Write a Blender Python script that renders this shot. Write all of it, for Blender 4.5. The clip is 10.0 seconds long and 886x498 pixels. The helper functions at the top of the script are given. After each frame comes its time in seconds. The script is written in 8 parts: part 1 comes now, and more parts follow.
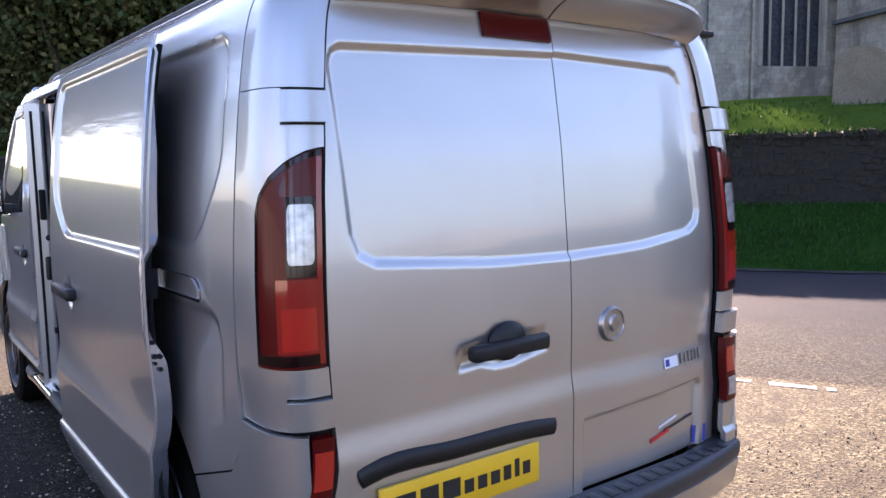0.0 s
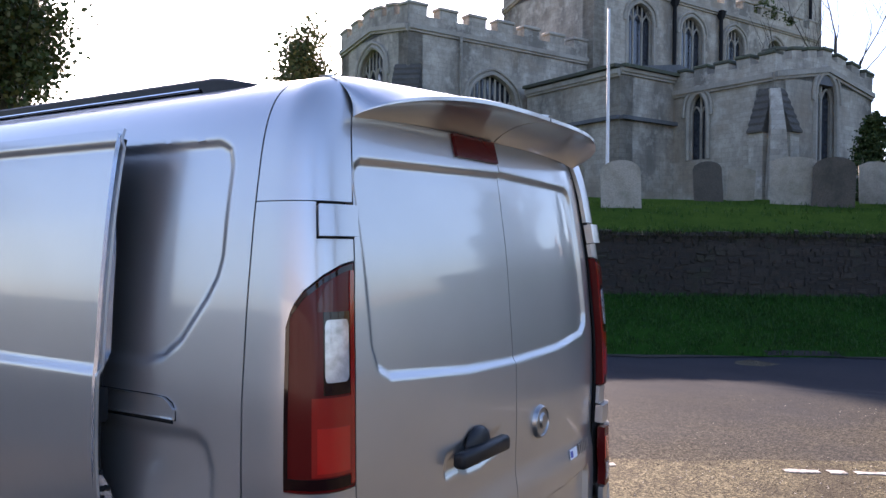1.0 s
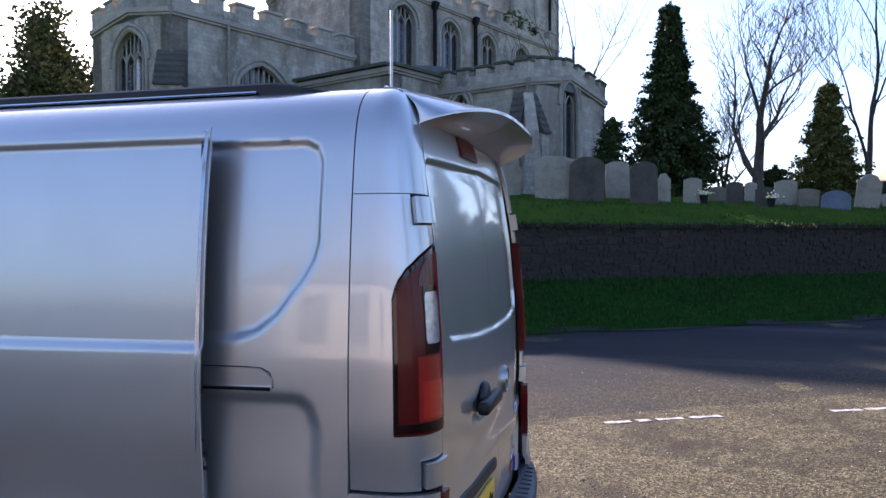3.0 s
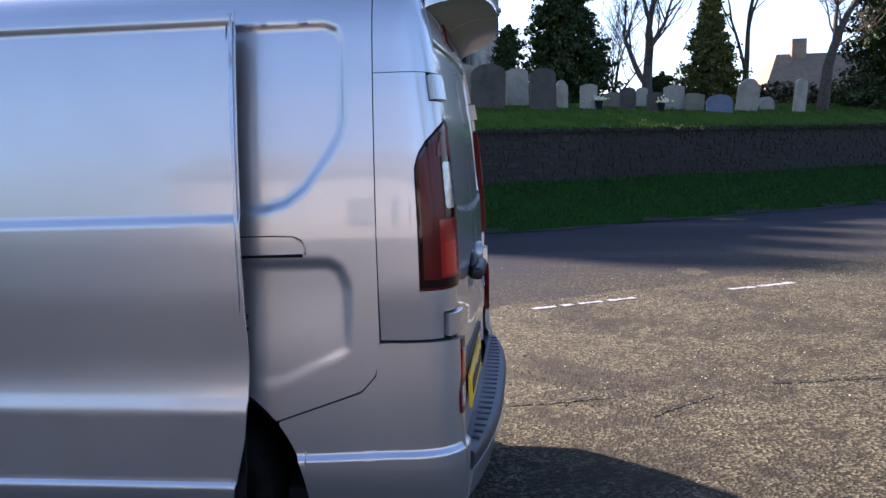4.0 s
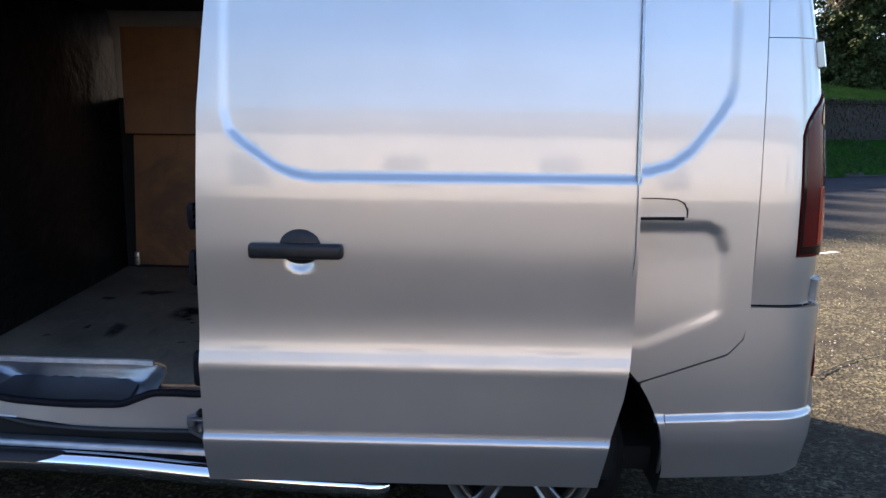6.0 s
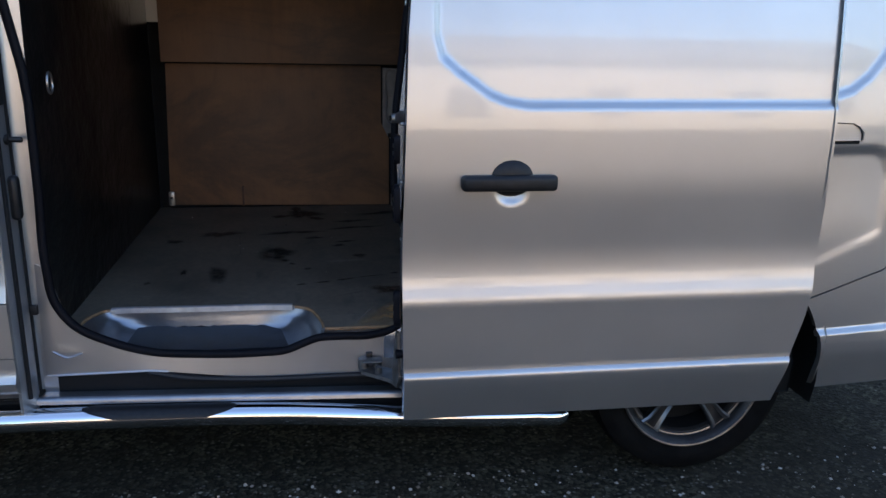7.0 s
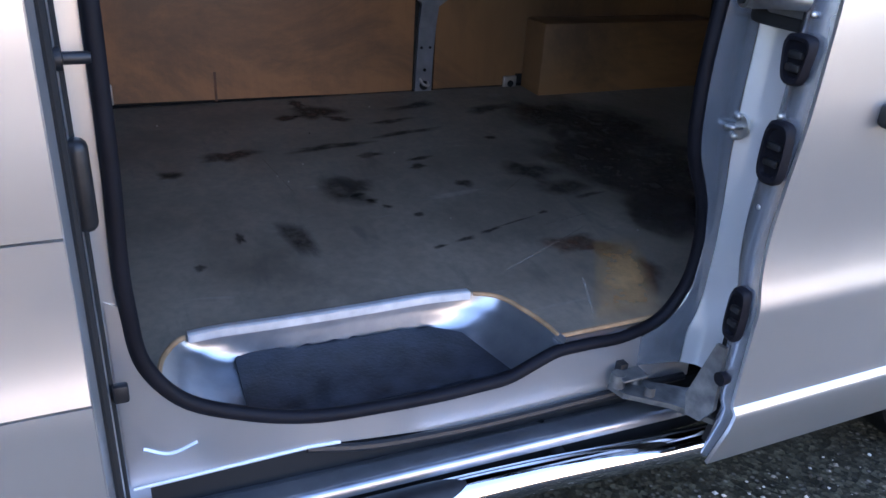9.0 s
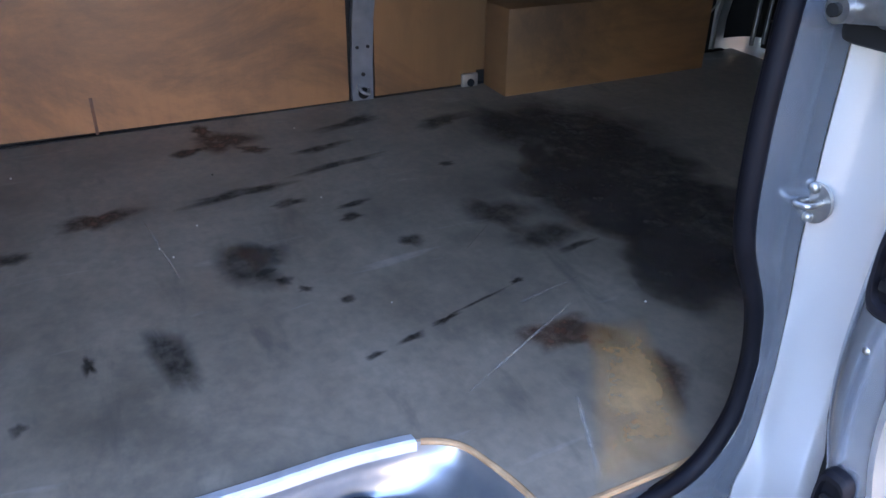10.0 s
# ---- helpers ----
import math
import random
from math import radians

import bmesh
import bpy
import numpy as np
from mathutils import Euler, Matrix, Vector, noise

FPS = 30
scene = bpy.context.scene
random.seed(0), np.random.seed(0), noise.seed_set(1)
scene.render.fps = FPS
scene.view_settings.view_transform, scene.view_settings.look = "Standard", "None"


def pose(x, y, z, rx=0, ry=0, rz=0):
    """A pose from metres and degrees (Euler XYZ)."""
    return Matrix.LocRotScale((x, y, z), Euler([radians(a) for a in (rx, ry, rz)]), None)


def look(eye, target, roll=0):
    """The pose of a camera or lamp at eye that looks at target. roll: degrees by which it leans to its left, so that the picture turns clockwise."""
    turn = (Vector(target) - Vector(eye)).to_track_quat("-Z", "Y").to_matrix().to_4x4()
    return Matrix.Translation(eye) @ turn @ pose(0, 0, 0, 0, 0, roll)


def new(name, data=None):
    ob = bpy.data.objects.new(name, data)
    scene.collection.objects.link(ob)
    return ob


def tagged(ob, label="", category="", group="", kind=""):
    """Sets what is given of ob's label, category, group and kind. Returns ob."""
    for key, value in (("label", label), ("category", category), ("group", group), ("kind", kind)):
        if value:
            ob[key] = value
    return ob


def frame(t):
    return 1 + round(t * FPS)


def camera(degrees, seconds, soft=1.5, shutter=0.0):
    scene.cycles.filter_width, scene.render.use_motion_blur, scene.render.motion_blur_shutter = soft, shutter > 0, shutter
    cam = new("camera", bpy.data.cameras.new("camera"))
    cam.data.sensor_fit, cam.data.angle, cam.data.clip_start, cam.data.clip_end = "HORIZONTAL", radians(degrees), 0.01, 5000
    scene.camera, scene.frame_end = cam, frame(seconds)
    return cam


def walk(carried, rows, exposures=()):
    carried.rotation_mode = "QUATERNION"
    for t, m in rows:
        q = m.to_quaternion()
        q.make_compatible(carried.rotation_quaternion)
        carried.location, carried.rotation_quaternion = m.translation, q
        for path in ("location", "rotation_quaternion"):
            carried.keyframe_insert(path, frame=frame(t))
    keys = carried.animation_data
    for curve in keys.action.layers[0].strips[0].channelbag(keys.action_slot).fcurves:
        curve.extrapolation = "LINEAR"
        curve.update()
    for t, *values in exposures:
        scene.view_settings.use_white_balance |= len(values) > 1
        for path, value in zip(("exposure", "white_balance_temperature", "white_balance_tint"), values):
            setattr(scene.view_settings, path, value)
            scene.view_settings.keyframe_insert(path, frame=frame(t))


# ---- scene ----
cam = camera(59.1, 10.0)
PATH = [
    (0, (-1.635,-1.395,1.451), (-0.45,0.201,1.235), -1.1),
    (0.5, (-1.879,-1.141,1.497), (-0.465,0.267,1.371), 0.8),
    (1, (-2.184,-0.907,1.531), (-0.487,0.149,1.524), 0.6),
    (1.5, (-2.386,-0.794,1.515), (-0.599,0.105,1.543), 1.74),
    (2, (-2.533,-0.559,1.526), (-0.665,0.153,1.595), -0.10),
    (2.2, (-2.583,-0.501,1.532), (-0.696,0.156,1.611), -0.17),
    (3.3, (-2.955,-0.289,1.476), (-1.000,0.124,1.391), 0.07),
    (3.5, (-3.003,-0.248,1.453), (-1.042,0.12,1.313), 0.5),
    (4, (-3.166,-0.04,1.394), (-1.193,0.176,1.15), -1.6),
    (4.5, (-3.253,0.212,1.356), (-1.306,0.424,0.95), -1.0),
    (5, (-3.224,0.52,1.359), (-1.275,0.691,0.941), -2.1),
    (5.5, (-3.241,0.892,1.39), (-1.277,1.039,1.042), -0.2),
    (6.8, (-3.179,2.031,1.417), (-1.251,1.798,0.939), 0.97),
    (7, (-3.139,2.251,1.385), (-1.229,1.957,0.871), 1.0),
    (7.5, (-2.943,2.663,1.36), (-1.09,2.335,0.683), 1.0),
    (8, (-2.559,2.865,1.324), (-0.733,2.559,0.568), -1.1),
    (8.5, (-2.215,3.009,1.315), (-0.45,2.462,0.551), 1.3),
    (9, (-1.894,3.077,1.335), (-0.273,2.298,0.461), 3.6),
    (9.5, (-1.613,2.908,1.323), (0.008,2.13,0.447), 2.0),
    (10, (-1.384,2.746,1.319), (0.18,1.942,0.366), 0.8),
]
EXPOSURES = [(0.0, 3.03, 6650, 32), (0.5, 2.68, 6400, 28), (1.0, 2.55, 6350, 26), (2.0, 2.57, 6250, 26), (3.5, 2.2, 5800, 24), (4.0, 2.42, 5880, 24), (4.5, 2.55, 6100, 24), (5.5, 2.80, 6300, 19), (7.0, 2.68, 6600, 16), (7.5, 3.30, 6650, 18), (8.0, 3.90, 6250, 22), (8.5, 4.28, 6250, 24), (9.0, 4.43, 6400, 22), (9.5, 5.0, 6600, 22), (10.0, 5.56, 6700, 22)]
walk(cam, [(t, look(eye, target, roll)) for t, eye, target, roll in PATH], EXPOSURES)
SKY, SUN_POWER = 0.08, 4.6

# ---- world and sun ----
SUN_AZ, SUN_EL = 48.5, 22.5
world = bpy.data.worlds.new("sky")
scene.world = world
world.use_nodes = True
wn = world.node_tree.nodes
sky = wn.new("ShaderNodeTexSky")
sky.sky_type = "NISHITA"
sky.sun_disc = False
sky.sun_elevation = radians(SUN_EL)
sky.sun_rotation = radians(90 - SUN_AZ)
sky.dust_density = 1.6
sky.air_density = 1.0
sky.ozone_density = 3.0
wn["Background"].inputs["Strength"].default_value = SKY
world.node_tree.links.new(sky.outputs[0], wn["Background"].inputs["Color"])
sun_dir = Vector((math.cos(radians(SUN_AZ)) * math.cos(radians(SUN_EL)), math.sin(radians(SUN_AZ)) * math.cos(radians(SUN_EL)), math.sin(radians(SUN_EL))))
sun = new("sun", bpy.data.lights.new("sun", "SUN"))
sun.data.energy, sun.data.angle, sun.data.color = SUN_POWER, radians(1.2), (1.0, 0.84, 0.66)
sun.matrix_world = look(sun_dir * 60, (0, 0, 0))


# ---- materials ----
class Mat:
    """A small builder round one Principled material."""

    def __init__(self, name, color=(0.5, 0.5, 0.5), rough=0.5, metal=0.0, **more):
        self.m = bpy.data.materials.new(name)
        self.m.use_nodes = True
        self.t = self.m.node_tree
        self.b = self.t.nodes["Principled BSDF"]
        self.set("Base Color", (*color, 1))
        self.set("Roughness", rough)
        self.set("Metallic", metal)
        for k, v in more.items():
            self.set(k.replace("_", " "), v)

    def set(self, k, v):
        self.b.inputs[k].default_value = v

    def node(self, kind, **values):
        n = self.t.nodes.new(kind)
        for k, v in values.items():
            n.inputs[k.replace("_", " ")].default_value = v
        return n

    def link(self, a, b):
        self.t.links.new(a, b)

    def coords(self, scale=(1, 1, 1)):
        g = self.node("ShaderNodeNewGeometry")
        mp = self.node("ShaderNodeMapping")
        mp.inputs["Scale"].default_value = scale
        self.link(g.outputs["Position"], mp.inputs["Vector"])
        return mp.outputs[0]

    def noise(self, scale, detail=4.0, rough=0.55, stretch=(1, 1, 1), distort=0.0):
        n = self.node("ShaderNodeTexNoise", Scale=scale, Detail=detail, Roughness=rough, Distortion=distort)
        self.link(self.coords(stretch), n.inputs["Vector"])
        return n.outputs["Fac"]

    def voronoi(self, scale, feature="F1", stretch=(1, 1, 1)):
        n = self.node("ShaderNodeTexVoronoi", Scale=scale)
        n.feature = feature
        self.link(self.coords(stretch), n.inputs["Vector"])
        return n

    def ramp(self, fac, *stops):
        r = self.node("ShaderNodeValToRGB")
        e = r.color_ramp.elements
        while len(e) < len(stops):
            e.new(0.5)
        for el, (p, c) in zip(e, stops):
            el.position, el.color = p, (*c, 1) if len(c) == 3 else c
        self.link(fac, r.inputs["Fac"])
        return r.outputs["Color"]

    def mix(self, fac, a, b, mode="MIX"):
        n = self.node("ShaderNodeMix")
        n.data_type, n.blend_type = "RGBA", mode
        for sock, v in ((n.inputs[0], fac), (n.inputs[6], a), (n.inputs[7], b)):
            if isinstance(v, bpy.types.NodeSocket):
                self.link(v, sock)
            elif isinstance(v, tuple):
                sock.default_value = (*v, 1)
            else:
                sock.default_value = v
        return n.outputs[2]

    def color(self, sock):
        self.link(sock, self.b.inputs["Base Color"])
        return self

    def rough(self, fac, lo, hi):
        n = self.node("ShaderNodeMapRange")
        n.inputs["To Min"].default_value, n.inputs["To Max"].default_value = lo, hi
        self.link(fac, n.inputs["Value"])
        self.link(n.outputs[0], self.b.inputs["Roughness"])
        return self

    def bump(self, fac, strength=0.3, distance=0.01):
        n = self.node("ShaderNodeBump", Strength=strength, Distance=distance)
        self.link(fac, n.inputs["Height"])
        old = self.b.inputs["Normal"]
        if old.is_linked:
            self.link(old.links[0].from_socket, n.inputs["Normal"])
        self.link(n.outputs[0], old)
        return self

    def mapped(self, fac, lo, hi):
        n = self.node("ShaderNodeMapRange")
        n.inputs["From Min"].default_value, n.inputs["From Max"].default_value = lo, hi
        self.link(fac, n.inputs["Value"])
        return n.outputs[0]

    def random(self):
        return self.node("ShaderNodeObjectInfo").outputs["Random"]


def speckled(name, dark, light, scale, rough=0.6, metal=0.0, bump=0.0, dist=0.004, **more):
    m = Mat(name, light, rough, metal, **more)
    f = m.noise(scale)
    m.color(m.ramp(f, (0.3, dark), (0.7, light)))
    m.rough(f, rough * 0.85, min(1, rough * 1.15))
    if bump:
        m.bump(m.noise(scale * 6), bump, dist)
    return m.m


def make_paint():
    m = Mat("silver_paint", (0.5, 0.49, 0.47), 0.3, 0.82, Coat_Weight=1.0, Coat_Roughness=0.05, Coat_IOR=1.6)
    m.color(m.ramp(m.noise(1.7, 5), (0.35, (0.485, 0.478, 0.465)), (0.65, (0.53, 0.522, 0.508))))
    m.rough(m.noise(3.0, 7, 0.7), 0.30, 0.41)
    m.bump(m.noise(2.2, 2, 0.5), 0.025, 0.01)
    return m.m


def make_ply(name="plywood", stretch=(1, 4.5, 0.6), tone=1.0):
    """Varnished ply: quiet grain, broad blotches and a few dark runs."""
    m = Mat(name, (0.3, 0.16, 0.07), 0.55)
    k = lambda c: tuple(v * tone for v in c)
    grain = m.noise(4, 6, 0.6, stretch, 1.1)
    base = m.ramp(grain, (0.32, k((0.152, 0.066, 0.023))), (0.55, k((0.180, 0.080, 0.028))), (0.78, k((0.140, 0.060, 0.021))))
    base = m.mix(m.ramp(m.noise(2.2, 5), (0.46, (0, 0, 0)), (0.68, (0.75, 0.75, 0.75))), base, k((0.098, 0.045, 0.020)))
    base = m.mix(m.ramp(m.noise(0.9, 4, 0.5), (0.48, (0, 0, 0)), (0.7, (0.5, 0.5, 0.5))), base, k((0.215, 0.105, 0.042)))
    runs = m.noise(1.3, 6, 0.6, (1, stretch[1] * 0.4, stretch[2]))
    base = m.mix(m.ramp(runs, (0.52, (0, 0, 0)), (0.66, (0.7, 0.7, 0.7))), base, k((0.066, 0.033, 0.016)))
    grime = m.noise(1.7, 8, 0.7, (1, 0.7, 1.3), 0.8)
    base = m.mix(m.ramp(grime, (0.47, (0, 0, 0)), (0.62, (0.75, 0.75, 0.75))), base, k((0.060, 0.030, 0.015)))
    m.color(base)
    m.rough(m.noise(3, 5), 0.42, 0.65)
    m.bump(grain, 0.06, 0.002)
    return m.m


def make_floor():
    m = Mat("worn_floor", (0.1, 0.1, 0.1), 0.5)
    big, mid, fine = m.noise(1.3, 6, 0.65), m.noise(5, 7, 0.7), m.noise(45, 4)
    base = m.ramp(mid, (0.28, (0.076, 0.061, 0.046)), (0.5, (0.150, 0.123, 0.094)), (0.72, (0.215, 0.176, 0.134)))
    base = m.mix(m.ramp(big, (0.44, (0, 0, 0)), (0.66, (0.65, 0.65, 0.65))), base, (0.235, 0.192, 0.145))
    base = m.mix(m.ramp(m.noise(2.4, 6, 0.7, (1, 1, 1), 0.6), (0.52, (0, 0, 0)), (0.66, (0.6, 0.6, 0.6))), base, (0.075, 0.062, 0.048))
    streak = m.noise(7, 5, 0.6, (0.45, 1.4, 1), 0.3)
    base = m.mix(m.ramp(streak, (0.6, (0, 0, 0)), (0.72, (0.6, 0.6, 0.6))), base, (0.05, 0.044, 0.038))
    scuff = m.noise(14, 4, 0.5, (1.4, 0.25, 1), 0.4)
    base = m.mix(m.ramp(scuff, (0.66, (0, 0, 0)), (0.74, (0.3, 0.3, 0.3))), base, (0.34, 0.32, 0.29))
    m.color(m.mix(m.ramp(fine, (0.35, (0.25, 0.25, 0.25)), (0.6, (0, 0, 0))), base, (0.05, 0.048, 0.045)))
    m.rough(mid, 0.34, 0.62)
    m.bump(fine, 0.10, 0.002)
    return m.m


def make_gravel():
    m = Mat("gravelled_tarmac", (0.2, 0.18, 0.15), 0.9, Specular_IOR_Level=0.12)
    cell = m.voronoi(75)
    cell2 = m.voronoi(34)
    stone = m.node("ShaderNodeSeparateColor")
    m.link(cell.outputs["Color"], stone.inputs[0])
    tone = m.ramp(stone.outputs[0], (0.0, (0.007, 0.0065, 0.006)), (0.62, (0.017, 0.015, 0.013)), (0.86, (0.05, 0.042, 0.033)), (0.98, (0.20, 0.18, 0.155)))
    gap = m.ramp(cell.outputs["Distance"], (0.3, (0, 0, 0)), (0.55, (1, 1, 1)))
    base = m.mix(gap, tone, (0.007, 0.0065, 0.006))
    # loose tan gravel lies thick on the road side; the van's shaded side is darkened in colour
    sp = m.node("ShaderNodeSeparateXYZ")
    m.link(m.coords(), sp.inputs[0])
    drift = m.node("ShaderNodeMath")
    drift.operation = "MULTIPLY_ADD"
    m.link(m.noise(0.6, 5, 0.6), drift.inputs[0])
    drift.inputs[1].default_value = 2.6
    m.link(sp.outputs[0], drift.inputs[2])
    lit_zone = m.ramp(m.mapped(drift.outputs[0], -0.6, 2.2), (0.0, (0.12, 0.12, 0.12)), (1.0, (0.85, 0.85, 0.85)))
    base = m.mix(lit_zone, base, m.ramp(stone.outputs[1], (0.0, (0.018, 0.016, 0.009)), (0.55, (0.068, 0.060, 0.034)), (1.0, (0.20, 0.178, 0.112))))
    base = m.mix(m.ramp(m.noise(0.9, 7, 0.7), (0.48, (0, 0, 0)), (0.62, (0.8, 0.8, 0.8))), base, (0.026, 0.022, 0.016))
    base = m.mix(m.ramp(m.noise(7, 6, 0.7), (0.48, (0, 0, 0)), (0.62, (0.6, 0.6, 0.6))), base, (0.022, 0.018, 0.012))
    m.color(base)
    m.bump(m.noise(160, 4, 0.6), 0.5, 0.008)
    m.bump(cell.outputs["Distance"], 0.6, 0.008)
    return m.m


def make_asphalt():
    m = Mat("asphalt", (0.06, 0.06, 0.062), 0.9, Specular_IOR_Level=0.04)
    a, b = m.noise(220, 3), m.noise(0.8, 5, 0.6, (1, 0.35, 1))
    base = m.ramp(a, (0.35, (0.013, 0.0145, 0.0185)), (0.55, (0.027, 0.0295, 0.035)), (0.75, (0.060, 0.063, 0.068)))
    base = m.mix(m.ramp(b, (0.4, (0, 0, 0)), (0.65, (0.5, 0.5, 0.5))), base, (0.040, 0.042, 0.046))
    # grit carried over from the parking side lies in drifts along the road's near edge
    place = m.node("ShaderNodeVectorMath")
    place.operation = "DOT_PRODUCT"
    m.link(m.coords(), place.inputs[0])
    place.inputs[1].default_value = (0.848, 0.53, 0)
    drift = m.node("ShaderNodeMath")
    drift.operation = "MULTIPLY_ADD"
    m.link(m.noise(0.55, 6, 0.65), drift.inputs[0])
    drift.inputs[1].default_value = -5.5
    m.link(place.outputs["Value"], drift.inputs[2])
    cover = m.ramp(m.mapped(drift.outputs[0], 0.4, 3.4), (0.0, (0.92, 0.92, 0.92)), (0.45, (0.4, 0.4, 0.4)), (1.0, (0, 0, 0)))
    stone = m.node("ShaderNodeSeparateColor")
    grit = m.voronoi(75)
    m.link(grit.outputs["Color"], stone.inputs[0])
    tan = m.ramp(stone.outputs[1], (0.0, (0.014, 0.013, 0.010)), (0.55, (0.042, 0.038, 0.028)), (1.0, (0.115, 0.104, 0.078)))
    # pale wheel tracks run with the road
    track = m.noise(0.5, 4, 0.6, (1, 0.12, 1))
    base = m.mix(m.ramp(track, (0.55, (0, 0, 0)), (0.63, (0.45, 0.45, 0.45)), (0.7, (0, 0, 0))), base, (0.085, 0.086, 0.088))
    m.color(m.mix(cover, base, tan))
    m.bump(grit.outputs["Distance"], 0.3, 0.006)
    m.bump(a, 0.5, 0.006)
    return m.m


def make_grass(name, a, b):
    m = Mat(name, a, 0.85, Specular_IOR_Level=0.0)
    f = m.noise(1.3, 6, 0.65)
    base = m.ramp(f, (0.32, a), (0.68, b))
    m.color(m.mix(m.ramp(m.noise(26, 5), (0.4, (0, 0, 0)), (0.7, (0.6, 0.6, 0.6))), base, (b[0] * 1.35, b[1] * 1.2, b[2] * 1.3)))
    m.bump(m.noise(60, 5), 0.8, 0.03)
    return m.m


def make_stone(name, a, b, c, scale=1.0, bump=0.4):
    m = Mat(name, a, 0.9)
    f, g = m.noise(1.1 * scale, 6, 0.65), m.noise(14 * scale, 5, 0.65)
    base = m.ramp(g, (0.3, a), (0.7, b))
    base = m.mix(m.ramp(f, (0.45, (0, 0, 0)), (0.7, (0.8, 0.8, 0.8))), base, c)
    m.color(m.mix(m.ramp(m.random(), (0.0, (0, 0, 0)), (1.0, (0.35, 0.35, 0.35))), base, c))
    m.bump(g, bump, 0.03)
    return m.m


def make_ashlar():
    m = Mat("church_limestone", (0.3, 0.27, 0.22), 0.9)
    br = m.node("ShaderNodeTexBrick", Scale=1.0, Mortar_Size=0.007, Brick_Width=0.40, Row_Height=0.18, Bias=0.0)
    br.inputs["Color1"].default_value, br.inputs["Color2"].default_value, br.inputs["Mortar"].default_value = (0.43, 0.38, 0.295, 1), (0.33, 0.29, 0.225, 1), (0.27, 0.24, 0.19, 1)
    g = m.node("ShaderNodeNewGeometry")
    sp = m.node("ShaderNodeSeparateXYZ")
    m.link(g.outputs["Position"], sp.inputs[0])
    ad = m.node("ShaderNodeMath")
    ad.operation = "ADD"
    m.link(sp.outputs[0], ad.inputs[0])
    m.link(sp.outputs[1], ad.inputs[1])
    cb = m.node("ShaderNodeCombineXYZ")
    m.link(ad.outputs[0], cb.inputs[0])
    m.link(sp.outputs[2], cb.inputs[1])
    m.link(cb.outputs[0], br.inputs["Vector"])
    stain = m.noise(0.55, 6, 0.65, (1, 1, 0.35))
    base = m.mix(m.ramp(stain, (0.44, (0, 0, 0)), (0.64, (0.85, 0.85, 0.85))), br.outputs["Color"], (0.125, 0.112, 0.088))
    base = m.mix(m.ramp(m.noise(1.7, 6, 0.7), (0.50, (0, 0, 0)), (0.64, (0.65, 0.65, 0.65))), base, (0.50, 0.45, 0.36))
    base = m.mix(m.ramp(m.noise(0.35, 5, 0.6), (0.52, (0, 0, 0)), (0.64, (0.55, 0.55, 0.55))), base, (0.24, 0.18, 0.115))
    m.color(m.mix(m.ramp(m.noise(7, 6, 0.7), (0.45, (0, 0, 0)), (0.75, (0.5, 0.5, 0.5))), base, (0.19, 0.16, 0.12)))
    m.bump(br.outputs["Fac"], 0.25, 0.02)
    m.bump(m.noise(18, 5), 0.25, 0.02)
    return m.m


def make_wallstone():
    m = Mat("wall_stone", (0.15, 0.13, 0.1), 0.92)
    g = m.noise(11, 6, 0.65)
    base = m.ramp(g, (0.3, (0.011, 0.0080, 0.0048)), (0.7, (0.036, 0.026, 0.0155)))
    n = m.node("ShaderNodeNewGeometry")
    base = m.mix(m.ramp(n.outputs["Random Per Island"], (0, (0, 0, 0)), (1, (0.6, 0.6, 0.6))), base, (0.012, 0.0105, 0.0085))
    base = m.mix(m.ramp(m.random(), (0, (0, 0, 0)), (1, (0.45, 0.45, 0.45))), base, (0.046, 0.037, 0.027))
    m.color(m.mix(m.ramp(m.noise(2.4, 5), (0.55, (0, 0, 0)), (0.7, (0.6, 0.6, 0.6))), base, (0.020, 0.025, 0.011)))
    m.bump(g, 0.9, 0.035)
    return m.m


def make_leaf(name, a, b, c, rough=0.6):
    m = Mat(name, a, rough, Specular_IOR_Level=0.12)
    n = m.node("ShaderNodeNewGeometry")
    m.color(m.ramp(n.outputs["Random Per Island"], (0.0, a), (0.55, b), (1.0, c)))
    return m.m


def make_mark(name, dark, light, scale, strength):
    """A stain, or a painted patch of light, that fades out towards its own rim."""
    m = Mat(name, dark, 0.6)
    f = m.noise(scale, 5, 0.65)
    m.color(m.ramp(f, (0.3, dark), (0.7, light)))
    a = m.node("ShaderNodeAttribute")
    a.attribute_name = "fade"
    worn = m.ramp(m.noise(scale * 1.3, 5, 0.7), (0.3, (0.35, 0.35, 0.35)), (0.6, (1, 1, 1)))
    m.link(m.mix(1.0, m.mix(1.0, a.outputs["Color"], worn, "MULTIPLY"), (strength, strength, strength), "MULTIPLY"), m.b.inputs["Alpha"])
    return m.m


PAINT = make_paint()
# one silver paint in two copies: shaded for sill and front post, lit for rear
JAMBSHADE = speckled("silver_jamb_shaded", (0.44, 0.445, 0.455), (0.51, 0.515, 0.525), 3, 0.30, 0.80, Coat_Weight=0.4, Coat_Roughness=0.05)
JAMBLIT = speckled("silver_jamb_lit", (0.55, 0.56, 0.575), (0.60, 0.61, 0.625), 3, 0.32, 0.45, Coat_Weight=0.6, Coat_Roughness=0.03)
# silver paint once more, with blue-grey shade put into its colour
EDGESHADE = speckled("silver_edge_shaded", (0.27, 0.30, 0.35), (0.35, 0.38, 0.43), 4, 0.26, 0.75, Coat_Weight=0.5, Coat_Roughness=0.03)
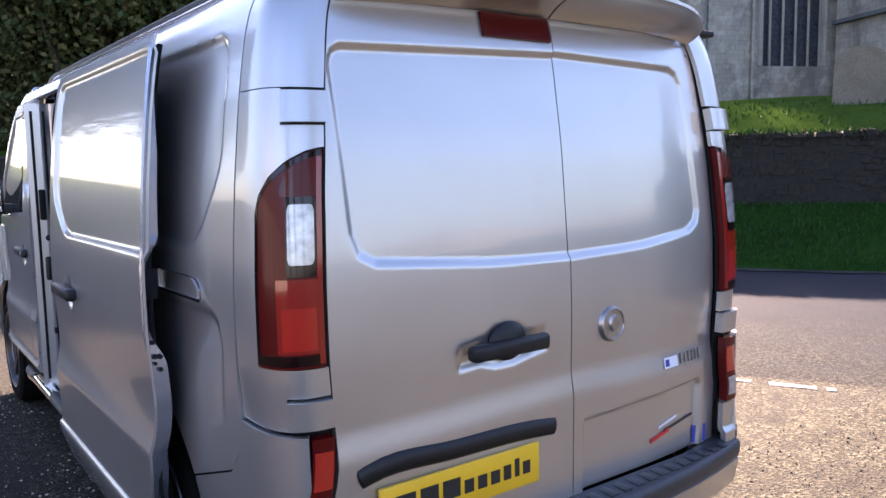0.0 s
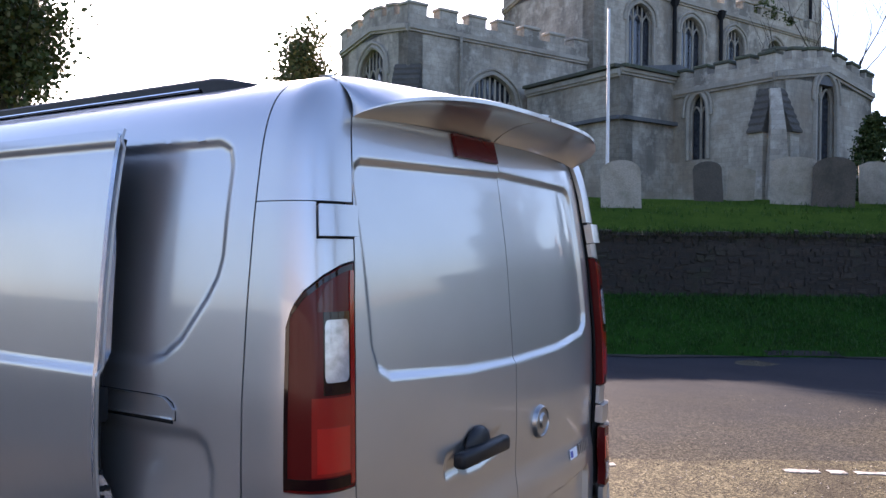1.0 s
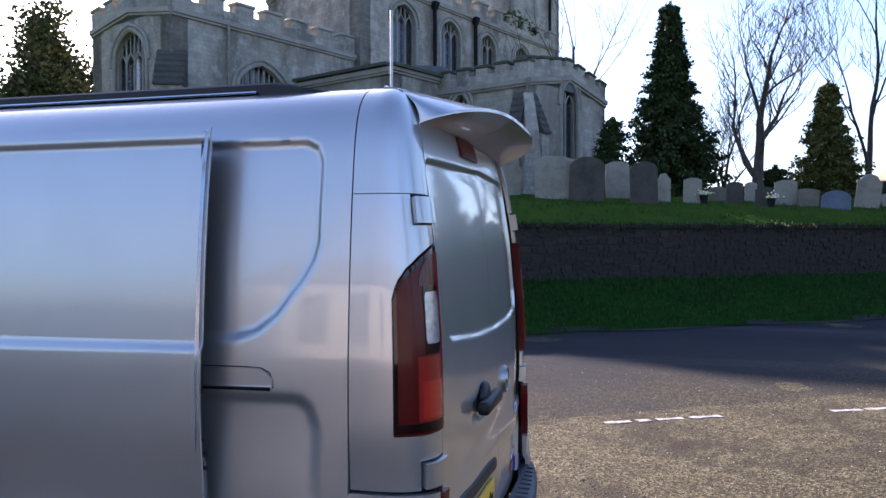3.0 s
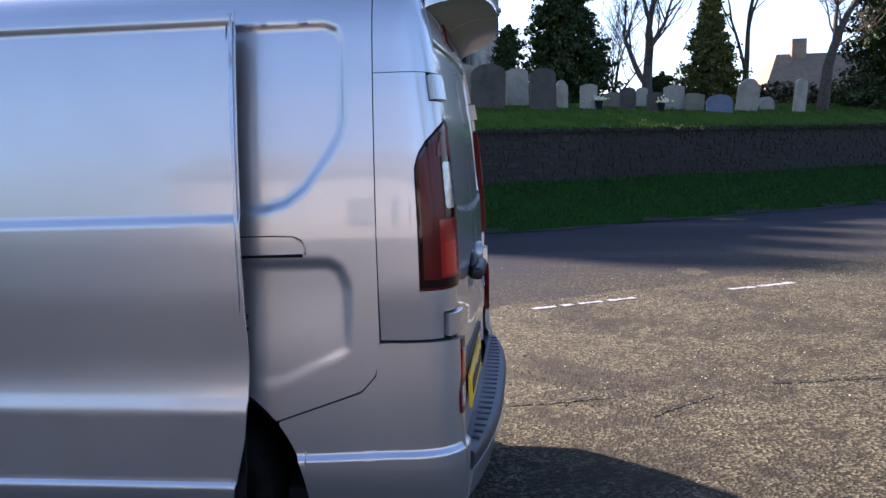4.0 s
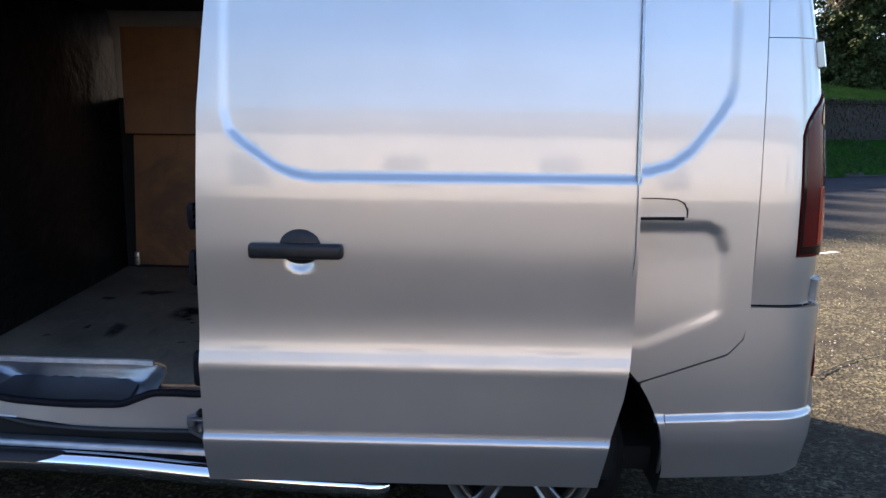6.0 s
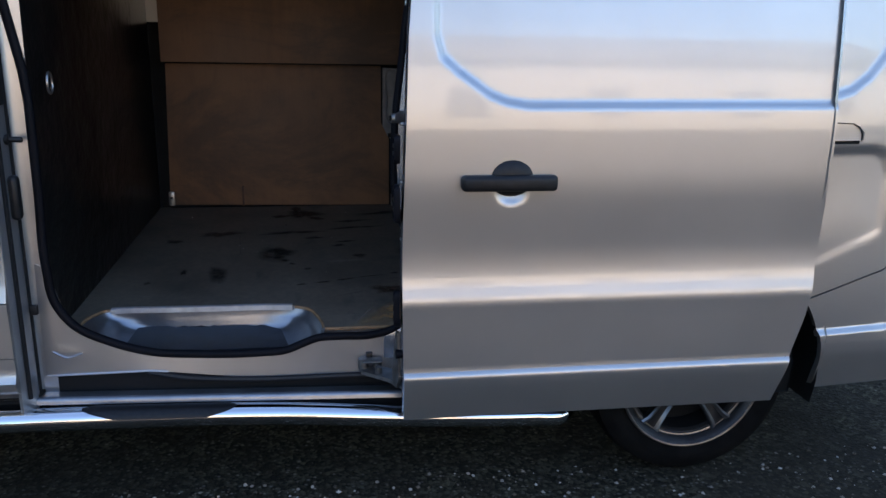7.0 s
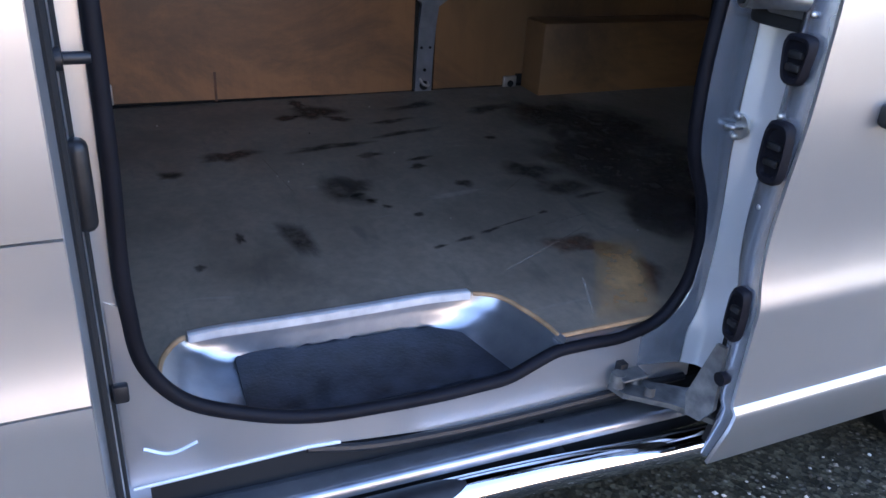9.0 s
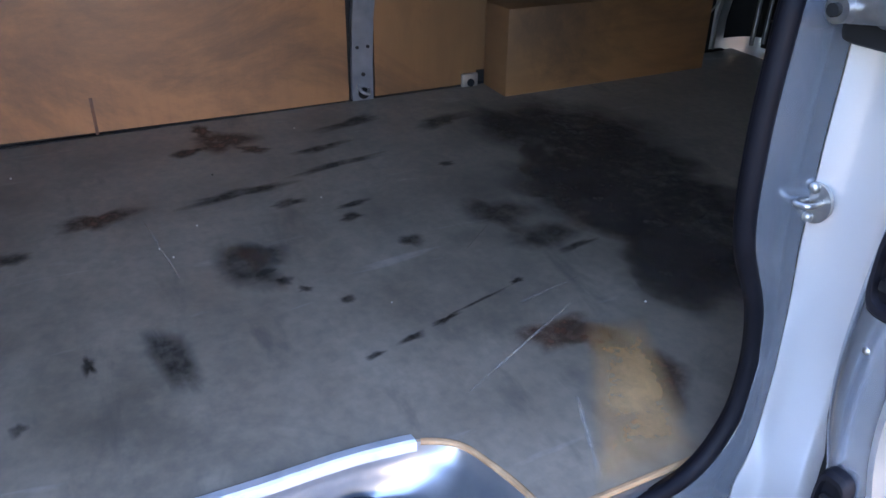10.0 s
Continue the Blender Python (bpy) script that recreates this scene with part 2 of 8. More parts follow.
POLISH = speckled("polished_alloy", (0.15, 0.15, 0.15), (0.22, 0.22, 0.22), 20, 0.30, 0.85)
PRIMER = speckled("grey_primer", (0.13, 0.14, 0.155), (0.21, 0.22, 0.235), 14, 0.4, 0.5)
SHEETMETAL = speckled("dark_pressed_steel", (0.010, 0.010, 0.0105), (0.026, 0.0255, 0.025), 0.8, 0.32, 0.6, 0.35, 0.06)
BARE = speckled("step_metal", (0.24, 0.25, 0.275), (0.33, 0.34, 0.36), 14, 0.30, 0.85, Coat_Weight=0.3)
PLASTIC = speckled("black_plastic", (0.006, 0.006, 0.007), (0.013, 0.013, 0.014), 60, 0.45, 0, 0.15, 0.001, Specular_IOR_Level=0.35)
GLOSS = speckled("grained_step_plastic", (0.02, 0.022, 0.026), (0.04, 0.042, 0.047), 30, 0.45, 0, 0.2, 0.002)
RUBBER = speckled("rubber_seal", (0.003, 0.003, 0.005), (0.006, 0.006, 0.009), 20, 0.6, Specular_IOR_Level=0.14)
MATRUB = speckled("rubber_mat", (0.004, 0.005, 0.008), (0.022, 0.025, 0.034), 22, 0.40, 0, 0.25, 0.004)
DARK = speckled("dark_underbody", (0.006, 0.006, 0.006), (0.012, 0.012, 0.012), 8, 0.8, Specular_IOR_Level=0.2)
CHROME = Mat("chrome", (0.82, 0.82, 0.83), 0.07, 1.0).m
STEEL = speckled("zinc_steel", (0.32, 0.31, 0.29), (0.5, 0.49, 0.47), 30, 0.35, 0.9)
OLDZINC = speckled("dull_zinc", (0.10, 0.10, 0.10), (0.24, 0.236, 0.225), 30, 0.45, 0.8)
STRIP = speckled("dull_aluminium", (0.48, 0.49, 0.50), (0.64, 0.65, 0.66), 25, 0.4, 0.5)
# black that stands in for deep shade in slots, holes and recesses
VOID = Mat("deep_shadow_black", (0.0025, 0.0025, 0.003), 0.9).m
ALLOY = speckled("alloy", (0.022, 0.022, 0.023), (0.04, 0.04, 0.041), 20, 0.4, 0.5)
TYRE = speckled("tyre_rubber", (0.0035, 0.0035, 0.0035), (0.008, 0.0078, 0.0075), 24, 0.8, 0, 0.2, 0.002, Specular_IOR_Level=0.05)
SMOKE = Mat("smoked_red_lens", (0.085, 0.0038, 0.0035), 0.24, 0, Coat_Weight=0.1, Coat_Roughness=0.02, Specular_IOR_Level=0.2).m
SMOKEDARK = Mat("dark_smoked_lens", (0.012, 0.003, 0.003), 0.08, 0, Coat_Weight=0.25, Coat_Roughness=0.02, Specular_IOR_Level=0.25).m
AMBERSMOKE = Mat("smoked_amber_lens", (0.09, 0.016, 0.010), 0.15, 0.0, Coat_Weight=0.2, Coat_Roughness=0.03, Specular_IOR_Level=0.25).m
REDDEEP = Mat("deep_red_lens", (0.26, 0.010, 0.006), 0.12, 0, Coat_Weight=0.6, Coat_Roughness=0.03).m
REDLENS = Mat("red_lens", (0.42, 0.013, 0.007), 0.12, 0, Coat_Weight=1.0, Coat_Roughness=0.03).m
CLEAR = speckled("clear_lens", (0.30, 0.29, 0.29), (0.55, 0.54, 0.54), 40, 0.15, 0.3, Coat_Weight=1.0)
GLASS = Mat("tinted_glass", (0.02, 0.022, 0.024), 0.03, 0, Coat_Weight=1.0).m
MIRROR = Mat("mirror_glass", (0.8, 0.82, 0.84), 0.02, 1.0).m
YELLOW = speckled("yellow_plate", (0.76, 0.43, 0.015), (0.84, 0.49, 0.02), 9, 0.35)
INK = Mat("black_ink", (0.015, 0.015, 0.015), 0.5).m
WHITE = Mat("white_sticker", (0.75, 0.76, 0.8), 0.4).m
REDINK = Mat("red_sticker", (0.6, 0.03, 0.03), 0.4).m
BLUEINK = Mat("blue_sticker", (0.03, 0.05, 0.30), 0.4).m
LIMESILL = speckled("painted_stone_frame", (0.34, 0.32, 0.28), (0.46, 0.43, 0.38), 6, 0.8)
PLY, FLOORM = make_ply(), make_floor()
PLYBOX = make_ply("box_plywood", (1, 0.5, 5.0), 1.15)
PLYEDGE = speckled("cut_ply_edge", (0.20, 0.115, 0.055), (0.36, 0.22, 0.115), 30, 0.7)
RUST = make_mark("rusty_stain", (0.05, 0.022, 0.012), (0.10, 0.045, 0.024), 30, 0.9)
# pale tan that paints warm light on to the floor
LIGHTPATCH = make_mark("painted_light_patch", (0.46, 0.25, 0.10), (0.64, 0.38, 0.165), 10, 0.85)
STAIN = make_mark("oil_stain", (0.020, 0.016, 0.013), (0.045, 0.037, 0.030), 16, 0.80)
CRUMB = Mat("pale_grit", (0.5, 0.47, 0.42), 0.8).m
RUSTRUN = speckled("rust_run", (0.045, 0.018, 0.009), (0.085, 0.034, 0.016), 40, 0.7)
CARD = make_mark("pale_scuff", (0.30, 0.27, 0.23), (0.5, 0.46, 0.4), 40, 0.7)
HEADLINER = speckled("dark_liner", (0.010, 0.010, 0.011), (0.020, 0.020, 0.021), 20, 0.7, Specular_IOR_Level=0.25)
GRAVEL, ASPHALT = make_gravel(), make_asphalt()
ROADPAINT = speckled("worn_road_paint", (0.10, 0.095, 0.085), (0.46, 0.45, 0.43), 22, 0.8)
POLEWHITE = Mat("white_pole_paint", (0.62, 0.62, 0.60), 0.45).m
HEDGE = make_leaf("winter_hedge", (0.05, 0.045, 0.02), (0.10, 0.085, 0.04), (0.17, 0.13, 0.07))
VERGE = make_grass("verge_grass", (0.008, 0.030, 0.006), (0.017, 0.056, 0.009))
LAWN = make_grass("churchyard_grass", (0.022, 0.050, 0.009), (0.046, 0.082, 0.014))
CHURCH = make_ashlar()
DRESSED = make_stone("dressed_stone", (0.30, 0.27, 0.21), (0.40, 0.36, 0.29), (0.20, 0.17, 0.13))
WALLSTONE = make_wallstone()
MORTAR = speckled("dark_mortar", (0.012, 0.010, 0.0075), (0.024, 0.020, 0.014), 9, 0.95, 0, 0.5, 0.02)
GRAVE = make_stone("gravestone", (0.14, 0.115, 0.08), (0.26, 0.22, 0.16), (0.11, 0.10, 0.06), 2.5)
GRAVED = make_stone("dark_gravestone", (0.052, 0.043, 0.031), (0.11, 0.092, 0.068), (0.036, 0.034, 0.024), 2.5)
PETAL = make_leaf("petals", (0.75, 0.72, 0.6), (0.7, 0.6, 0.15), (0.8, 0.8, 0.75))
BLUESTONE = make_stone("blue_grey_stone", (0.10, 0.115, 0.15), (0.16, 0.18, 0.23), (0.08, 0.09, 0.115), 2.5)
GRAVEW = make_stone("pale_gravestone", (0.24, 0.21, 0.16), (0.37, 0.33, 0.26), (0.17, 0.155, 0.105), 2.5)
LEADS = make_stone("lead_roof", (0.10, 0.10, 0.10), (0.16, 0.16, 0.155), (0.07, 0.07, 0.065))
DARKGLASS = speckled("leaded_glass", (0.02, 0.023, 0.028), (0.06, 0.066, 0.075), 9, 0.12, 0, 0.25, 0.02, Specular_IOR_Level=0.9)
LICHEN = make_stone("lichened_coping", (0.035, 0.034, 0.026), (0.11, 0.105, 0.075), (0.06, 0.075, 0.03), 2.0)
CAPSLAB = make_stone("weathered_slab", (0.055, 0.048, 0.036), (0.12, 0.105, 0.08), (0.04, 0.036, 0.03), 2.0)
IVY = make_leaf("ivy_leaves", (0.02, 0.035, 0.01), (0.05, 0.075, 0.02), (0.12, 0.13, 0.04))
BARK = speckled("bark", (0.035, 0.026, 0.018), (0.085, 0.062, 0.042), 9, 0.9, 0, 0.6, 0.02)
PEBBLE = make_leaf("loose_chippings", (0.02, 0.018, 0.015), (0.12, 0.10, 0.075), (0.48, 0.44, 0.38), 0.8)
NEEDLE = make_leaf("conifer_foliage", (0.016, 0.030, 0.010), (0.032, 0.050, 0.015), (0.066, 0.080, 0.024))
LEAF = make_leaf("dark_leaves", (0.03, 0.045, 0.015), (0.06, 0.075, 0.025), (0.13, 0.11, 0.04))
RUSSET = make_leaf("golden_conifer", (0.05, 0.060, 0.016), (0.10, 0.105, 0.026), (0.17, 0.15, 0.042))
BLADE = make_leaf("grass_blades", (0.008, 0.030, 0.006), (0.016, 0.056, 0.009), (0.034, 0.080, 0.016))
MOSS = make_leaf("wall_moss", (0.008, 0.012, 0.004), (0.022, 0.026, 0.009), (0.055, 0.05, 0.026))
SOIL = speckled("dark_soil", (0.005, 0.0045, 0.003), (0.016, 0.014, 0.009), 12, 0.95, 0, 0.6, 0.02)
DRYBLADE = make_leaf("mixed_grass_blades", (0.014, 0.046, 0.006), (0.030, 0.076, 0.009), (0.062, 0.098, 0.017))
HILL = make_grass("far_hill", (0.16, 0.14, 0.075), (0.24, 0.19, 0.10))
COTTAGE = make_stone("cottage_stone", (0.47, 0.44, 0.385), (0.58, 0.545, 0.475), (0.38, 0.355, 0.30), 1.5)
BRICKH = speckled("far_house_wall", (0.20, 0.125, 0.08), (0.30, 0.19, 0.125), 3, 0.9)
ROOFH = speckled("far_roof", (0.12, 0.082, 0.05), (0.19, 0.13, 0.08), 4, 0.9)


# ---- mesh helpers ----
def finish(me, mat, angle=38):
    for m in mat if isinstance(mat, (list, tuple)) else [mat]:
        me.materials.append(m)
    me.shade_smooth()
    me.set_sharp_from_angle(angle=radians(angle))


def adopt(ob, parent, label=""):
    if parent is not None:
        ob.parent = parent
        ob.matrix_parent_inverse = HOME[parent.name].inverted()
    HOME[ob.name] = Matrix()
    if label:
        ob["label"] = label
    return ob


HOME = {}


def thing(name, at, label, category, group="", kind=""):
    ob = new(name)
    ob.empty_display_size = 0.1
    ob.location = at
    HOME[ob.name] = Matrix.Translation(at)
    return tagged(ob, label, category, group, kind)


def raw(name, verts, faces, mat, parent=None, label="", angle=38):
    """A mesh object from vertices in world places."""
    me = bpy.data.meshes.new(name)
    me.from_pydata([tuple(v) for v in verts], [], faces)
    bm = bmesh.new()
    bm.from_mesh(me)
    bmesh.ops.recalc_face_normals(bm, faces=bm.faces)
    bm.to_mesh(me)
    bm.free()
    finish(me, mat, angle)
    return adopt(new(name, me), parent, label)


def fast(name, verts, faces, mat, parent=None, label="", angle=38):
    me = bpy.data.meshes.new(name)
    me.from_pydata([tuple(v) for v in verts], [], faces)
    finish(me, mat, angle)
    return adopt(new(name, me), parent, label)


def part(name, bm, mat, parent=None, label="", angle=38):
    me = bpy.data.meshes.new(name)
    bmesh.ops.recalc_face_normals(bm, faces=bm.faces)
    bm.to_mesh(me)
    bm.free()
    finish(me, mat, angle)
    return adopt(new(name, me), parent, label)


def box(bm, lo, hi, bevel=0.0, m=None, segs=2):
    lo, hi = Vector(lo), Vector(hi)
    r = bmesh.ops.create_cube(bm, size=1.0, matrix=Matrix.Translation((lo + hi) / 2) @ Matrix.Diagonal((*(hi - lo), 1)))
    vs = r["verts"]
    if bevel > 0:
        es = list({e for v in vs for e in v.link_edges})
        r2 = bmesh.ops.bevel(bm, geom=es, offset=bevel, segments=segs, affect="EDGES", profile=0.5)
        vs = list({v for f in r2["faces"] for v in f.verts} | {v for v in vs if v.is_valid})
    if m is not None:
        bmesh.ops.transform(bm, matrix=m, verts=vs)
    return vs


def block(name, lo, hi, mat, parent=None, label="", bevel=0.005, m=None):
    bm = bmesh.new()
    box(bm, lo, hi, bevel, m)
    return part(name, bm, mat, parent, label)


def tube_geo(pts, radius, segs=10, closed=False, flat=None):
    """Vertices and faces of a tube along points; radius a number or one for each point; flat=(ru, rv) for an oval."""
    pts = [Vector(p) for p in pts]
    n = len(pts)
    verts, faces = [], []
    prev = None
    for i, p in enumerate(pts):
        a = pts[i - 1] if (i or closed) else p
        b = pts[(i + 1) % n] if (i < n - 1 or closed) else p
        d = (b - a).normalized()
        if prev is None:
            u = d.orthogonal().normalized()
        else:
            u = (prev - d * prev.dot(d)).normalized()
        prev = u
        w = d.cross(u)
        r = radius[i] if isinstance(radius, (list, tuple)) else radius
        for k in range(segs):
            c = 2 * math.pi * k / segs
            verts.append(p + u * math.cos(c) * r + w * math.sin(c) * r)
    for i in range(n if closed else n - 1):
        j = (i + 1) % n
        for k in range(segs):
            l = (k + 1) % segs
            faces.append((i * segs + k, i * segs + l, j * segs + l, j * segs + k))
    if not closed:
        faces.append(tuple(range(segs))[::-1])
        faces.append(tuple((n - 1) * segs + k for k in range(segs)))
    return verts, faces


def tube(name, pts, radius, mat, parent=None, label="", segs=10, closed=False):
    v, f = tube_geo(pts, radius, segs, closed)
    return raw(name, v, f, mat, parent, label, 50)


def smooth_line(pts, per=6, closed=False):
    """A smooth line through the points, with tangents weighed by chord length."""
    pts = [Vector(p) for p in pts]
    n = len(pts)
    out = []

    def tangent(i):
        a, b, c = pts[i - 1] if (i or closed) else None, pts[i], pts[(i + 1) % n] if (i < n - 1 or closed) else None
        if a is None:
            return (c - b).normalized()
        if c is None:
            return (b - a).normalized()
        u, w = (b - a).length + 1e-9, (c - b).length + 1e-9
        return ((b - a) / u * w + (c - b) / w * u) / (u + w)

    for i in range(n if closed else n - 1):
        j = (i + 1) % n
        p1, p2 = pts[i], pts[j]
        d = (p2 - p1).length
        m1, m2 = tangent(i) * d, tangent(j) * d
        for k in range(per):
            t = k / per
            out.append(p1 * (2 * t ** 3 - 3 * t * t + 1) + m1 * (t ** 3 - 2 * t * t + t) + p2 * (3 * t * t - 2 * t ** 3) + m2 * (t ** 3 - t * t))
    if not closed:
        out.append(pts[-1])
    return out


def polygon_distance(px, pz, poly):
    """Signed distance to a polygon, positive inside."""
    px, pz = np.asarray(px, float), np.asarray(pz, float)
    best = np.full(px.shape, 1e9)
    inside = np.zeros(px.shape, bool)
    n = len(poly)
    for i in range(n):
        (ax, az), (bx, bz) = poly[i], poly[(i + 1) % n]
        ex, ez = bx - ax, bz - az
        wx, wz = px - ax, pz - az
        t = np.clip((wx * ex + wz * ez) / (ex * ex + ez * ez + 1e-12), 0, 1)
        best = np.minimum(best, (wx - ex * t) ** 2 + (wz - ez * t) ** 2)
        cond = (az > pz) != (bz > pz)
        cross = ex * (pz - az) / (bz - az + 1e-12) + ax
        inside ^= cond & (px < cross)
    return np.where(inside, 1, -1) * np.sqrt(best)


def ease(d, width):
    t = np.clip(d / width, 0, 1)
    return t * t * (3 - 2 * t)


def patch(name, place, us, vlo, vhi, rows, mat, parent=None, label="", depth=0.02, back=False, inward=None):
    """A panel: columns at us, each from vlo(u) to vhi(u); place(u, v) gives points (arrays). Its rim is turned inwards by depth."""
    us = np.asarray(us, float)
    lo = np.array([vlo(u) for u in us]) if callable(vlo) else np.full(len(us), vlo)
    hi = np.array([vhi(u) for u in us]) if callable(vhi) else np.full(len(us), vhi)
    k = np.linspace(0, 1, rows)
    U = np.repeat(us[:, None], rows, 1)
    V = lo[:, None] * (1 - k) + hi[:, None] * k
    P = place(U, V)
    nu, nv = U.shape
    verts = P.reshape(-1, 3).tolist()
    faces = [(i * nv + j, (i + 1) * nv + j, (i + 1) * nv + j + 1, i * nv + j + 1) for i in range(nu - 1) for j in range(nv - 1)]
    du = np.gradient(P, axis=0)
    dv = np.gradient(P, axis=1)
    N = np.cross(du, dv)
    N /= np.linalg.norm(N, axis=-1, keepdims=True) + 1e-9
    if inward is not None:
        side = np.sign((N * np.asarray(inward)).sum(-1, keepdims=True))
        IN = N * side
    else:
        IN = -N
    rim = [(i, 0) for i in range(nu)] + [(nu - 1, j) for j in range(1, nv)] + [(i, nv - 1) for i in range(nu - 2, -1, -1)] + [(0, j) for j in range(nv - 2, 0, -1)]
    base = len(verts)
    for i, j in rim:
        verts.append((P[i, j] + IN[i, j] * depth).tolist())
    n = len(rim)
    for a in range(n):
        b = (a + 1) % n
        (i, j), (i2, j2) = rim[a], rim[b]
        faces.append((i * nv + j, i2 * nv + j2, base + b, base + a))
    if back:
        b2 = len(verts)
        verts += (P + IN * depth).reshape(-1, 3).tolist()
        faces += [(b2 + i * nv + j, b2 + i * nv + j + 1, b2 + (i + 1) * nv + j + 1, b2 + (i + 1) * nv + j) for i in range(nu - 1) for j in range(nv - 1)]
    return raw(name, verts, faces, mat, parent, label, 32)


# ---- the van ----
van = thing("van", (0, 2.5, 0), "silver panel van with open sliding side door parked on gravelled tarmac", "van")
PV = [0.10, 0.25, 0.40, 0.436, 0.448, 0.60, 0.655, 0.668, 0.72, 0.78, 0.86, 1.00, 1.18, 1.40, 1.60, 1.75, 1.82, 1.87, 1.92, 1.98, 2.06, 2.16, 2.26]
PW = [0.850, 0.905, 0.952, 0.957, 0.944, 0.948, 0.951, 0.950, 0.937, 0.931, 0.935, 0.945, 0.944, 0.930, 0.910, 0.888, 0.872, 0.852, 0.822, 0.772, 0.695, 0.600, 0.505]
PZ = [0.10, 0.25, 0.40, 0.436, 0.448, 0.60, 0.655, 0.668, 0.72, 0.78, 0.86, 1.00, 1.18, 1.40, 1.60, 1.75, 1.818, 1.864, 1.902, 1.930, 1.950, 1.962, 1.970]
YV = [0.25, 0.80, 1.00, 1.20, 1.50, 1.75, 1.87, 1.92, 1.98, 2.06, 2.16]
YR = [0.165, 0.160, 0.155, 0.160, 0.185, 0.222, 0.250, 0.265, 0.285, 0.295, 0.30]


def soft(v, xs, ys, w=0.012):
    v = np.asarray(v, float)
    return sum(np.interp(v + w * k, xs, ys) for k in (-1, -0.5, 0, 0.5, 1)) / 5


def shaped(v, ys):
    """The profile, crisp at the two feature lines and flowing elsewhere."""
    v = np.asarray(v, float)
    near = np.minimum(np.abs(v - 0.442), np.abs(v - 0.662))
    w = 0.005 + 0.055 * np.clip(near / 0.10 - 0.06, 0, 1) * np.clip((2.2 - v) / 0.25, 0, 1)
    ks = np.linspace(-1, 1, 13)
    wt = 1 - ks ** 2 * 0.9
    return sum(np.interp(v + w * k, PV, ys) * g for k, g in zip(ks, wt)) / wt.sum()


def half(v):
    return shaped(v, PW)


def tall(v):
    return shaped(v, PZ)


def tail(v):
    return soft(v, YV, YR, 0.05)


def nose(y):
    """How the sides draw in towards the front and the rear."""
    y = np.asarray(y, float)
    return 1 - 0.05 * np.clip((y - 3.7) / 1.2, 0, 1) ** 2 - 0.014 * np.clip((0.9 - y) / 0.55, 0, 1) ** 2


def side_at(out=0.0, relief=None, mirror=1, girth=None):
    def place(y, v):
        w = (girth or half)(v) * nose(y) + out
        if relief is not None:
            w = w - relief(y, tall(v))
        if mirror < 0:
            w = w - 0.04
        return np.stack([-mirror * w, y + 0 * v, tall(v)], -1)
    return place


CORNER = 0.13
PWB = [0.850, 0.905, 0.938, 0.941, 0.942, 0.945, 0.9455, 0.9455, 0.9455, 0.945, 0.945] + PW[11:]


def half_plain(v):
    """The bumper's profile, without the body's lower feature line."""
    return shaped(v, PWB)


def corner_at(out=0.0, mirror=1, girth=None):
    """Round the rear corner: u below 0 runs on along the side, 0 to 1 turns to the rear."""
    def place(u, v):
        u = np.asarray(u, float)
        ahead = np.clip(-u, 0, 1) * 0.39
        u = np.clip(u, 0, 1)
        w, yr = (girth or half)(v) * nose(0.36), tail(v) + 0.022
        e = 0.72
        c, s = np.cos(u * math.pi / 2) ** e, np.sin(u * math.pi / 2) ** e
        yc = 0.36
        r = CORNER if mirror > 0 else 0.165
        x = w - r + (r + out) * c - (0.04 if mirror < 0 else 0)
        y = yc - (yc - yr + out) * s + ahead
        return np.stack([-mirror * x, y, tall(v)], -1)
    return place


def rear_at(relief=None, out=0.0):
    def place(x, v):
        y = tail(v) + 0.012 + 0.010 * (x / 0.8) ** 2 - out
        if relief is not None:
            y = y + relief(x, tall(v))
        return np.stack([x + 0 * v, y, tall(v)], -1)
    return place


def steps(a, b, n):
    return np.linspace(a, b, n)


WHEEL_Y, WHEEL_Z = 1.08, 0.335


def arch(y, centre=WHEEL_Y, r=0.44):
    d = r * r - (y - centre) ** 2
    return WHEEL_Z + math.sqrt(d) if d > 0 else 0.0


PRESS_Q = [(0.80 + 4, 1.785), (0.535, 1.785), (0.495, 1.765), (0.478, 1.72), (0.480, 1.50), (0.492, 1.45), (0.52, 1.40), (0.60, 1.295), (0.66, 1.25), (0.73, 1.23), (4.8, 1.22)]
FUEL = [(2.0, 1.105), (0.54, 1.10), (0.497, 1.075), (0.472, 1.01), (0.478, 0.815), (0.51, 0.79), (0.71, 0.705), (0.78, 0.70), (2.0, 0.72)]


def dish(y, z, yc, zc=0.985):
    """The finger scoop behind a pull handle."""
    return 0.012 * ease(0.055 - np.hypot(y - yc, (z - zc) * 1.15), 0.035)


def quarter_relief(y, z):
    fill = shaped(z, PWB) - shaped(z, PW)
    return -fill * ease(z - 0.55, 0.04) + 0.011 * ease(polygon_distance(y, z, PRESS_Q), 0.022) + 0.011 * ease(polygon_distance(y, z, FUEL), 0.038) * (0.26 + 0.74 * ease(z - 0.76, 0.26))


def quarter_low(y):
    seam = float(np.interp(y, [0.40, 0.415, 0.46, 0.74, 0.80], [0.82, 0.74, 0.69, 0.592, 0.57])) + 0.003
    return max(seam if y < 0.80 else 0.30, arch(y))


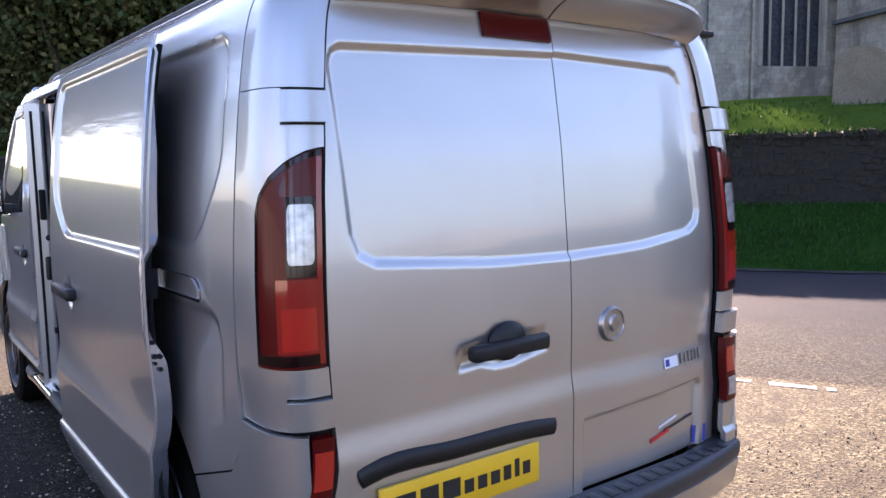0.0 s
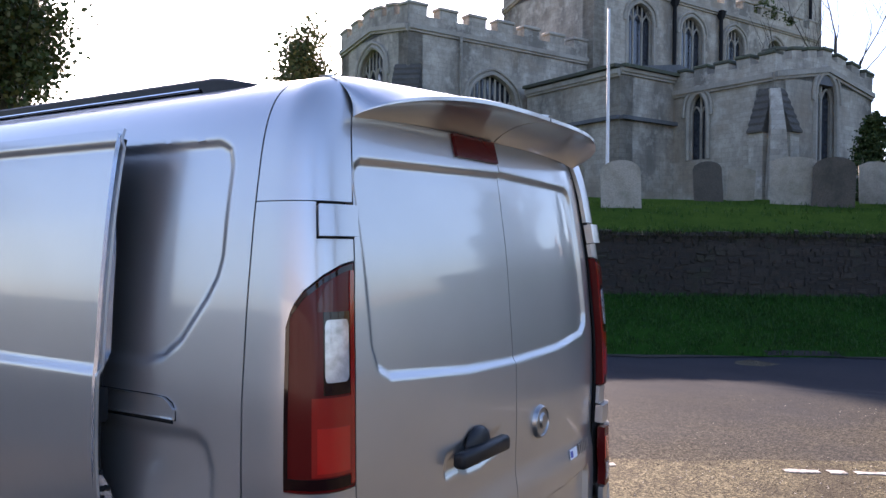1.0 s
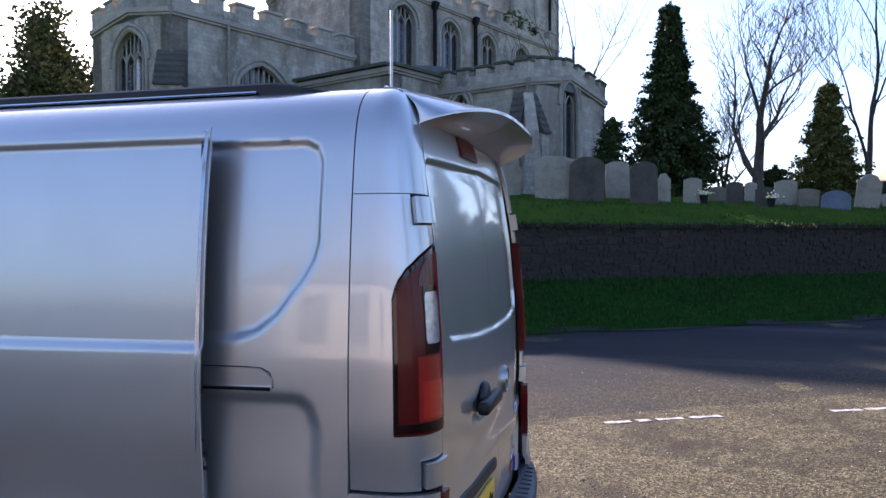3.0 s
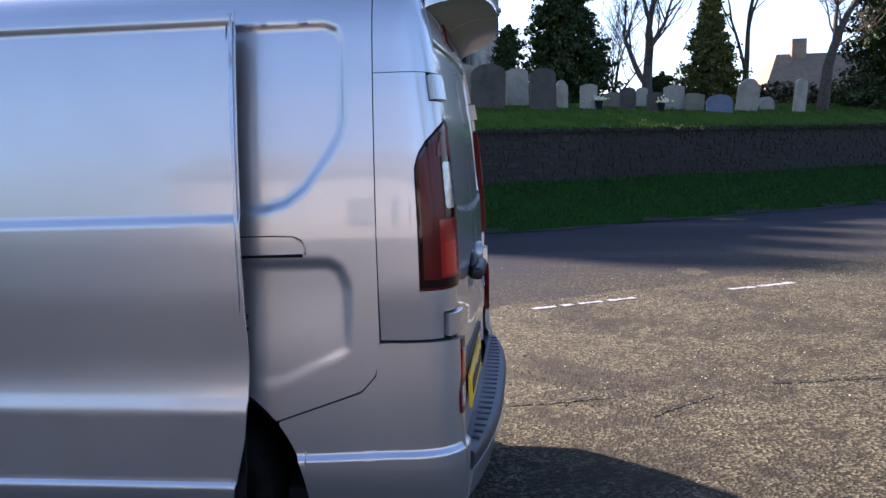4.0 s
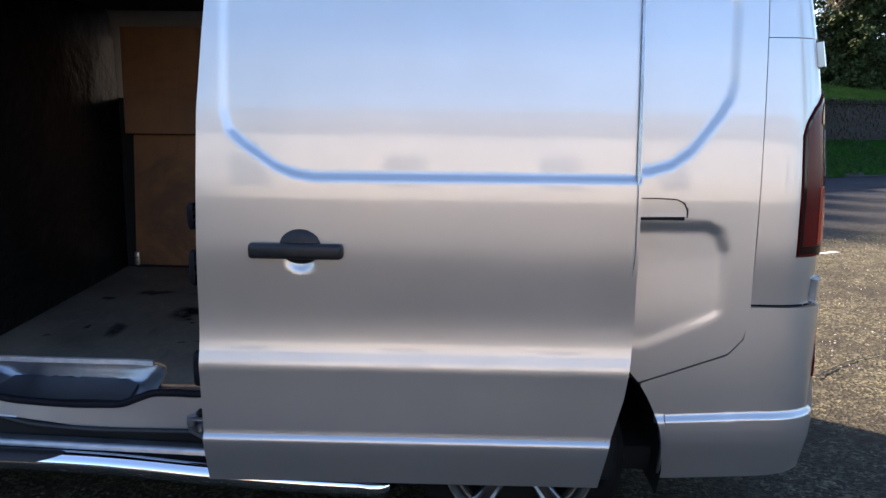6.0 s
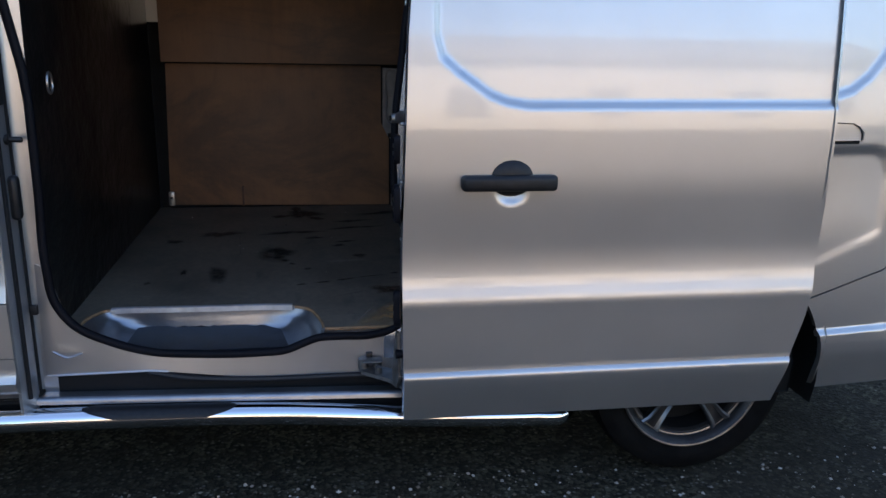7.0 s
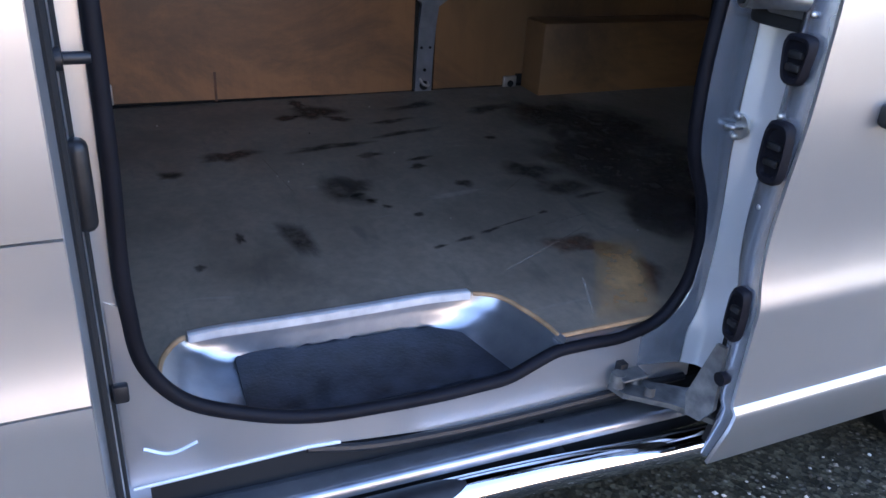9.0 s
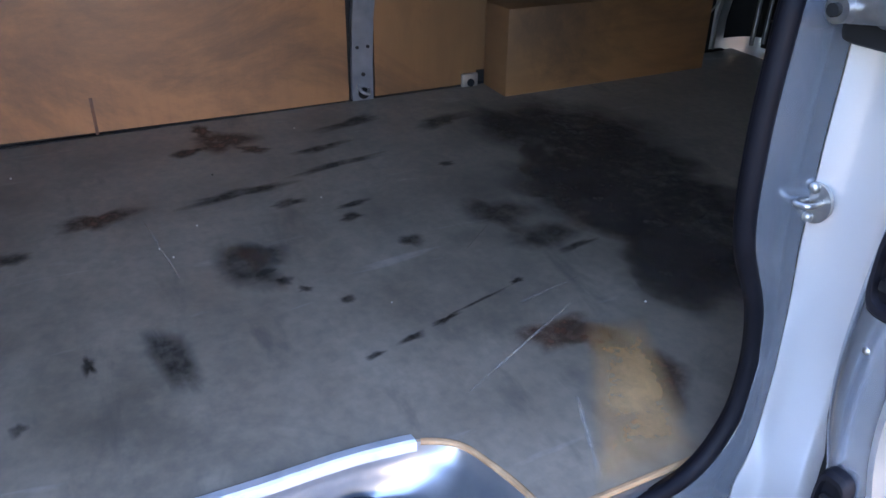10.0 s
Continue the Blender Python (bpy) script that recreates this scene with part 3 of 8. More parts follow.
cols = np.concatenate([steps(0.4018, 0.85, 52), steps(0.862, 1.93, 60)])
patch("quarter_panel", side_at(0, quarter_relief), cols, quarter_low, 2.16, 150, PAINT, van, "silver rear quarter panel with pressed window shape", inward=(1, 0, -0.5))
gap = [(0.96, 1.163), (0.70, 1.1635), (0.645, 1.161), (0.622, 1.150), (0.613, 1.130), (0.612, 1.108)]
raw("flap_gap", *tube_geo([(-float(half(z)) * float(nose(y)) + 0.0005, y, z) for y, z in gap], 0.0022, 6), DARK, van)
patch("fuel_flap", side_at(-0.001, quarter_relief), steps(0.612, 0.93, 20), 1.112, lambda y: 1.163 - max(0, 0.66 - y) ** 2 * 12, 6, PAINT, van, depth=0.01)
v, f = tube_geo([(-0.9435 + 0.004, 0.62, 1.105), (-0.9435 + 0.004, 0.95, 1.102)], 0.006, 8)
raw("flap_slot", v, f, DARK, van)

# roof, its centre and rails
yroof = np.concatenate([steps(0.315, 0.50, 14), steps(0.55, 3.6, 30)])


def roof_half(y):
    """The roof's half width, drawn in round the rear corners."""
    s = min(1.0, max(0.0, (0.36 - y) / 0.035)) ** (1 / 0.72)
    return 0.398 + 0.20 * max(0.0, 1 - s * s) ** 0.36


patch("roof", lambda y, x: np.stack([x, y + 0 * x, 1.962 + 0.022 * (1 - (x / 0.6) ** 2) - 0.02 * np.clip((0.9 - y) / 0.4, 0, 1) ** 2 - 0.02 * np.clip((y - 3.2) / 0.5, 0, 1) ** 2], -1), yroof, lambda y: -roof_half(y), roof_half, 12, PAINT, van, depth=0.03, inward=(0, 0, -1))
def rail_section(y):
    """Top and underside of the roof rail above the roof at a place along it."""
    top = 1.936 + 0.034 * float(ease(y - 0.50, 0.22)) * float(ease(3.52 - y, 0.25))
    low = 1.9425 if 0.74 < y < 3.28 else 1.928
    return top, min(low, top - 0.004)


for s in (-1, 1):
    ys = sorted(list(steps(0.50, 0.86, 24)) + [0.735, 0.745] + list(steps(0.95, 3.2, 14)) + [3.275, 3.285] + list(steps(3.3, 3.52, 10)))
    verts, faces = [], []
    for y in ys:
        t, l = rail_section(y)
        w = 0.008 + 0.014 * float(ease(y - 0.49, 0.2)) * float(ease(3.53 - y, 0.2))
        for dx, z in ((-w, l), (-w, t - 0.006), (-w * 0.7, t), (w * 0.7, t), (w, t - 0.006), (w, l)):
            verts.append((s * 0.735 + dx, y, z))
    m = 6
    faces = [(i * m + k, (i + 1) * m + k, (i + 1) * m + (k + 1) % m, i * m + (k + 1) % m) for i in range(len(ys) - 1) for k in range(m)] + [tuple(range(m)), tuple(len(verts) - 1 - k for k in range(m))]
    rail = raw("roof_rail", verts, faces, PLASTIC, van, "black roof rail")
    raw("rail_strip", *tube_geo([(s * 0.757, 0.75, 1.942), (s * 0.757, 2.0, 1.942), (s * 0.757, 3.27, 1.942)], 0.0045, 8), CHROME, rail, "bright strip")
    for y in (1.55, 2.4):
        block("rail_foot", (s * 0.735 - 0.015, y - 0.05, 1.926), (s * 0.735 + 0.015, y + 0.05, 1.945), PLASTIC, rail, bevel=0.004)

# right flank and the front, seen only as shade and outline
for y0, y1, nm in ((0.40, 3.2, "side_panel"), (4.2, 4.75, "front_wing")):
    for s in (-1,) if nm == "side_panel" else (-1, 1):
        patch(nm, side_at(0, None, s), steps(y0, y1, 40), lambda y: max(0.3, arch(y), arch(y, 4.15)), (lambda y: 2.16) if nm == "side_panel" else (lambda y: 1.12), 60, PAINT, van, depth=0.02)


def front_place(x, k):
    """From the roof's front edge down the windscreen, bonnet and nose."""
    ys = np.interp(k, [0, 0.45, 0.72, 0.8, 1.0], [3.6, 4.42, 4.84, 4.93, 4.97])
    zs = np.interp(k, [0, 0.45, 0.72, 0.8, 1.0], [1.945, 1.22, 1.05, 0.9, 0.3])
    bend = (x / 0.9) ** 2
    return np.stack([x + 0 * k, ys - bend * np.interp(k, [0, 0.5, 1], [0.05, 0.2, 0.28]), zs - 0.04 * bend], -1)


patch("windscreen", front_place, steps(-0.74, 0.74, 20), 0.03, 0.44, 14, GLASS, van, depth=0.01)
patch("bonnet", front_place, steps(-0.86, 0.86, 20), 0.45, 0.73, 10, PAINT, van, depth=0.02)
patch("front_bumper", front_place, steps(-0.88, 0.88, 20), 0.735, 1.0, 10, PAINT, van, depth=0.03)
for s in (-1, 1):
    tube("windscreen_pillar", smooth_line([(s * 0.78, 3.55, 1.90), (s * 0.80, 3.95, 1.62), (s * 0.84, 4.32, 1.22)]), 0.035, PAINT, van)

# front door with its window and handle
def tuck(z):
    """The lower cladding curls under the body."""
    return 0.06 * ease(0.412 - z, 0.07)


CAB_WIN = [(3.34, 1.22), (3.32, 1.70), (3.37, 1.78), (3.72, 1.76), (4.16, 1.24), (4.10, 1.19)]


def cab_relief(y, z):
    return tuck(z) + 0.012 * ease(polygon_distance(y, z, CAB_WIN), 0.02) + dish(y, z, 3.375)



def front_edge(v):
    return np.interp(v, [0.30, 0.50, 0.69, 0.80, 0.91, 1.05, 1.20, 1.83], [3.268, 3.272, 3.272, 3.262, 3.230, 3.188, 3.175, 3.21])


def cab_place(u, v):
    y0, y1 = front_edge(v), np.interp(v, [0.3, 1.15, 1.25, 1.83], [4.17, 4.20, 4.20, 3.70])
    return side_at(0, cab_relief)(y0 + (y1 - y0) * u, v)


front_door = patch("front_door", cab_place, steps(0, 1, 64), 0.348, 1.83, 110, PAINT, van, "silver front passenger door", depth=0.03, inward=(1, 0, 0))
gl = [(y, z) for y, z in [(3.345, 1.235), (3.33, 1.69), (3.37, 1.765), (3.71, 1.745), (4.12, 1.25), (4.08, 1.205)]]
v = [(-float(half(z)) * float(nose(y)) + 0.006, y, z) for y, z in gl] + [(-float(half(z)) * float(nose(y)) + 0.010, y, z) for y, z in gl]
raw("door_window", v, [tuple(range(6)), tuple(range(11, 5, -1))] + [(i, (i + 1) % 6, 6 + (i + 1) % 6, 6 + i) for i in range(6)], GLASS, front_door, "dark tinted door glass", 20)

# panel between front door and opening: three pieces with fine joints
def pillar_place(u, v):
    y0, y1 = 3.126 + 0 * v, front_edge(v) - 0.007
    return side_at(0, lambda y, z: tuck(z))(y0 + (y1 - y0) * u, v)


for a, b in ((0.345, 0.500), (0.503, 0.664), (0.668, 0.905), (0.909, 1.83)):
    patch("pillar_panel", pillar_place, steps(0, 1, 12), a, b, max(6, int((b - a) / 0.012)), PAINT, van, depth=0.02, inward=(1, 0, 0))
# dark sheets added behind the pillar seams so no light shows through
patch("pillar_liner", side_at(-0.03), steps(3.13, 3.40, 8), 0.42, 1.80, 20, DARK, van, depth=0.004, inward=(1, 0, 0))
block("pillar_liner", (-0.885, 3.13, 0.35), (-0.875, 3.40, 0.45), DARK, van, bevel=0)
patch("cab_roof_side", side_at(0), steps(1.93, 3.62, 40), 1.835, 2.16, 24, PAINT, van, depth=0.02, inward=(1, 0, -0.5))
raw("cab_sill", *tube_geo([(-0.84, 3.10, 0.33), (-0.84, 4.2, 0.33)], 0.03, 8), DARK, van)


def pull_handle(parent, m, key=False):
    """Black pull handle with a domed back plate and a painted dish below; x along, z up, y outwards is -y."""
    dome = bmesh.new()
    bmesh.ops.create_uvsphere(dome, u_segments=24, v_segments=12, radius=1.0, matrix=m @ Matrix.Translation((0.01, 0.006, 0.012)) @ Matrix.Diagonal((0.066, 0.022, 0.054, 1)))
    ob = part("handle", dome, PLASTIC, parent, "black plastic pull handle")
    grip = bmesh.new()
    vs = box(grip, (-0.136, -0.052, -0.022), (0.136, -0.016, 0.022), 0.012, None, 3)
    for vert in vs:
        vert.co.y += 0.020 * (vert.co.x / 0.136) ** 4
    bmesh.ops.transform(grip, matrix=m, verts=grip.verts)
    part("handle_grip", grip, PLASTIC, ob)
    if key:
        k = bmesh.new()
        bmesh.ops.create_cone(k, segments=16, radius1=0.010, radius2=0.010, depth=0.006, cap_ends=True, matrix=m @ Matrix.Translation((0.115, -0.040, 0.0)) @ pose(0, 0, 0, 90, 0, 0))
        part("lock", k, STEEL, ob)
    return ob


LEFT_SIDE = Matrix(((0, 1, 0, 0), (-1, 0, 0, 0), (0, 0, 1, 0), (0, 0, 0, 1)))
pull_handle(front_door, Matrix.Translation((-0.935, 3.385, 1.020)) @ LEFT_SIDE, True)
mir = bmesh.new()
box(mir, (-1.12, 3.74, 1.20), (-0.965, 3.84, 1.42), 0.04)
mirror = part("door_mirror", mir, PLASTIC, front_door, "black door mirror")
block("mirror_glass", (-1.10, 3.734, 1.225), (-0.985, 3.743, 1.395), MIRROR, mirror)
block("mirror_arm", (-0.99, 3.76, 1.21), (-0.89, 3.83, 1.27), PLASTIC, mirror)

# ---- sliding door, run back along the flank ----
OUT = 0.098
PRESS_D = [(0.2, 1.785), (1.90, 1.785), (1.945, 1.765), (1.962, 1.70), (1.962, 1.40), (1.945, 1.34), (1.90, 1.30), (1.81, 1.238), (1.76, 1.218), (1.70, 1.208), (0.2, 1.218)]


def door_relief(y, z):
    return 0.011 * ease(polygon_distance(y, z, PRESS_D), 0.022) + dish(y, z, 1.737)


def door_place(u, v):
    y0 = np.interp(v, [0.28, 0.43, 0.58, 0.70, 0.80, 1.80], [0.850, 0.828, 0.790, 0.775, 0.770, 0.775])
    y1 = np.interp(v, [0.28, 0.66, 0.90, 1.40, 1.80], [2.034, 2.042, 2.040, 2.026, 1.995])
    y = y0 + (y1 - y0) * u
    return side_at(OUT, door_relief)(y, v)


sliding = patch("sliding_door", door_place, steps(0, 1, 150), 0.285, 1.815, 180, PAINT, van, "silver sliding door slid fully open", depth=0.007, inward=(1, 0, 0))


def jamb_place(k, v):
    """The door's front flange, from the skin in to the inner panel."""
    y1 = np.interp(v, [0.28, 0.66, 0.90, 1.40, 1.80], [2.034, 2.042, 2.040, 2.026, 1.995])
    deep = np.interp(v, [0.29, 0.45, 0.62, 0.9, 1.2, 1.8], [0.035, 0.06, 0.075, 0.085, 0.085, 0.06])
    x = -(half(v) + OUT) + 0.004 + deep * k
    y = y1 - 0.008 + 0.012 * np.sin(k * 3.14) - 0.02 * k ** 4
    return np.stack([x, y, tall(v)], -1)


# silver flange in the blue-shaded copy of the paint
jamb = patch("door_flange", jamb_place, steps(0, 1, 10), 0.30, 1.80, 90, EDGESHADE, sliding, "silver door edge with blue-grey shade in its colour", depth=0.01, inward=(0, -1, 0))
patch("door_inner_panel", lambda y, v: np.stack([-(half(v) + OUT) + np.interp(y, [0.8, 1.0, 1.9], [0.035, 0.06, 0.075]) - 0.03 * np.clip((0.5 - v) / 0.2, 0, 1), y + 0 * v, tall(v)], -1), steps(0.80, 2.025, 20), 0.32, 1.79, 30, DARK, sliding, depth=0.012, inward=(-1, 0, 0))
patch("door_rear_edge", lambda k, v: np.stack([-(half(v) + OUT) + 0.004 + np.interp(v, [0.29, 0.60, 0.92, 1.0, 1.2, 1.26, 1.5, 1.8], [0.04, 0.052, 0.05, 0.012, 0.012, 0.045, 0.038, 0.006]) * k, np.interp(v, [0.28, 0.43, 0.58, 0.70, 0.80, 1.80], [0.850, 0.828, 0.790, 0.775, 0.770, 0.775]) + 0.005 + 0.014 * k, tall(v)], -1), steps(0, 1, 6), 0.30, 1.80, 60, EDGESHADE, sliding, depth=0.01, inward=(0, 1, 0))
# black discs and a black block painted as the shade in the edge's holes
for x, z, r in ((-1.022, 0.978, 0.006), (-1.018, 0.938, 0.007), (-1.004, 0.936, 0.007), (-1.018, 0.918, 0.005), (-1.004, 0.900, 0.006)):
    bm = bmesh.new()
    bmesh.ops.create_cone(bm, segments=12, radius1=r, radius2=r, depth=0.018, cap_ends=True, matrix=Matrix.Translation((x, 0.784, z)) @ pose(0, 0, 0, 90, 0, 0))
    part("edge_hole", bm, VOID, sliding)
block("latch_recess", (-1.032, 0.786, 1.095), (-0.996, 0.84, 1.18), VOID, sliding, bevel=0.006)
pull_handle(sliding, Matrix.Translation((-1.040, 1.747, 1.009)) @ LEFT_SIDE)


def rubber_plug(z, sy, sz, x, skew=0.0, y=2.048):
    """A moulded guide block: rounded rim, sunken face and ribs."""
    n = 32
    rim = []
    for i in range(n):
        a = 2 * math.pi * i / n
        c, d = math.cos(a), math.sin(a)
        u, w = math.copysign(abs(c) ** 0.55, c), math.copysign(abs(d) ** 0.55, d)
        rim.append((u * (1 + skew * w), w))
    verts, faces = [], []
    for f, dy in ((1.0, 0.0), (1.0, 0.012), (0.9, 0.017), (0.76, 0.016), (0.70, 0.008)):
        verts += [(x + u * sy * f, y + dy, z + w * sz * f) for u, w in rim]
    for r in range(4):
        faces += [(r * n + i, r * n + (i + 1) % n, (r + 1) * n + (i + 1) % n, (r + 1) * n + i) for i in range(n)]
    faces.append(tuple(4 * n + i for i in range(n)))
    ob = raw("door_buffer", verts, faces, RUBBER, jamb, "black plastic guide block", 40)
    for k in (-0.30, 0.22):
        block("rib", (x - sy * 0.6, y + 0.006, z + sz * k - 0.006), (x + sy * 0.5, y + 0.018, z + sz * k + 0.006), PLASTIC, ob, bevel=0.003)


rubber_plug(1.097, 0.026, 0.040, -1.003, 0.22)
rubber_plug(0.945, 0.027, 0.054, -1.006)
rubber_plug(0.639, 0.020, 0.054, -1.012)
bm = bmesh.new()
bmesh.ops.create_cone(bm, segments=14, radius1=0.014, radius2=0.012, depth=0.02, cap_ends=True, matrix=Matrix.Translation((-1.012, 2.048, 0.497)) @ pose(0, 0, 0, 90, 0, 0))
part("rubber_stop", bm, RUBBER, jamb)
for x, z in ((-1.0, 1.165), (-0.985, 1.00), (-0.99, 0.84)):
    bm = bmesh.new()
    bmesh.ops.create_uvsphere(bm, u_segments=10, v_segments=6, radius=0.006, matrix=Matrix.Translation((x, 2.040, z)))
    part("bolt", bm, STEEL, jamb)
# roller arms between body and door
verts = []
for z in (0.372, 0.384):
    verts += [(-1.0, 1.955, z), (-1.0, 2.03, z), (-0.93, 2.075, z), (-0.865, 2.15, z), (-0.825, 2.16, z), (-0.825, 2.10, z), (-0.90, 2.0, z)]
arm = raw("lower_roller_arm", verts, [tuple(range(7)), tuple(range(13, 6, -1))] + [(k, (k + 1) % 7, 7 + (k + 1) % 7, 7 + k) for k in range(7)], OLDZINC, sliding, "dull zinc-plated roller arm", 20)
for x, y, r, h in ((-0.835, 2.145, 0.017, 0.030), (-0.838, 2.10, 0.014, 0.026), (-0.885, 2.10, 0.012, 0.020), (-0.94, 2.03, 0.010, 0.014)):
    bm = bmesh.new()
    bmesh.ops.create_cone(bm, segments=16, radius1=r, radius2=r * 0.9, depth=h, cap_ends=True, matrix=Matrix.Translation((x, y, 0.384 + h / 2)))
    part("roller", bm, OLDZINC, arm)
verts = []
for dy in (0, 0.008):
    verts += [(-0.985, 2.045 + dy, 0.376), (-0.955, 2.055 + dy, 0.376), (-0.945, 2.055 + dy, 0.42), (-0.985, 2.048 + dy, 0.56), (-1.005, 2.045 + dy, 0.56), (-1.01, 2.042 + dy, 0.42)]
raw("arm_bracket", verts, [tuple(range(6)), tuple(range(11, 5, -1))] + [(k, (k + 1) % 6, 6 + (k + 1) % 6, 6 + k) for k in range(6)], OLDZINC, arm, "", 20)
block("arm_pin", (-0.862, 2.085, 0.405), (-0.82, 2.15, 0.412), OLDZINC, arm, bevel=0.004)

up = raw("upper_roller_arm", *tube_geo(smooth_line([(-0.862, 2.030, 1.168), (-0.90, 2.034, 1.174), (-0.95, 2.030, 1.180), (-0.99, 2.012, 1.182)]), [0.017] * 19, 14), STEEL, sliding, "bright hinge arm", 60)
block("arm_plate", (-0.99, 2.0, 1.150), (-0.885, 2.022, 1.205), STEEL, up, bevel=0.006)
bm = bmesh.new()
bmesh.ops.create_cone(bm, segments=16, radius1=0.014, radius2=0.014, depth=0.045, cap_ends=True, matrix=Matrix.Translation((-0.868, 2.036, 1.168)) @ pose(0, 0, 0, 90, 0, 0))
part("hinge_pin", bm, STEEL, up)
bm = bmesh.new()
bmesh.ops.create_cone(bm, segments=12, radius1=0.007, radius2=0.006, depth=0.05, cap_ends=True, matrix=Matrix.Translation((-0.868, 2.040, 1.168)) @ pose(0, 0, 0, 90, 0, 0))
part("hinge_bolt", bm, DARK, up)
bm = bmesh.new()
bmesh.ops.create_cone(bm, segments=28, radius1=0.026, radius2=0.024, depth=0.008, cap_ends=True, matrix=Matrix.Translation((-0.832, 1.966, 0.931)) @ pose(0, 0, 0, 90, 0, 0))
strike = part("striker_plate", bm, STEEL, van, "zinc door striker")
tube("striker_loop", smooth_line([(-0.843, 1.970, 0.934), (-0.842, 1.990, 0.933), (-0.826, 1.990, 0.931), (-0.824, 1.970, 0.931)]), 0.0045, STEEL, strike)
for z in (0.905, 0.943):
    bm = bmesh.new()
    bmesh.ops.create_uvsphere(bm, u_segments=10, v_segments=6, radius=0.007, matrix=Matrix.Translation((-0.832, 1.971, z + 0.007)))
    part("bolt", bm, STEEL, strike)
# solid black block standing in for the shade behind the hinge arm
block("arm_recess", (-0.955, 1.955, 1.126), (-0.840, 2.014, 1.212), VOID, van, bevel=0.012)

# ---- door opening: seal, jambs, sill ----
SEAL = [(3.052, 1.72), (3.059, 1.20), (3.061, 0.95), (3.064, 0.72), (3.052, 0.62), (3.005, 0.545), (2.90, 0.485), (2.79, 0.450), (2.66, 0.437), (2.46, 0.433), (2.385, 0.438), (2.335, 0.457), (2.285, 0.475), (2.22, 0.478), (2.11, 0.479), (2.03, 0.505), (1.982, 0.57), (1.968, 0.68), (1.985, 0.77), (2.03, 0.87), (2.045, 1.00), (2.04, 1.15), (2.015, 1.40), (2.01, 1.72), (2.05, 1.77), (2.5, 1.79), (3.0, 1.77)]
line = smooth_line([(-0.80, y, z) for y, z in SEAL], 6, True)
seal = raw("door_seal", *tube_geo(line, 0.0128, 14, True), RUBBER, van, "black rubber door seal", 60)
raw("seal_lip", *tube_geo([p + Vector((0.006, 0, 0)) for p in line], 0.010, 10, True), RUBBER, seal)


# rear jamb: a folded post between the seal and the flank
def post_place(k, v):
    ys = np.interp(v, [0.48, 0.515, 0.57, 0.68, 0.77, 0.87, 1.0, 1.15, 1.4, 1.75], [2.08, 2.012, 1.977, 1.967, 1.987, 2.032, 2.047, 2.042, 2.017, 2.012])
    prof_x = np.interp(k, [0, 0.12, 0.3, 0.36, 0.7, 0.78, 1.0], [-0.808, -0.812, -0.820, -0.830, -0.905, -0.922, -0.930])
    prof_y = np.interp(k, [0, 0.12, 0.3, 0.36, 0.7, 0.78, 1.0], [-0.014, -0.018, -0.036, -0.048, -0.066, -0.085, -0.16])
    yb = 1.99 + 0 * v
    t = np.clip(k / 0.45, 0, 1)
    return np.stack([prof_x + 0 * v, ys * (1 - t) + yb * t + prof_y + 0.012, v], -1)


# inward-facing fold of the post, its shade painted as blue-grey
patch("post_flange", post_place, steps(0, 0.345, 14), 0.40, 1.80, 80, EDGESHADE, van, "silver flange behind the seal with shade in its colour", depth=0.01, inward=(1, -0.5, 0))
# lighter copy of the sill's paint, so the post looks lit
patch("rear_jamb", post_place, steps(0.35, 1, 22), 0.40, 1.80, 80, JAMBLIT, van, "silver painted door post with light in its colour", depth=0.01, inward=(1, -0.5, 0))


def front_post(k, v):
    ys = np.interp(v, [0.40, 0.50, 0.58, 0.70, 0.95, 1.75], [2.985, 2.99, 3.03, 3.062, 3.061, 3.052])
    x = np.interp(k, [0, 0.15, 0.35, 0.45, 0.8, 1.0], [-0.795, -0.80, -0.815, -0.858, -0.898, -0.930])
    dy = np.interp(k, [0, 0.15, 0.35, 0.45, 0.8, 1.0], [0.0, 0.016, 0.034, 0.022, 0.036, 0.052])
    base = np.interp(k, [0, 0.2, 1], [0, 1, 1])
    return np.stack([x + 0 * v, (ys * (1 - base) + 3.088 * base) + dy * 0.7, v], -1)


# darker copy of the rear post's paint, shade put into its colour
patch("front_jamb", front_post, steps(0, 1, 18), 0.315, 1.80, 60, JAMBSHADE, van, "silver painted door post", depth=0.01, inward=(1, 0.5, 0))
# black strips and a block that put the post's shadows in as shapes
for x, y, r in ((-0.902, 3.112, 0.007), (-0.846, 3.104, 0.006)):
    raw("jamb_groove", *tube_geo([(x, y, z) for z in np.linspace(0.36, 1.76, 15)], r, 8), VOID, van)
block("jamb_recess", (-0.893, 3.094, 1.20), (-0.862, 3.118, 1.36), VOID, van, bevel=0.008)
bm = bmesh.new()
box(bm, (-0.886, 3.084, 0.885), (-0.850, 3.112, 1.010), 0.013, None, 3)
part("door_contact", bm, PLASTIC, van, "black electrical contact block")
tube("guide_pin", [(-0.862, 3.112, 1.107), (-0.862, 3.100, 1.107), (-0.860, 3.098, 1.107), (-0.857, 3.070, 1.106), (-0.857, 3.066, 1.106)], [0.015, 0.015, 0.008, 0.008, 0.006], PLASTIC, van)
bm = bmesh.new()
box(bm, (-0.868, 3.078, 0.602), (-0.852, 3.100, 0.632), 0.004)
part("door_bumper_stop", bm, PLASTIC, van)

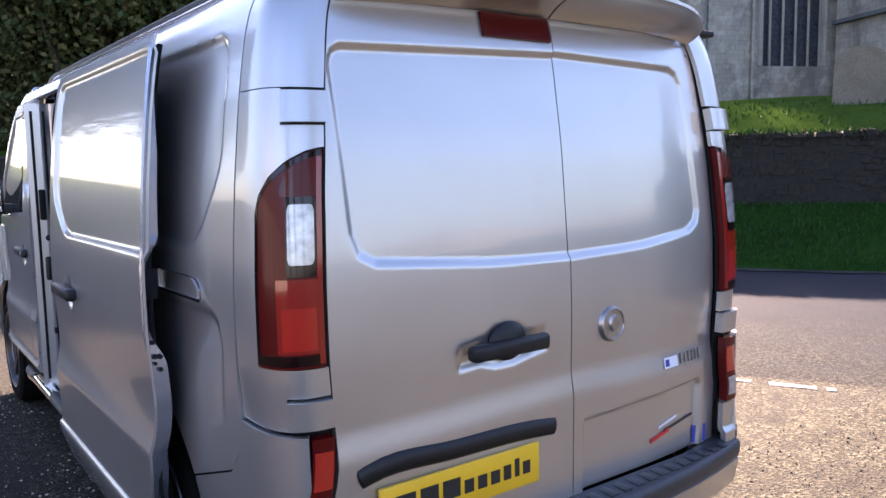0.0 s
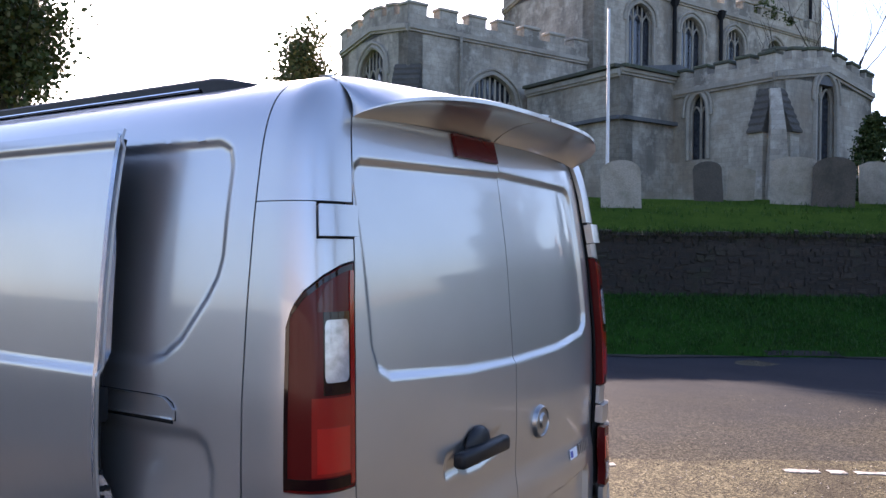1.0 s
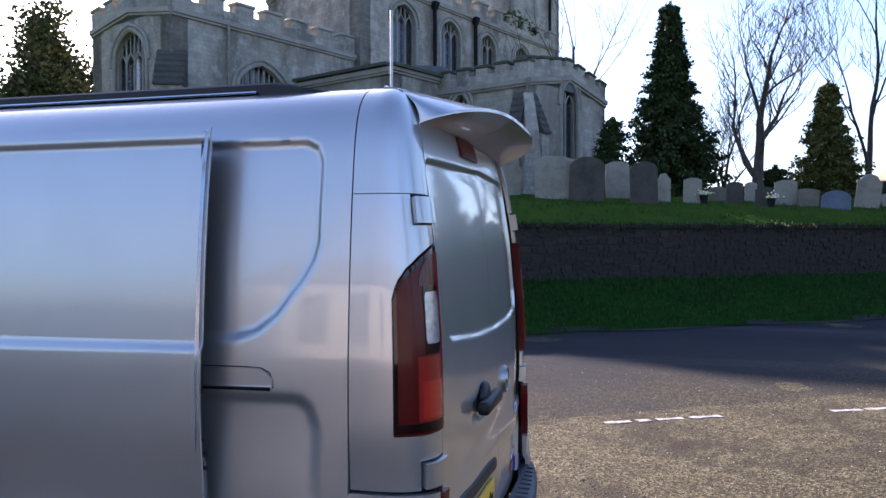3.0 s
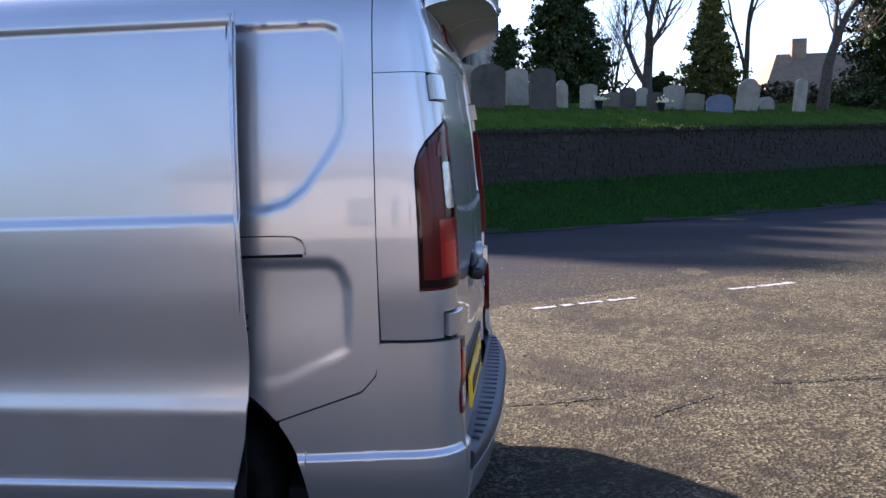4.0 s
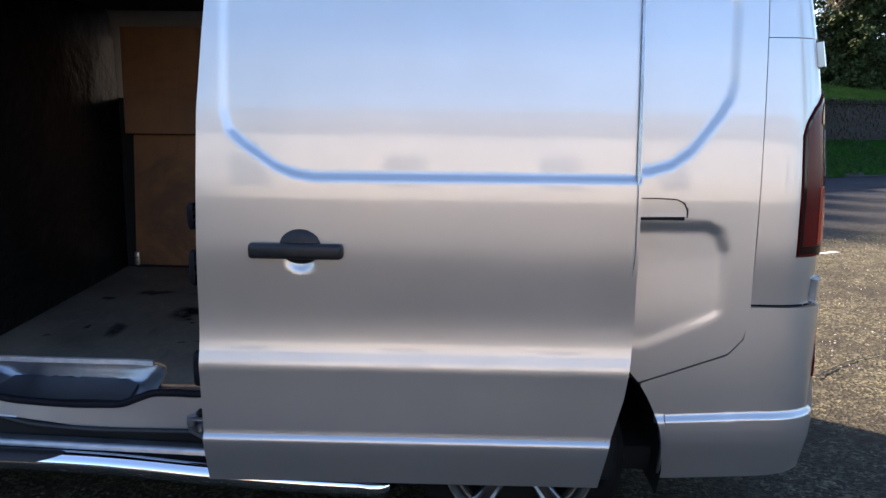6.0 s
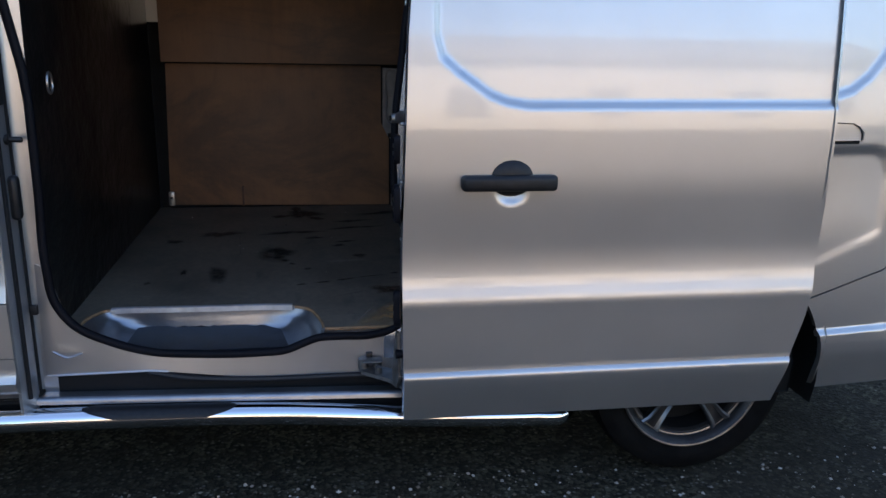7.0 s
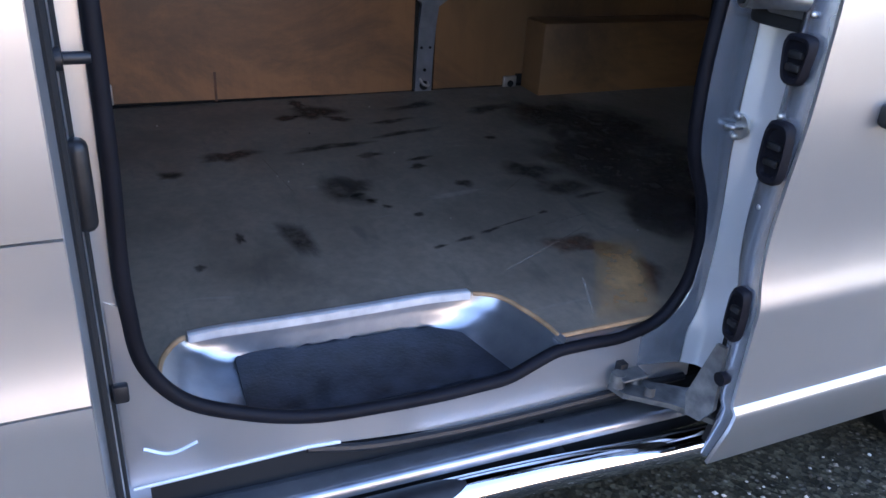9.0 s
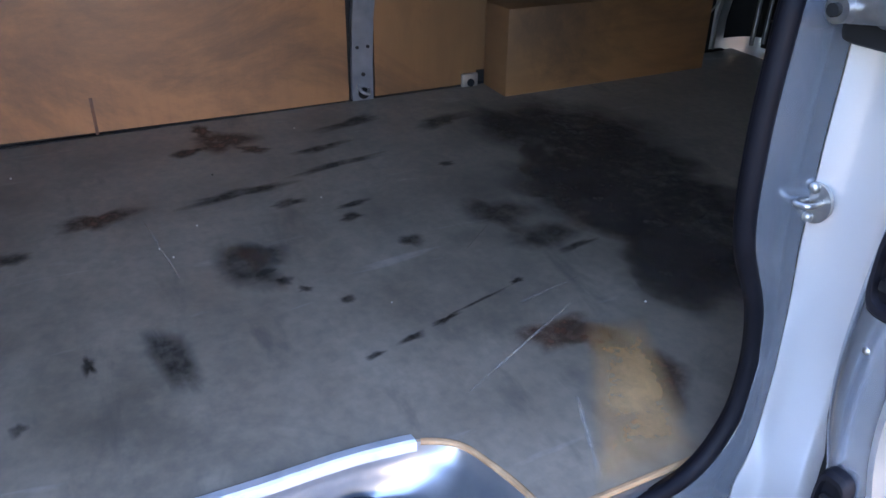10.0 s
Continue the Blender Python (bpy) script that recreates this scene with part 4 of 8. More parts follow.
# sill: face under the seal, ledge with the roller track, outer lip
def sill_face(y, k):
    seal_z = np.interp(y, [1.93, 1.98, 2.03, 2.11, 2.22, 2.285, 2.335, 2.385, 2.46, 2.66, 2.79, 2.90, 3.005, 3.052, 3.064, 3.095], [0.62, 0.57, 0.510, 0.487, 0.487, 0.484, 0.463, 0.440, 0.433, 0.437, 0.450, 0.485, 0.545, 0.62, 0.72, 0.74])
    z = seal_z * k + np.interp(y, [2.0, 2.5, 2.78, 3.1], [0.345, 0.356, 0.391, 0.390]) * (1 - k)
    bump = 0.002 * np.exp(-(((y - 3.03) / 0.045) ** 2) - ((z - 0.462) / 0.018) ** 2)
    return np.stack([-0.803 - 0.008 * (1 - k) - bump, y + 0 * k, z], -1)


# sill wears the shaded copy of the silver paint too
patch("sill_face", sill_face, steps(1.93, 3.095, 80), 0.0, 1.0, 24, JAMBSHADE, van, "silver painted sill", depth=0.01, inward=(1, 0, 0))
v, f = tube_geo(smooth_line([(-0.811, 2.985, 0.457), (-0.812, 3.03, 0.446), (-0.811, 3.070, 0.466)]), 0.0035, 6)
raw("sill_dimple", v, f, JAMBSHADE, van)
# black block as the shade inside the roller track's slot
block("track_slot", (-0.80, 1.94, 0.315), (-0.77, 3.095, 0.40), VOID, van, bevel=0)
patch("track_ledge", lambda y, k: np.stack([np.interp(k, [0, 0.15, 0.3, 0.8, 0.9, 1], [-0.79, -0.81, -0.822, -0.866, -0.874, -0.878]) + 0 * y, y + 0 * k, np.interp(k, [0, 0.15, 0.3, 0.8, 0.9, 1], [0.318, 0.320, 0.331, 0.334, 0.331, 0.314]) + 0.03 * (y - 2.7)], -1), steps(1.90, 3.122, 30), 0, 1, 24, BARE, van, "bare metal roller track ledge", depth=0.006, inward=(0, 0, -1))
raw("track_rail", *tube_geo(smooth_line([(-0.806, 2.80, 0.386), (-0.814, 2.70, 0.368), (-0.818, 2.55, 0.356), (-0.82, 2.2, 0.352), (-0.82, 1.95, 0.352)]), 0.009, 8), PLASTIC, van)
raw("track_lip", *tube_geo([(-0.813, 3.092, 0.390), (-0.813, 2.80, 0.393), (-0.813, 2.74, 0.388)], 0.003, 6), JAMBLIT, van)
# black block as the shade between the sill's lip and the side bar
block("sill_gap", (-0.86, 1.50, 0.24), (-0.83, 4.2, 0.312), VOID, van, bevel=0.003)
block("sill_socket", (-0.826, 2.115, 0.398), (-0.806, 2.135, 0.425), PLASTIC, van, bevel=0.002)

# chrome side bar with tread pads
bar_line = smooth_line([(-0.89, 1.50, 0.222), (-0.912, 1.515, 0.224), (-0.915, 1.60, 0.227), (-0.914, 2.0, 0.246), (-0.911, 2.4, 0.276), (-0.908, 2.9, 0.290), (-0.908, 3.4, 0.294), (-0.90, 3.62, 0.290), (-0.86, 3.70, 0.28)], 8)
bar = raw("side_bar", *tube_geo(bar_line, 0.034, 28), CHROME, van, "polished chrome side step bar", 60)
for a, b in ((2.53, 2.97), (3.40, 3.66)):
    verts, faces = [], []
    n, m = 60, 18
    for i in range(n):
        t = i / (n - 1)
        y = a + (b - a) * t
        fall = max(0.02, min(1.0, min(t, 1 - t) * 5)) ** 0.6
        for k in range(m):
            c = (k / (m - 1) - 0.5) * 2.1 * fall + 0.25
            r = 0.037
            verts.append((-0.910 - r * math.sin(c), y, float(np.interp(y, [2.4, 2.9, 3.4], [0.276, 0.290, 0.294])) + r * math.cos(c)))
    faces = [(i * m + k, (i + 1) * m + k, (i + 1) * m + k + 1, i * m + k + 1) for i in range(n - 1) for k in range(m - 1)]
    raw("tread_pad", verts, faces, PLASTIC, bar, "black rubber tread pad")
for y in (1.62, 2.3, 3.2):
    raw("bar_bracket", *tube_geo([(-0.90, y, 0.28), (-0.86, y, 0.285), (-0.78, y, 0.30)], 0.014, 8), DARK, bar)

# ---- rear end ----
patch("upper_corner", corner_at(), steps(-0.0995, 1, 32), 1.6305, 2.16, 40, PAINT, van, "silver upper corner panel", depth=0.015, inward=(0.7, 0.7, 0))
patch("upper_corner", corner_at(0, -1), steps(-0.0995, 1, 32), 1.6305, 2.16, 40, PAINT, van, depth=0.015, inward=(-0.7, 0.7, 0))
for s in (1, -1):
    inn = (0.7 * s, 0.7, 0)
    # below the upper joint: pillar pieces round the lamp
    patch("lamp_pillar", corner_at(0, s), steps(-0.0995, 0.215, 16), 0.845, 1.628, 60, PAINT, van, depth=0.015, inward=inn)
    patch("lamp_pillar_top", corner_at(0, s), steps(0.215, 1, 22), lambda u: float(np.interp(u, [0.215, 0.27, 0.40, 0.62, 0.85, 1], [1.352, 1.395, 1.432, 1.465, 1.487, 1.496])), 1.545, 14, PAINT, van, depth=0.015, inward=inn)
    patch("hinge_surround", corner_at(0, s), steps(0.215, 0.545, 8), 1.545, 1.628, 8, PAINT, van, depth=0.015, inward=inn)
    patch("hinge_cover", corner_at(0.017, s), steps(0.57, 1, 12), 1.5515, 1.6225, 10, PAINT, van, "silver hinge cover", depth=0.03, inward=inn)
    patch("lamp_pillar_base", corner_at(0, s), steps(0.215, 1, 18), 0.925, 0.992, 8, PAINT, van, depth=0.015, inward=inn)
    patch("hinge_cover", corner_at(0.017, s), steps(0.57, 1, 12), 0.8515, 0.9185, 10, PAINT, van, "silver hinge cover", depth=0.03, inward=inn)
    patch("hinge_surround", corner_at(0, s), steps(0.215, 0.545, 8), 0.845, 0.925, 8, PAINT, van, depth=0.015, inward=inn)
    # tail lamp
    top = lambda u: float(np.interp(u, [0.215, 0.27, 0.40, 0.62, 0.85, 1], [1.345, 1.389, 1.427, 1.460, 1.483, 1.492]))
    lamp = patch("tail_lamp", corner_at(0.006, s), steps(0.222, 0.985, 44), lambda u: 0.996, top, 60, SMOKE, van, "smoked red tail lamp", depth=0.03, inward=inn)
    patch("clear_reflector", corner_at(0.009, s), steps(0.645, 0.925, 24), lambda u: 1.232 + 0.014 * abs((u - 0.785) / 0.14) ** 14, lambda u: 1.368 - 0.014 * abs((u - 0.785) / 0.14) ** 14, 18, CLEAR, lamp, "clear reversing lens", depth=0.01, inward=inn)
    patch("reflector_shade", corner_at(0.0078, s), steps(0.63, 0.94, 12), 1.205, 1.385, 8, SMOKEDARK, lamp, depth=0.006, inward=inn)
    patch("brake_reflector", corner_at(0.0082, s), steps(0.50, 0.96, 22), 1.03, 1.20, 14, REDDEEP, lamp, "deep red lens", depth=0.008, inward=inn)
    patch("red_reflector", corner_at(0.009, s), steps(0.56, 0.93, 18), 1.038, 1.135, 12, REDLENS, lamp, "bright red lens", depth=0.01, inward=inn)
    patch("red_edge", corner_at(0.0085, s), steps(0.945, 0.983, 4), 1.005, 1.475, 30, REDDEEP, lamp, depth=0.005, inward=inn)
    patch("indicator_reflector", corner_at(0.0082, s), steps(0.56, 0.74, 10), lambda u: 1.385, lambda u: 1.405 + 0.05 * math.sin((u - 0.56) / 0.18 * 1.57), 8, AMBERSMOKE, lamp, "smoked amber lens", depth=0.006, inward=inn)
    patch("lamp_edge", corner_at(0.0072, s), steps(0.224, 0.262, 4), 1.0, lambda u: top(u) - 0.003, 30, SMOKEDARK, lamp, depth=0.005, inward=inn)
    patch("lamp_edge", corner_at(0.0072, s), steps(0.262, 0.975, 40), lambda u: top(u) - 0.014, lambda u: top(u) - 0.001, 3, SMOKEDARK, lamp, depth=0.005, inward=inn)
    patch("lamp_base", corner_at(0.0075, s), steps(0.24, 0.97, 30), 1.002, 1.026, 4, SMOKEDARK, lamp, depth=0.005, inward=inn)

# unseen dark shells added inside the rear panels to block stray light
dark = corner_at(-0.02)
patch("corner_liner", dark, steps(0, 1, 12), 0.6, 1.95, 20, DARK, van, depth=0.005, inward=(0.7, 0.7, 0))
patch("corner_liner", corner_at(-0.02, -1), steps(0, 1, 12), 0.6, 1.95, 20, DARK, van, depth=0.005, inward=(-0.7, 0.7, 0))
patch("flank_liner", side_at(-0.04), steps(0.36, 1.93, 20), lambda y: max(0.45, arch(y, WHEEL_Y, 0.46)), 1.9, 20, DARK, van, depth=0.005, inward=(1, 0, 0))

# rear bumper, wrapped round the corner
def bumper_low(y):
    return max(0.27 + 0.04 * max(0, 0.6 - y), arch(y))


def bumper_top(y):
    return float(np.interp(y, [0.36, 0.40, 0.404, 0.415, 0.46, 0.74, 0.80], [0.838, 0.838, 0.815, 0.737, 0.687, 0.589, 0.566]))


def bumper_relief(y, z):
    strip = np.interp(y, [0.1, 0.70], [0.519, 0.494])
    return -0.014 * ease(strip - z, 0.024) + 0.016 * ease(strip - 0.05 - z, 0.22)


def bumper_at(s):
    """Along the side for u below 0, then round the corner to the rear."""
    def place(u, v):
        u = np.asarray(u, float)
        ahead, c = np.clip(-u, 0, 2) * 0.39, np.clip(u, 0, 1)
        p = corner_at(0.0, s, half_plain)(c, v)
        p[..., 1] += ahead
        p[..., 0] *= 1 + (nose(0.36 + ahead) / nose(0.36) - 1)
        n = np.stack([-s * np.cos(c * math.pi / 2), -np.sin(c * math.pi / 2), 0 * v + 0 * c], -1)
        p[..., 1] -= 0.024 * np.sin(c * math.pi / 2)
        return p - n * bumper_relief(0.36 + ahead - 0.25 * c, p[..., 2])[..., None]
    return place


side_us = [-(y - 0.36) / 0.39 for y in list(steps(0.79, 0.634, 70)) + list(steps(0.63, 0.424, 22)) + list(steps(0.42, 0.396, 40)) + [0.388, 0.380, 0.372, 0.366] if bumper_top(y) > bumper_low(y) + 0.01]
us = side_us + list(steps(0, 1, 40))
for s in (1, -1):
    inn = (0.7 * s, 0.7, 0)
    lo = lambda u: bumper_low(0.36 - 0.39 * u) if u < 0 else bumper_low(0.36) + 0.03 * u
    hi = lambda u: bumper_top(0.36 - 0.39 * u) if u < 0 else (0.838 if u < 0.79 else 0.60)
    skin = patch("rear_bumper" if s > 0 else "bumper_side", bumper_at(s), us, lo, hi, 150, PAINT, van if s > 0 else bumper, "silver rear bumper" if s > 0 else "", depth=0.02, inward=inn)
    if s > 0:
        bumper = skin
    refl = patch("bumper_lamp", corner_at(0.024, s), steps(0.80, 0.98, 12), 0.605, 0.832, 16, SMOKE, bumper, "red reflector lamp", depth=0.03, inward=inn)
    patch("clear_reflector", corner_at(0.026, s), steps(0.83, 0.96, 10), 0.625, 0.690, 8, CLEAR, refl, depth=0.006, inward=inn)
    patch("red_reflector", corner_at(0.026, s), steps(0.82, 0.97, 10), 0.71, 0.80, 8, REDLENS, refl, depth=0.006, inward=inn)


def bumper_step(x, k):
    """The step's section, swept across the van."""
    bow = 0.075 * np.abs(x / 0.80) ** 2.6
    y = np.interp(k, [0, 0.30, 0.36, 0.42, 0.5, 0.58], [0.165, 0.084, 0.068, 0.061, 0.063, 0.070])
    z = np.interp(k, [0, 0.30, 0.36, 0.42, 0.5, 0.58], [0.470, 0.464, 0.459, 0.446, 0.415, 0.395])
    return np.stack([x + 0 * k, y + bow * (y < 0.15), z], -1)


stepob = patch("bumper_step", bumper_step, steps(-0.80, 0.80, 60), 0, 0.58, 24, GLOSS, bumper, "black ribbed plastic step", depth=0.02, inward=(0, 1, 0))
for i in range(24):
    x = -0.69 + 1.38 * i / 23
    bow = 0.075 * abs(x / 0.80) ** 2.6
    block("step_rib", (x - 0.018, 0.092 + bow * 0.6, 0.464), (x + 0.018, 0.150, 0.4695), GLOSS, stepob, bevel=0.002)
patch("bumper_skirt", lambda x, k: np.stack([x + 0 * k, np.interp(k, [0, 0.3, 0.8, 1], [0.066, 0.07, 0.085, 0.13]) + 0.075 * np.abs(x / 0.80) ** 2.6, np.interp(k, [0, 0.3, 0.8, 1], [0.395, 0.37, 0.30, 0.275])], -1), steps(-0.80, 0.80, 50), 0, 1, 14, PAINT, bumper, depth=0.02, inward=(0, 1, 0))

# rear doors
SEAM_X = -0.017
PRESS_RL = [(0.3, 1.775), (-0.715, 1.742), (-0.745, 1.725), (-0.757, 1.69), (-0.748, 1.50), (-0.735, 1.29), (-0.715, 1.235), (-0.665, 1.208), (-0.3, 1.178), (0.3, 1.163)]
PRESS_RR = [(-0.3, 1.775), (0.52, 1.755), (0.56, 1.738), (0.58, 1.70), (0.61, 1.45), (0.632, 1.28), (0.615, 1.235), (0.56, 1.205), (0.3, 1.178), (-0.3, 1.163)]
LOW_R = [(0.025, 0.695), (0.62, 0.715), (0.64, 0.69), (0.62, 0.30), (0.02, 0.30)]
DISH = [(-0.445, 0.93), (-0.43, 0.985), (-0.345, 1.005), (-0.31, 1.028), (-0.22, 1.028), (-0.19, 1.0), (-0.115, 1.005), (-0.105, 0.92), (-0.19, 0.905), (-0.24, 0.895), (-0.31, 0.895), (-0.36, 0.91), (-0.43, 0.905)]


def rear_relief_left(x, z):
    low = 0.012 * ease(0.86 + 0.03 * x - z, 0.10)
    return 0.011 * ease(polygon_distance(x, z, PRESS_RL), 0.022) + 0.010 * ease(polygon_distance(x, z, DISH), 0.03) - low


def rear_relief_right(x, z):
    low = 0.012 * ease(0.86 - 0.03 * x - z, 0.10)
    return 0.011 * ease(polygon_distance(x, z, PRESS_RR), 0.022) + 0.02 * ease(polygon_distance(x, z, LOW_R), 0.02) - low + 0.028 * np.clip((x - 0.34) / 0.36, 0, 1.1) ** 2


def rd_place(x0, x1, relief):
    def place(u, v):
        a = x0 + 0 * v if not callable(x0) else x0(v)
        b = x1 + 0 * v if not callable(x1) else x1(v)
        return rear_at(relief)(a + (b - a) * u, v)
    return place


edge = lambda v: half(v) * nose(0.36) - CORNER - 0.004
rdl = patch("rear_door", rd_place(lambda v: -edge(v), SEAM_X - 0.0018, rear_relief_left), steps(0, 1, 150), 0.47, 1.90, 220, PAINT, van, "silver wide rear door with handle and plate", depth=0.03, inward=(0, 1, 0))
rdr = patch("rear_door", rd_place(SEAM_X + 0.0018, lambda v: edge(v) - 0.075, rear_relief_right), steps(0, 1, 150), 0.47, 1.90, 220, PAINT, van, "silver rear door with round badge", depth=0.03, inward=(0, 1, 0))
patch("rear_header", rd_place(lambda v: -edge(v), lambda v: edge(v) - 0.075, None), steps(0, 1, 40), 1.903, 2.16, 14, PAINT, van, depth=0.02, inward=(0, 1, 0))
# dark sheet added behind the rear doors to keep their gaps dark
block("rear_liner", (-0.74, 0.27, 0.5), (0.64, 0.29, 1.80), DARK, van, bevel=0)
pull_handle(rdl, Matrix.Translation((-0.275, 0.160, 0.962)) @ pose(0, 0, 0, 0, 0, 0))
tv, tf = tube_geo(smooth_line([(-0.735, 0.160, 0.704), (-0.71, 0.156, 0.712), (-0.45, 0.148, 0.716), (-0.12, 0.145, 0.704), (-0.09, 0.147, 0.700)]), [0.018] + [0.028] * 23 + [0.018], 14)
trim = raw("plate_trim", [(x, 0.170 + (y - 0.150) * 0.55, z) for x, y, z in tv], tf, PLASTIC, rdl, "black plastic plate lamp trim", 60)
plate = block("number_plate", (-0.69, 0.149, 0.560), (-0.165, 0.161, 0.674), YELLOW, rdl, "yellow rear plate with a row of dark bars", 0.004)
for i, (a, b, h) in enumerate(((-0.66, -0.60, 0.05), (-0.585, -0.53, 0.05), (-0.515, -0.46, 0.05), (-0.445, -0.415, 0.036), (-0.40, -0.37, 0.036), (-0.355, -0.325, 0.036), (-0.31, -0.285, 0.04), (-0.27, -0.255, 0.05), (-0.24, -0.215, 0.036))):
    block("plate_bar", (a + 0.012, 0.1465, 0.596), (b + 0.012, 0.1495, 0.596 + h), INK, plate, bevel=0)
bm = bmesh.new()
by = float(tail(0.963)) + 0.013
bmesh.ops.create_cone(bm, segments=40, radius1=0.056, radius2=0.050, depth=0.012, cap_ends=True, matrix=Matrix.Translation((0.152, by - 0.004, 0.963)) @ pose(0, 0, 0, 90, 0, 0))
badge = part("badge", bm, STEEL, rdr, "round chrome badge")
v, f = tube_geo([(0.152 + 0.047 * math.cos(a), by - 0.011, 0.963 + 0.047 * math.sin(a)) for a in np.linspace(0, 2 * math.pi, 33)[:-1]], 0.004, 6, True)
raw("badge_ring", v, f, STEEL, badge)
bm = bmesh.new()
bmesh.ops.create_cone(bm, segments=30, radius1=0.030, radius2=0.022, depth=0.010, cap_ends=True, matrix=Matrix.Translation((0.155, by - 0.012, 0.965)) @ pose(0, 0, 0, 90, 0, 0) @ Matrix.Diagonal((0.8, 1.0, 1, 1)))
part("badge_emblem", bm, STEEL, badge)


def sticker(name, x0, x1, z0, z1, mat, parent, out=0.003, lean=0.0):
    zs = (z0 + z1) / 2
    vs = []
    for yy in (0, 0.0015):
        for x, z in ((x0, z0), (x1, z0 + lean), (x1, z1 + lean), (x0, z1)):
            low = 0.012 * float(ease(0.86 - 0.03 * x - z, 0.10)) - 0.02 * float(ease(polygon_distance(x, z, LOW_R), 0.02))
            low -= 0.028 * max(0.0, (x - 0.34) / 0.36) ** 2
            vs.append((x, float(tail(z)) + 0.012 + 0.010 * (x / 0.8) ** 2 - low - out - 0.0015 + yy, z))
    return raw(name, vs, [(0, 1, 2, 3), (7, 6, 5, 4), (0, 4, 5, 1), (1, 5, 6, 2), (2, 6, 7, 3), (3, 7, 4, 0)], mat, parent)


chip = sticker("white_label", 0.405, 0.480, 0.778, 0.812, WHITE, rdr)
sticker("label_mark", 0.412, 0.430, 0.785, 0.806, BLUEINK, chip, 0.005)
for i, (h, lo) in enumerate(((0.034, 0), (0.034, 0), (0.034, 0), (0.034, 0), (0.034, 0), (0.034, 0))):
    sticker("badge_letter", 0.498 + i * 0.022, 0.513 + i * 0.022, 0.780 + lo, 0.780 + h, STEEL, rdr, 0.005)
sticker("decal_swash", 0.36, 0.46, 0.535, 0.548, REDINK, rdr, 0.003, 0.02)
sticker("decal_swash", 0.43, 0.60, 0.558, 0.566, INK, rdr, 0.003, 0.02)
sticker("decal_swash", 0.40, 0.50, 0.575, 0.583, WHITE, rdr, 0.003, 0.02)
sticker("blue_label", 0.605, 0.665, 0.475, 0.535, BLUEINK, rdr)

# roof spoiler in two halves, flowing from the roof and drawn down on to the pillars
def spoiler_at(x, k, end=0.715):
    q = np.clip(np.abs(x) / end, 0, 1)
    s = np.clip(1 - q ** 3.2, 0, 1) ** 0.5
    zr = np.interp(np.abs(x) + 0.03, PW[::-1], PZ[::-1]) + 0.005
    ry, rz = tail(1.86 + 0 * x) + 0.012 + 0.010 * (x / 0.8) ** 2 - 0.004, 1.862 - 0.025 * q ** 4
    ty, tz = ry - 0.192 * s, rz + 0.060 * s ** 0.8
    ay = 0.43 - 0.06 * q ** 2
    t = np.clip(k / 0.5, 0, 1)
    b1y, b1z, b2y, b2z = 0.5 * (ay + ry) - 0.02, zr, ry - 0.07 * s - 0.008, np.maximum(tz + 0.022 * s, rz + 0.045)
    topy = (1 - t) ** 3 * ay + 3 * (1 - t) ** 2 * t * b1y + 3 * (1 - t) * t * t * b2y + t ** 3 * ty
    topz = (1 - t) ** 3 * zr + 3 * (1 - t) ** 2 * t * b1z + 3 * (1 - t) * t * t * b2z + t ** 3 * tz
    lip = np.clip((k - 0.5) / 0.06, 0, 1)
    w = np.clip((k - 0.56) / 0.44, 0, 1)
    lz = tz - 0.013 * s
    mz = lz + 0.012 * s
    lowy = (1 - w) ** 2 * ty + 2 * (1 - w) * w * (0.35 * ty + 0.65 * ry) + w * w * (ry + 0.002)
    lowz = (1 - w) ** 2 * lz + 2 * (1 - w) * w * mz + w * w * (rz - 0.004)
    y = np.where(k <= 0.5, topy, np.where(k < 0.56, ty, lowy))
    z = np.where(k <= 0.5, topz, np.where(k < 0.56, tz - 0.013 * s * lip, lowz))
    return np.stack([x + 0 * k, y, z], -1)


for a, b, par in ((-0.715, SEAM_X - 0.004, rdl), (SEAM_X + 0.004, 0.64, rdr)):
    side_end = max(abs(a), abs(b))
    xs = [a + (b - a) * (1 - math.cos(i / 59 * math.pi)) / 2 for i in range(60)]
    patch("spoiler", lambda x, k, e=side_end: spoiler_at(x, k, e), xs, 0, 1, 60, PAINT, par, "silver roof spoiler", depth=0.006, inward=(0, 0.5, 0.3))
patch("brake_lamp", rear_at(None, 0.010), steps(-0.275, -0.03, 16), 1.79, 1.862, 8, SMOKE, rdl, "dark red high brake lamp", depth=0.02, inward=(0, 1, 0))

